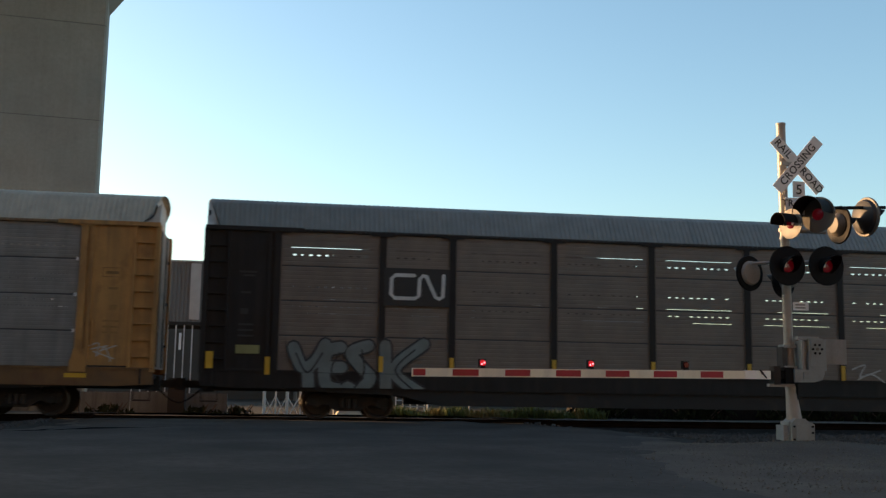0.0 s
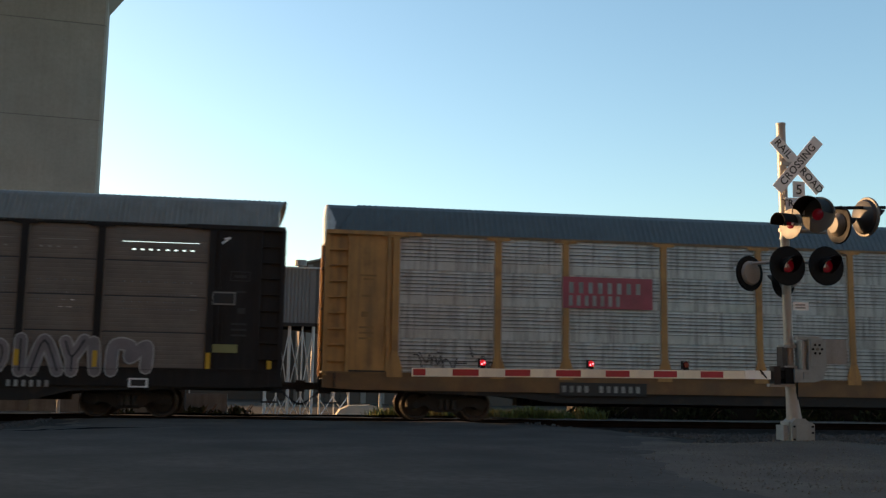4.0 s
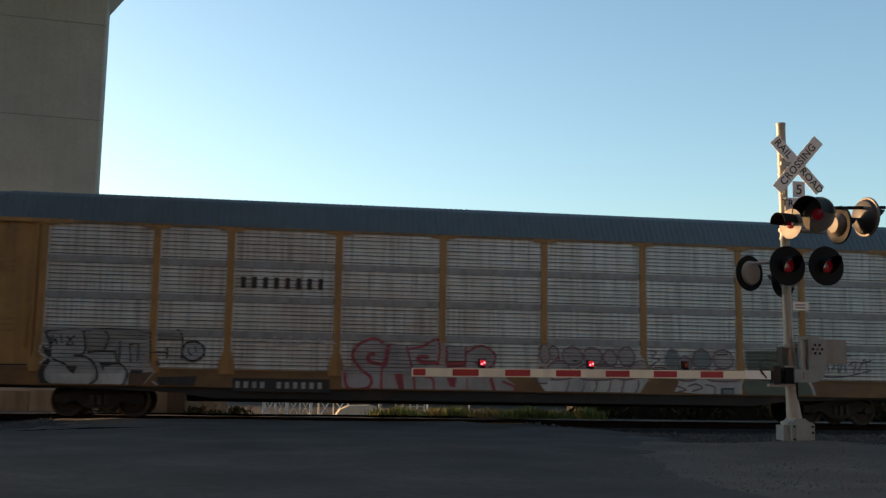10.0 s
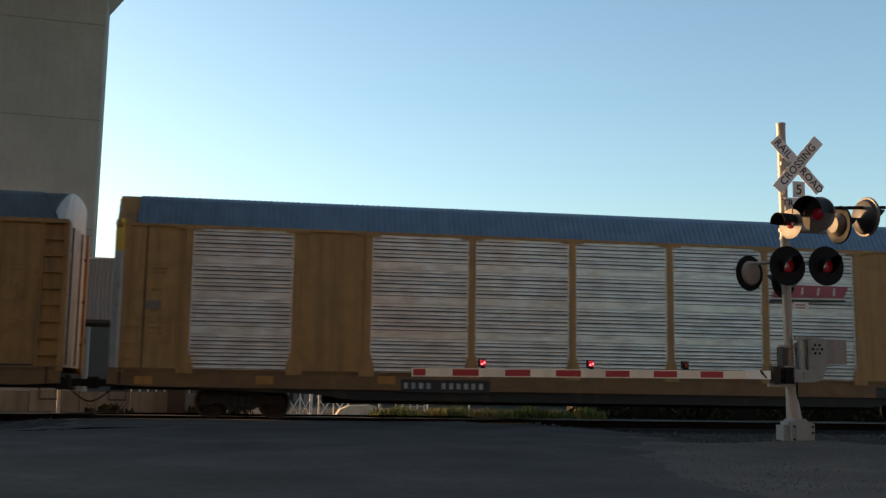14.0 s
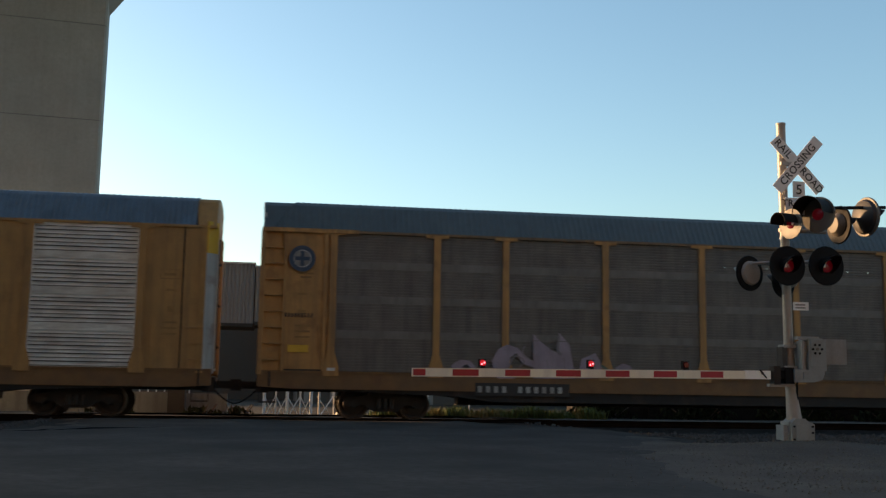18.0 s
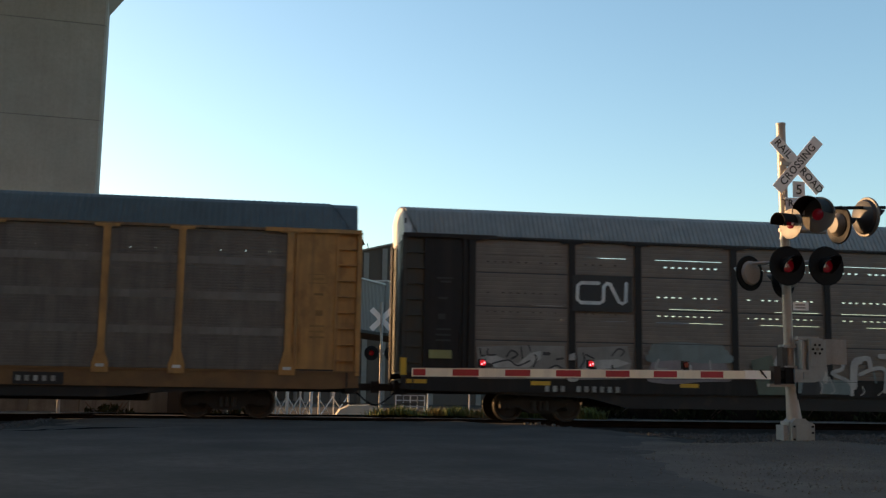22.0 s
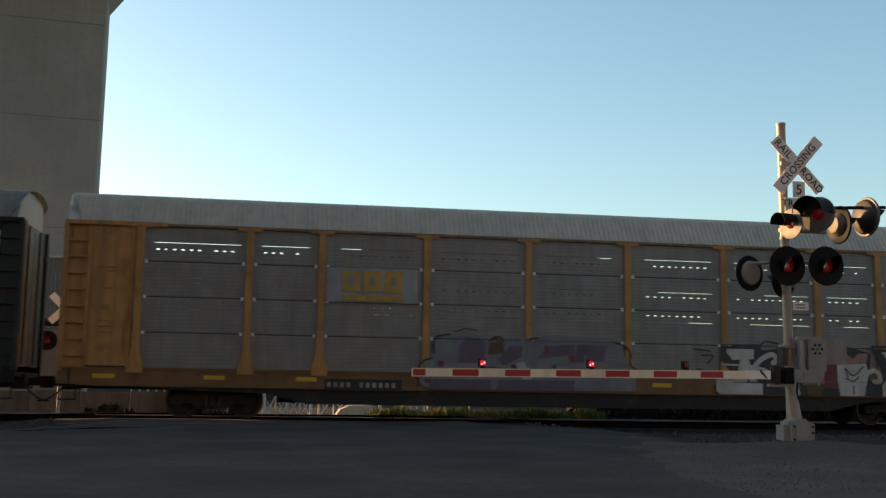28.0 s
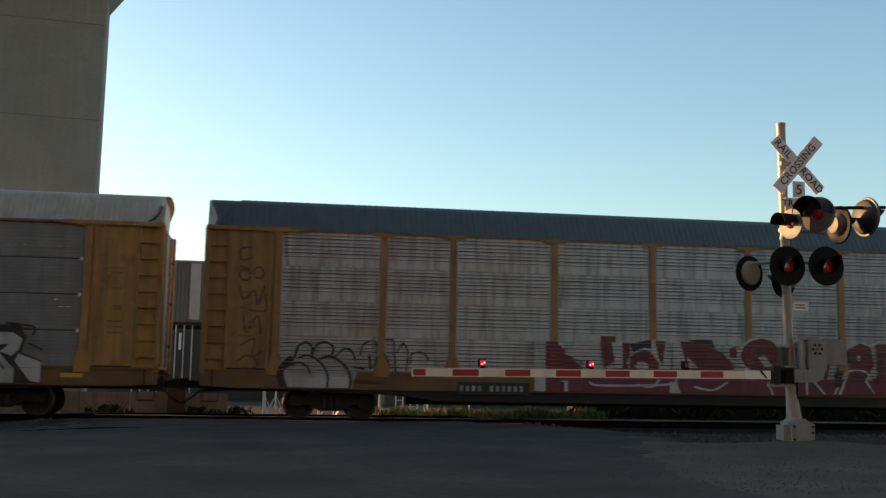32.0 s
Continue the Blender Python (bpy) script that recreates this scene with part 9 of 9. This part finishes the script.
p.line(PURPLE_SPRAY, 0.040, (0.00, 0.00), (0.47, 0.00), (0.98, 0.31))
p.line(PURPLE_SPRAY, 0.040, (0.21, 0.84), (0.64, 1.00))
p.line(PURPLE_SPRAY, 0.040, (0.81, 0.63), (1.00, 0.79))
p.done("purple scribbled tag")
p = Sprayed(cars["f"], 9.44, 10.36, 1.23, 1.64)
p.fill(LILAC_SPRAY, (0.37, 0.27), (0.45, 0.76), (0.66, 1.00), (0.89, 0.85), (1.00, 0.41), (0.90, 0.02), (0.53, 0.02))
p.fill(DARK_SPRAY, (0.60, 0.32), (0.66, 0.61), (0.79, 0.56), (0.77, 0.24))
p.line(GREEN_SPRAY, 0.076, (0.00, 0.80), (0.20, 0.44), (0.14, 0.00))
p.done("small round end of the lilac graffiti")
p = Sprayed(cars["a"], 26.08, 26.75, 1.43, 1.89, flat=True)
p.line(PALE_SPRAY, 0.031, (0.00, 0.85), (0.36, 1.00), (0.28, 0.28), (0.58, 0.78), (0.82, 0.00))
p.line(PALE_SPRAY, 0.031, (0.48, 0.61), (1.00, 0.89))
p.line(PALE_SPRAY, 0.031, (0.16, 0.54), (0.93, 0.15))
p.line(PALE_SPRAY, 0.031, (0.06, 0.67), (0.67, 0.87))
p.done("thin white scribbled tag")


# ---------------------------------------------------------------- what moves
# the train slows a little and then picks up again: seconds and metres gone
GONE = [(0.0, 0.0), (2.0, 12.83), (4.0, 25.6), (8.0, 51.0), (12.0, 76.27), (16.0, 101.42), (20.0, 126.47), (24.0, 151.52), (28.0, 176.64), (30.0, 189.24), (32.0, 201.84)]


def gone(t):
    return float(np.interp(t, [g[0] for g in GONE], [g[1] for g in GONE]))


def motions():
    for car, x in [(cars[key], STARTS[key]) for key in cars] + lead:
        walk(car, [(t, pose(x - d, TRACK_Y, 0)) for t, d in GONE])
    for wh, sx in wheelsets:
        walk(wh, [(0.1 * k, pose(sx, 0, WHEEL_R, 0, -math.degrees(gone(0.1 * k) / WHEEL_R), 0)) for k in range(321)])


motions()
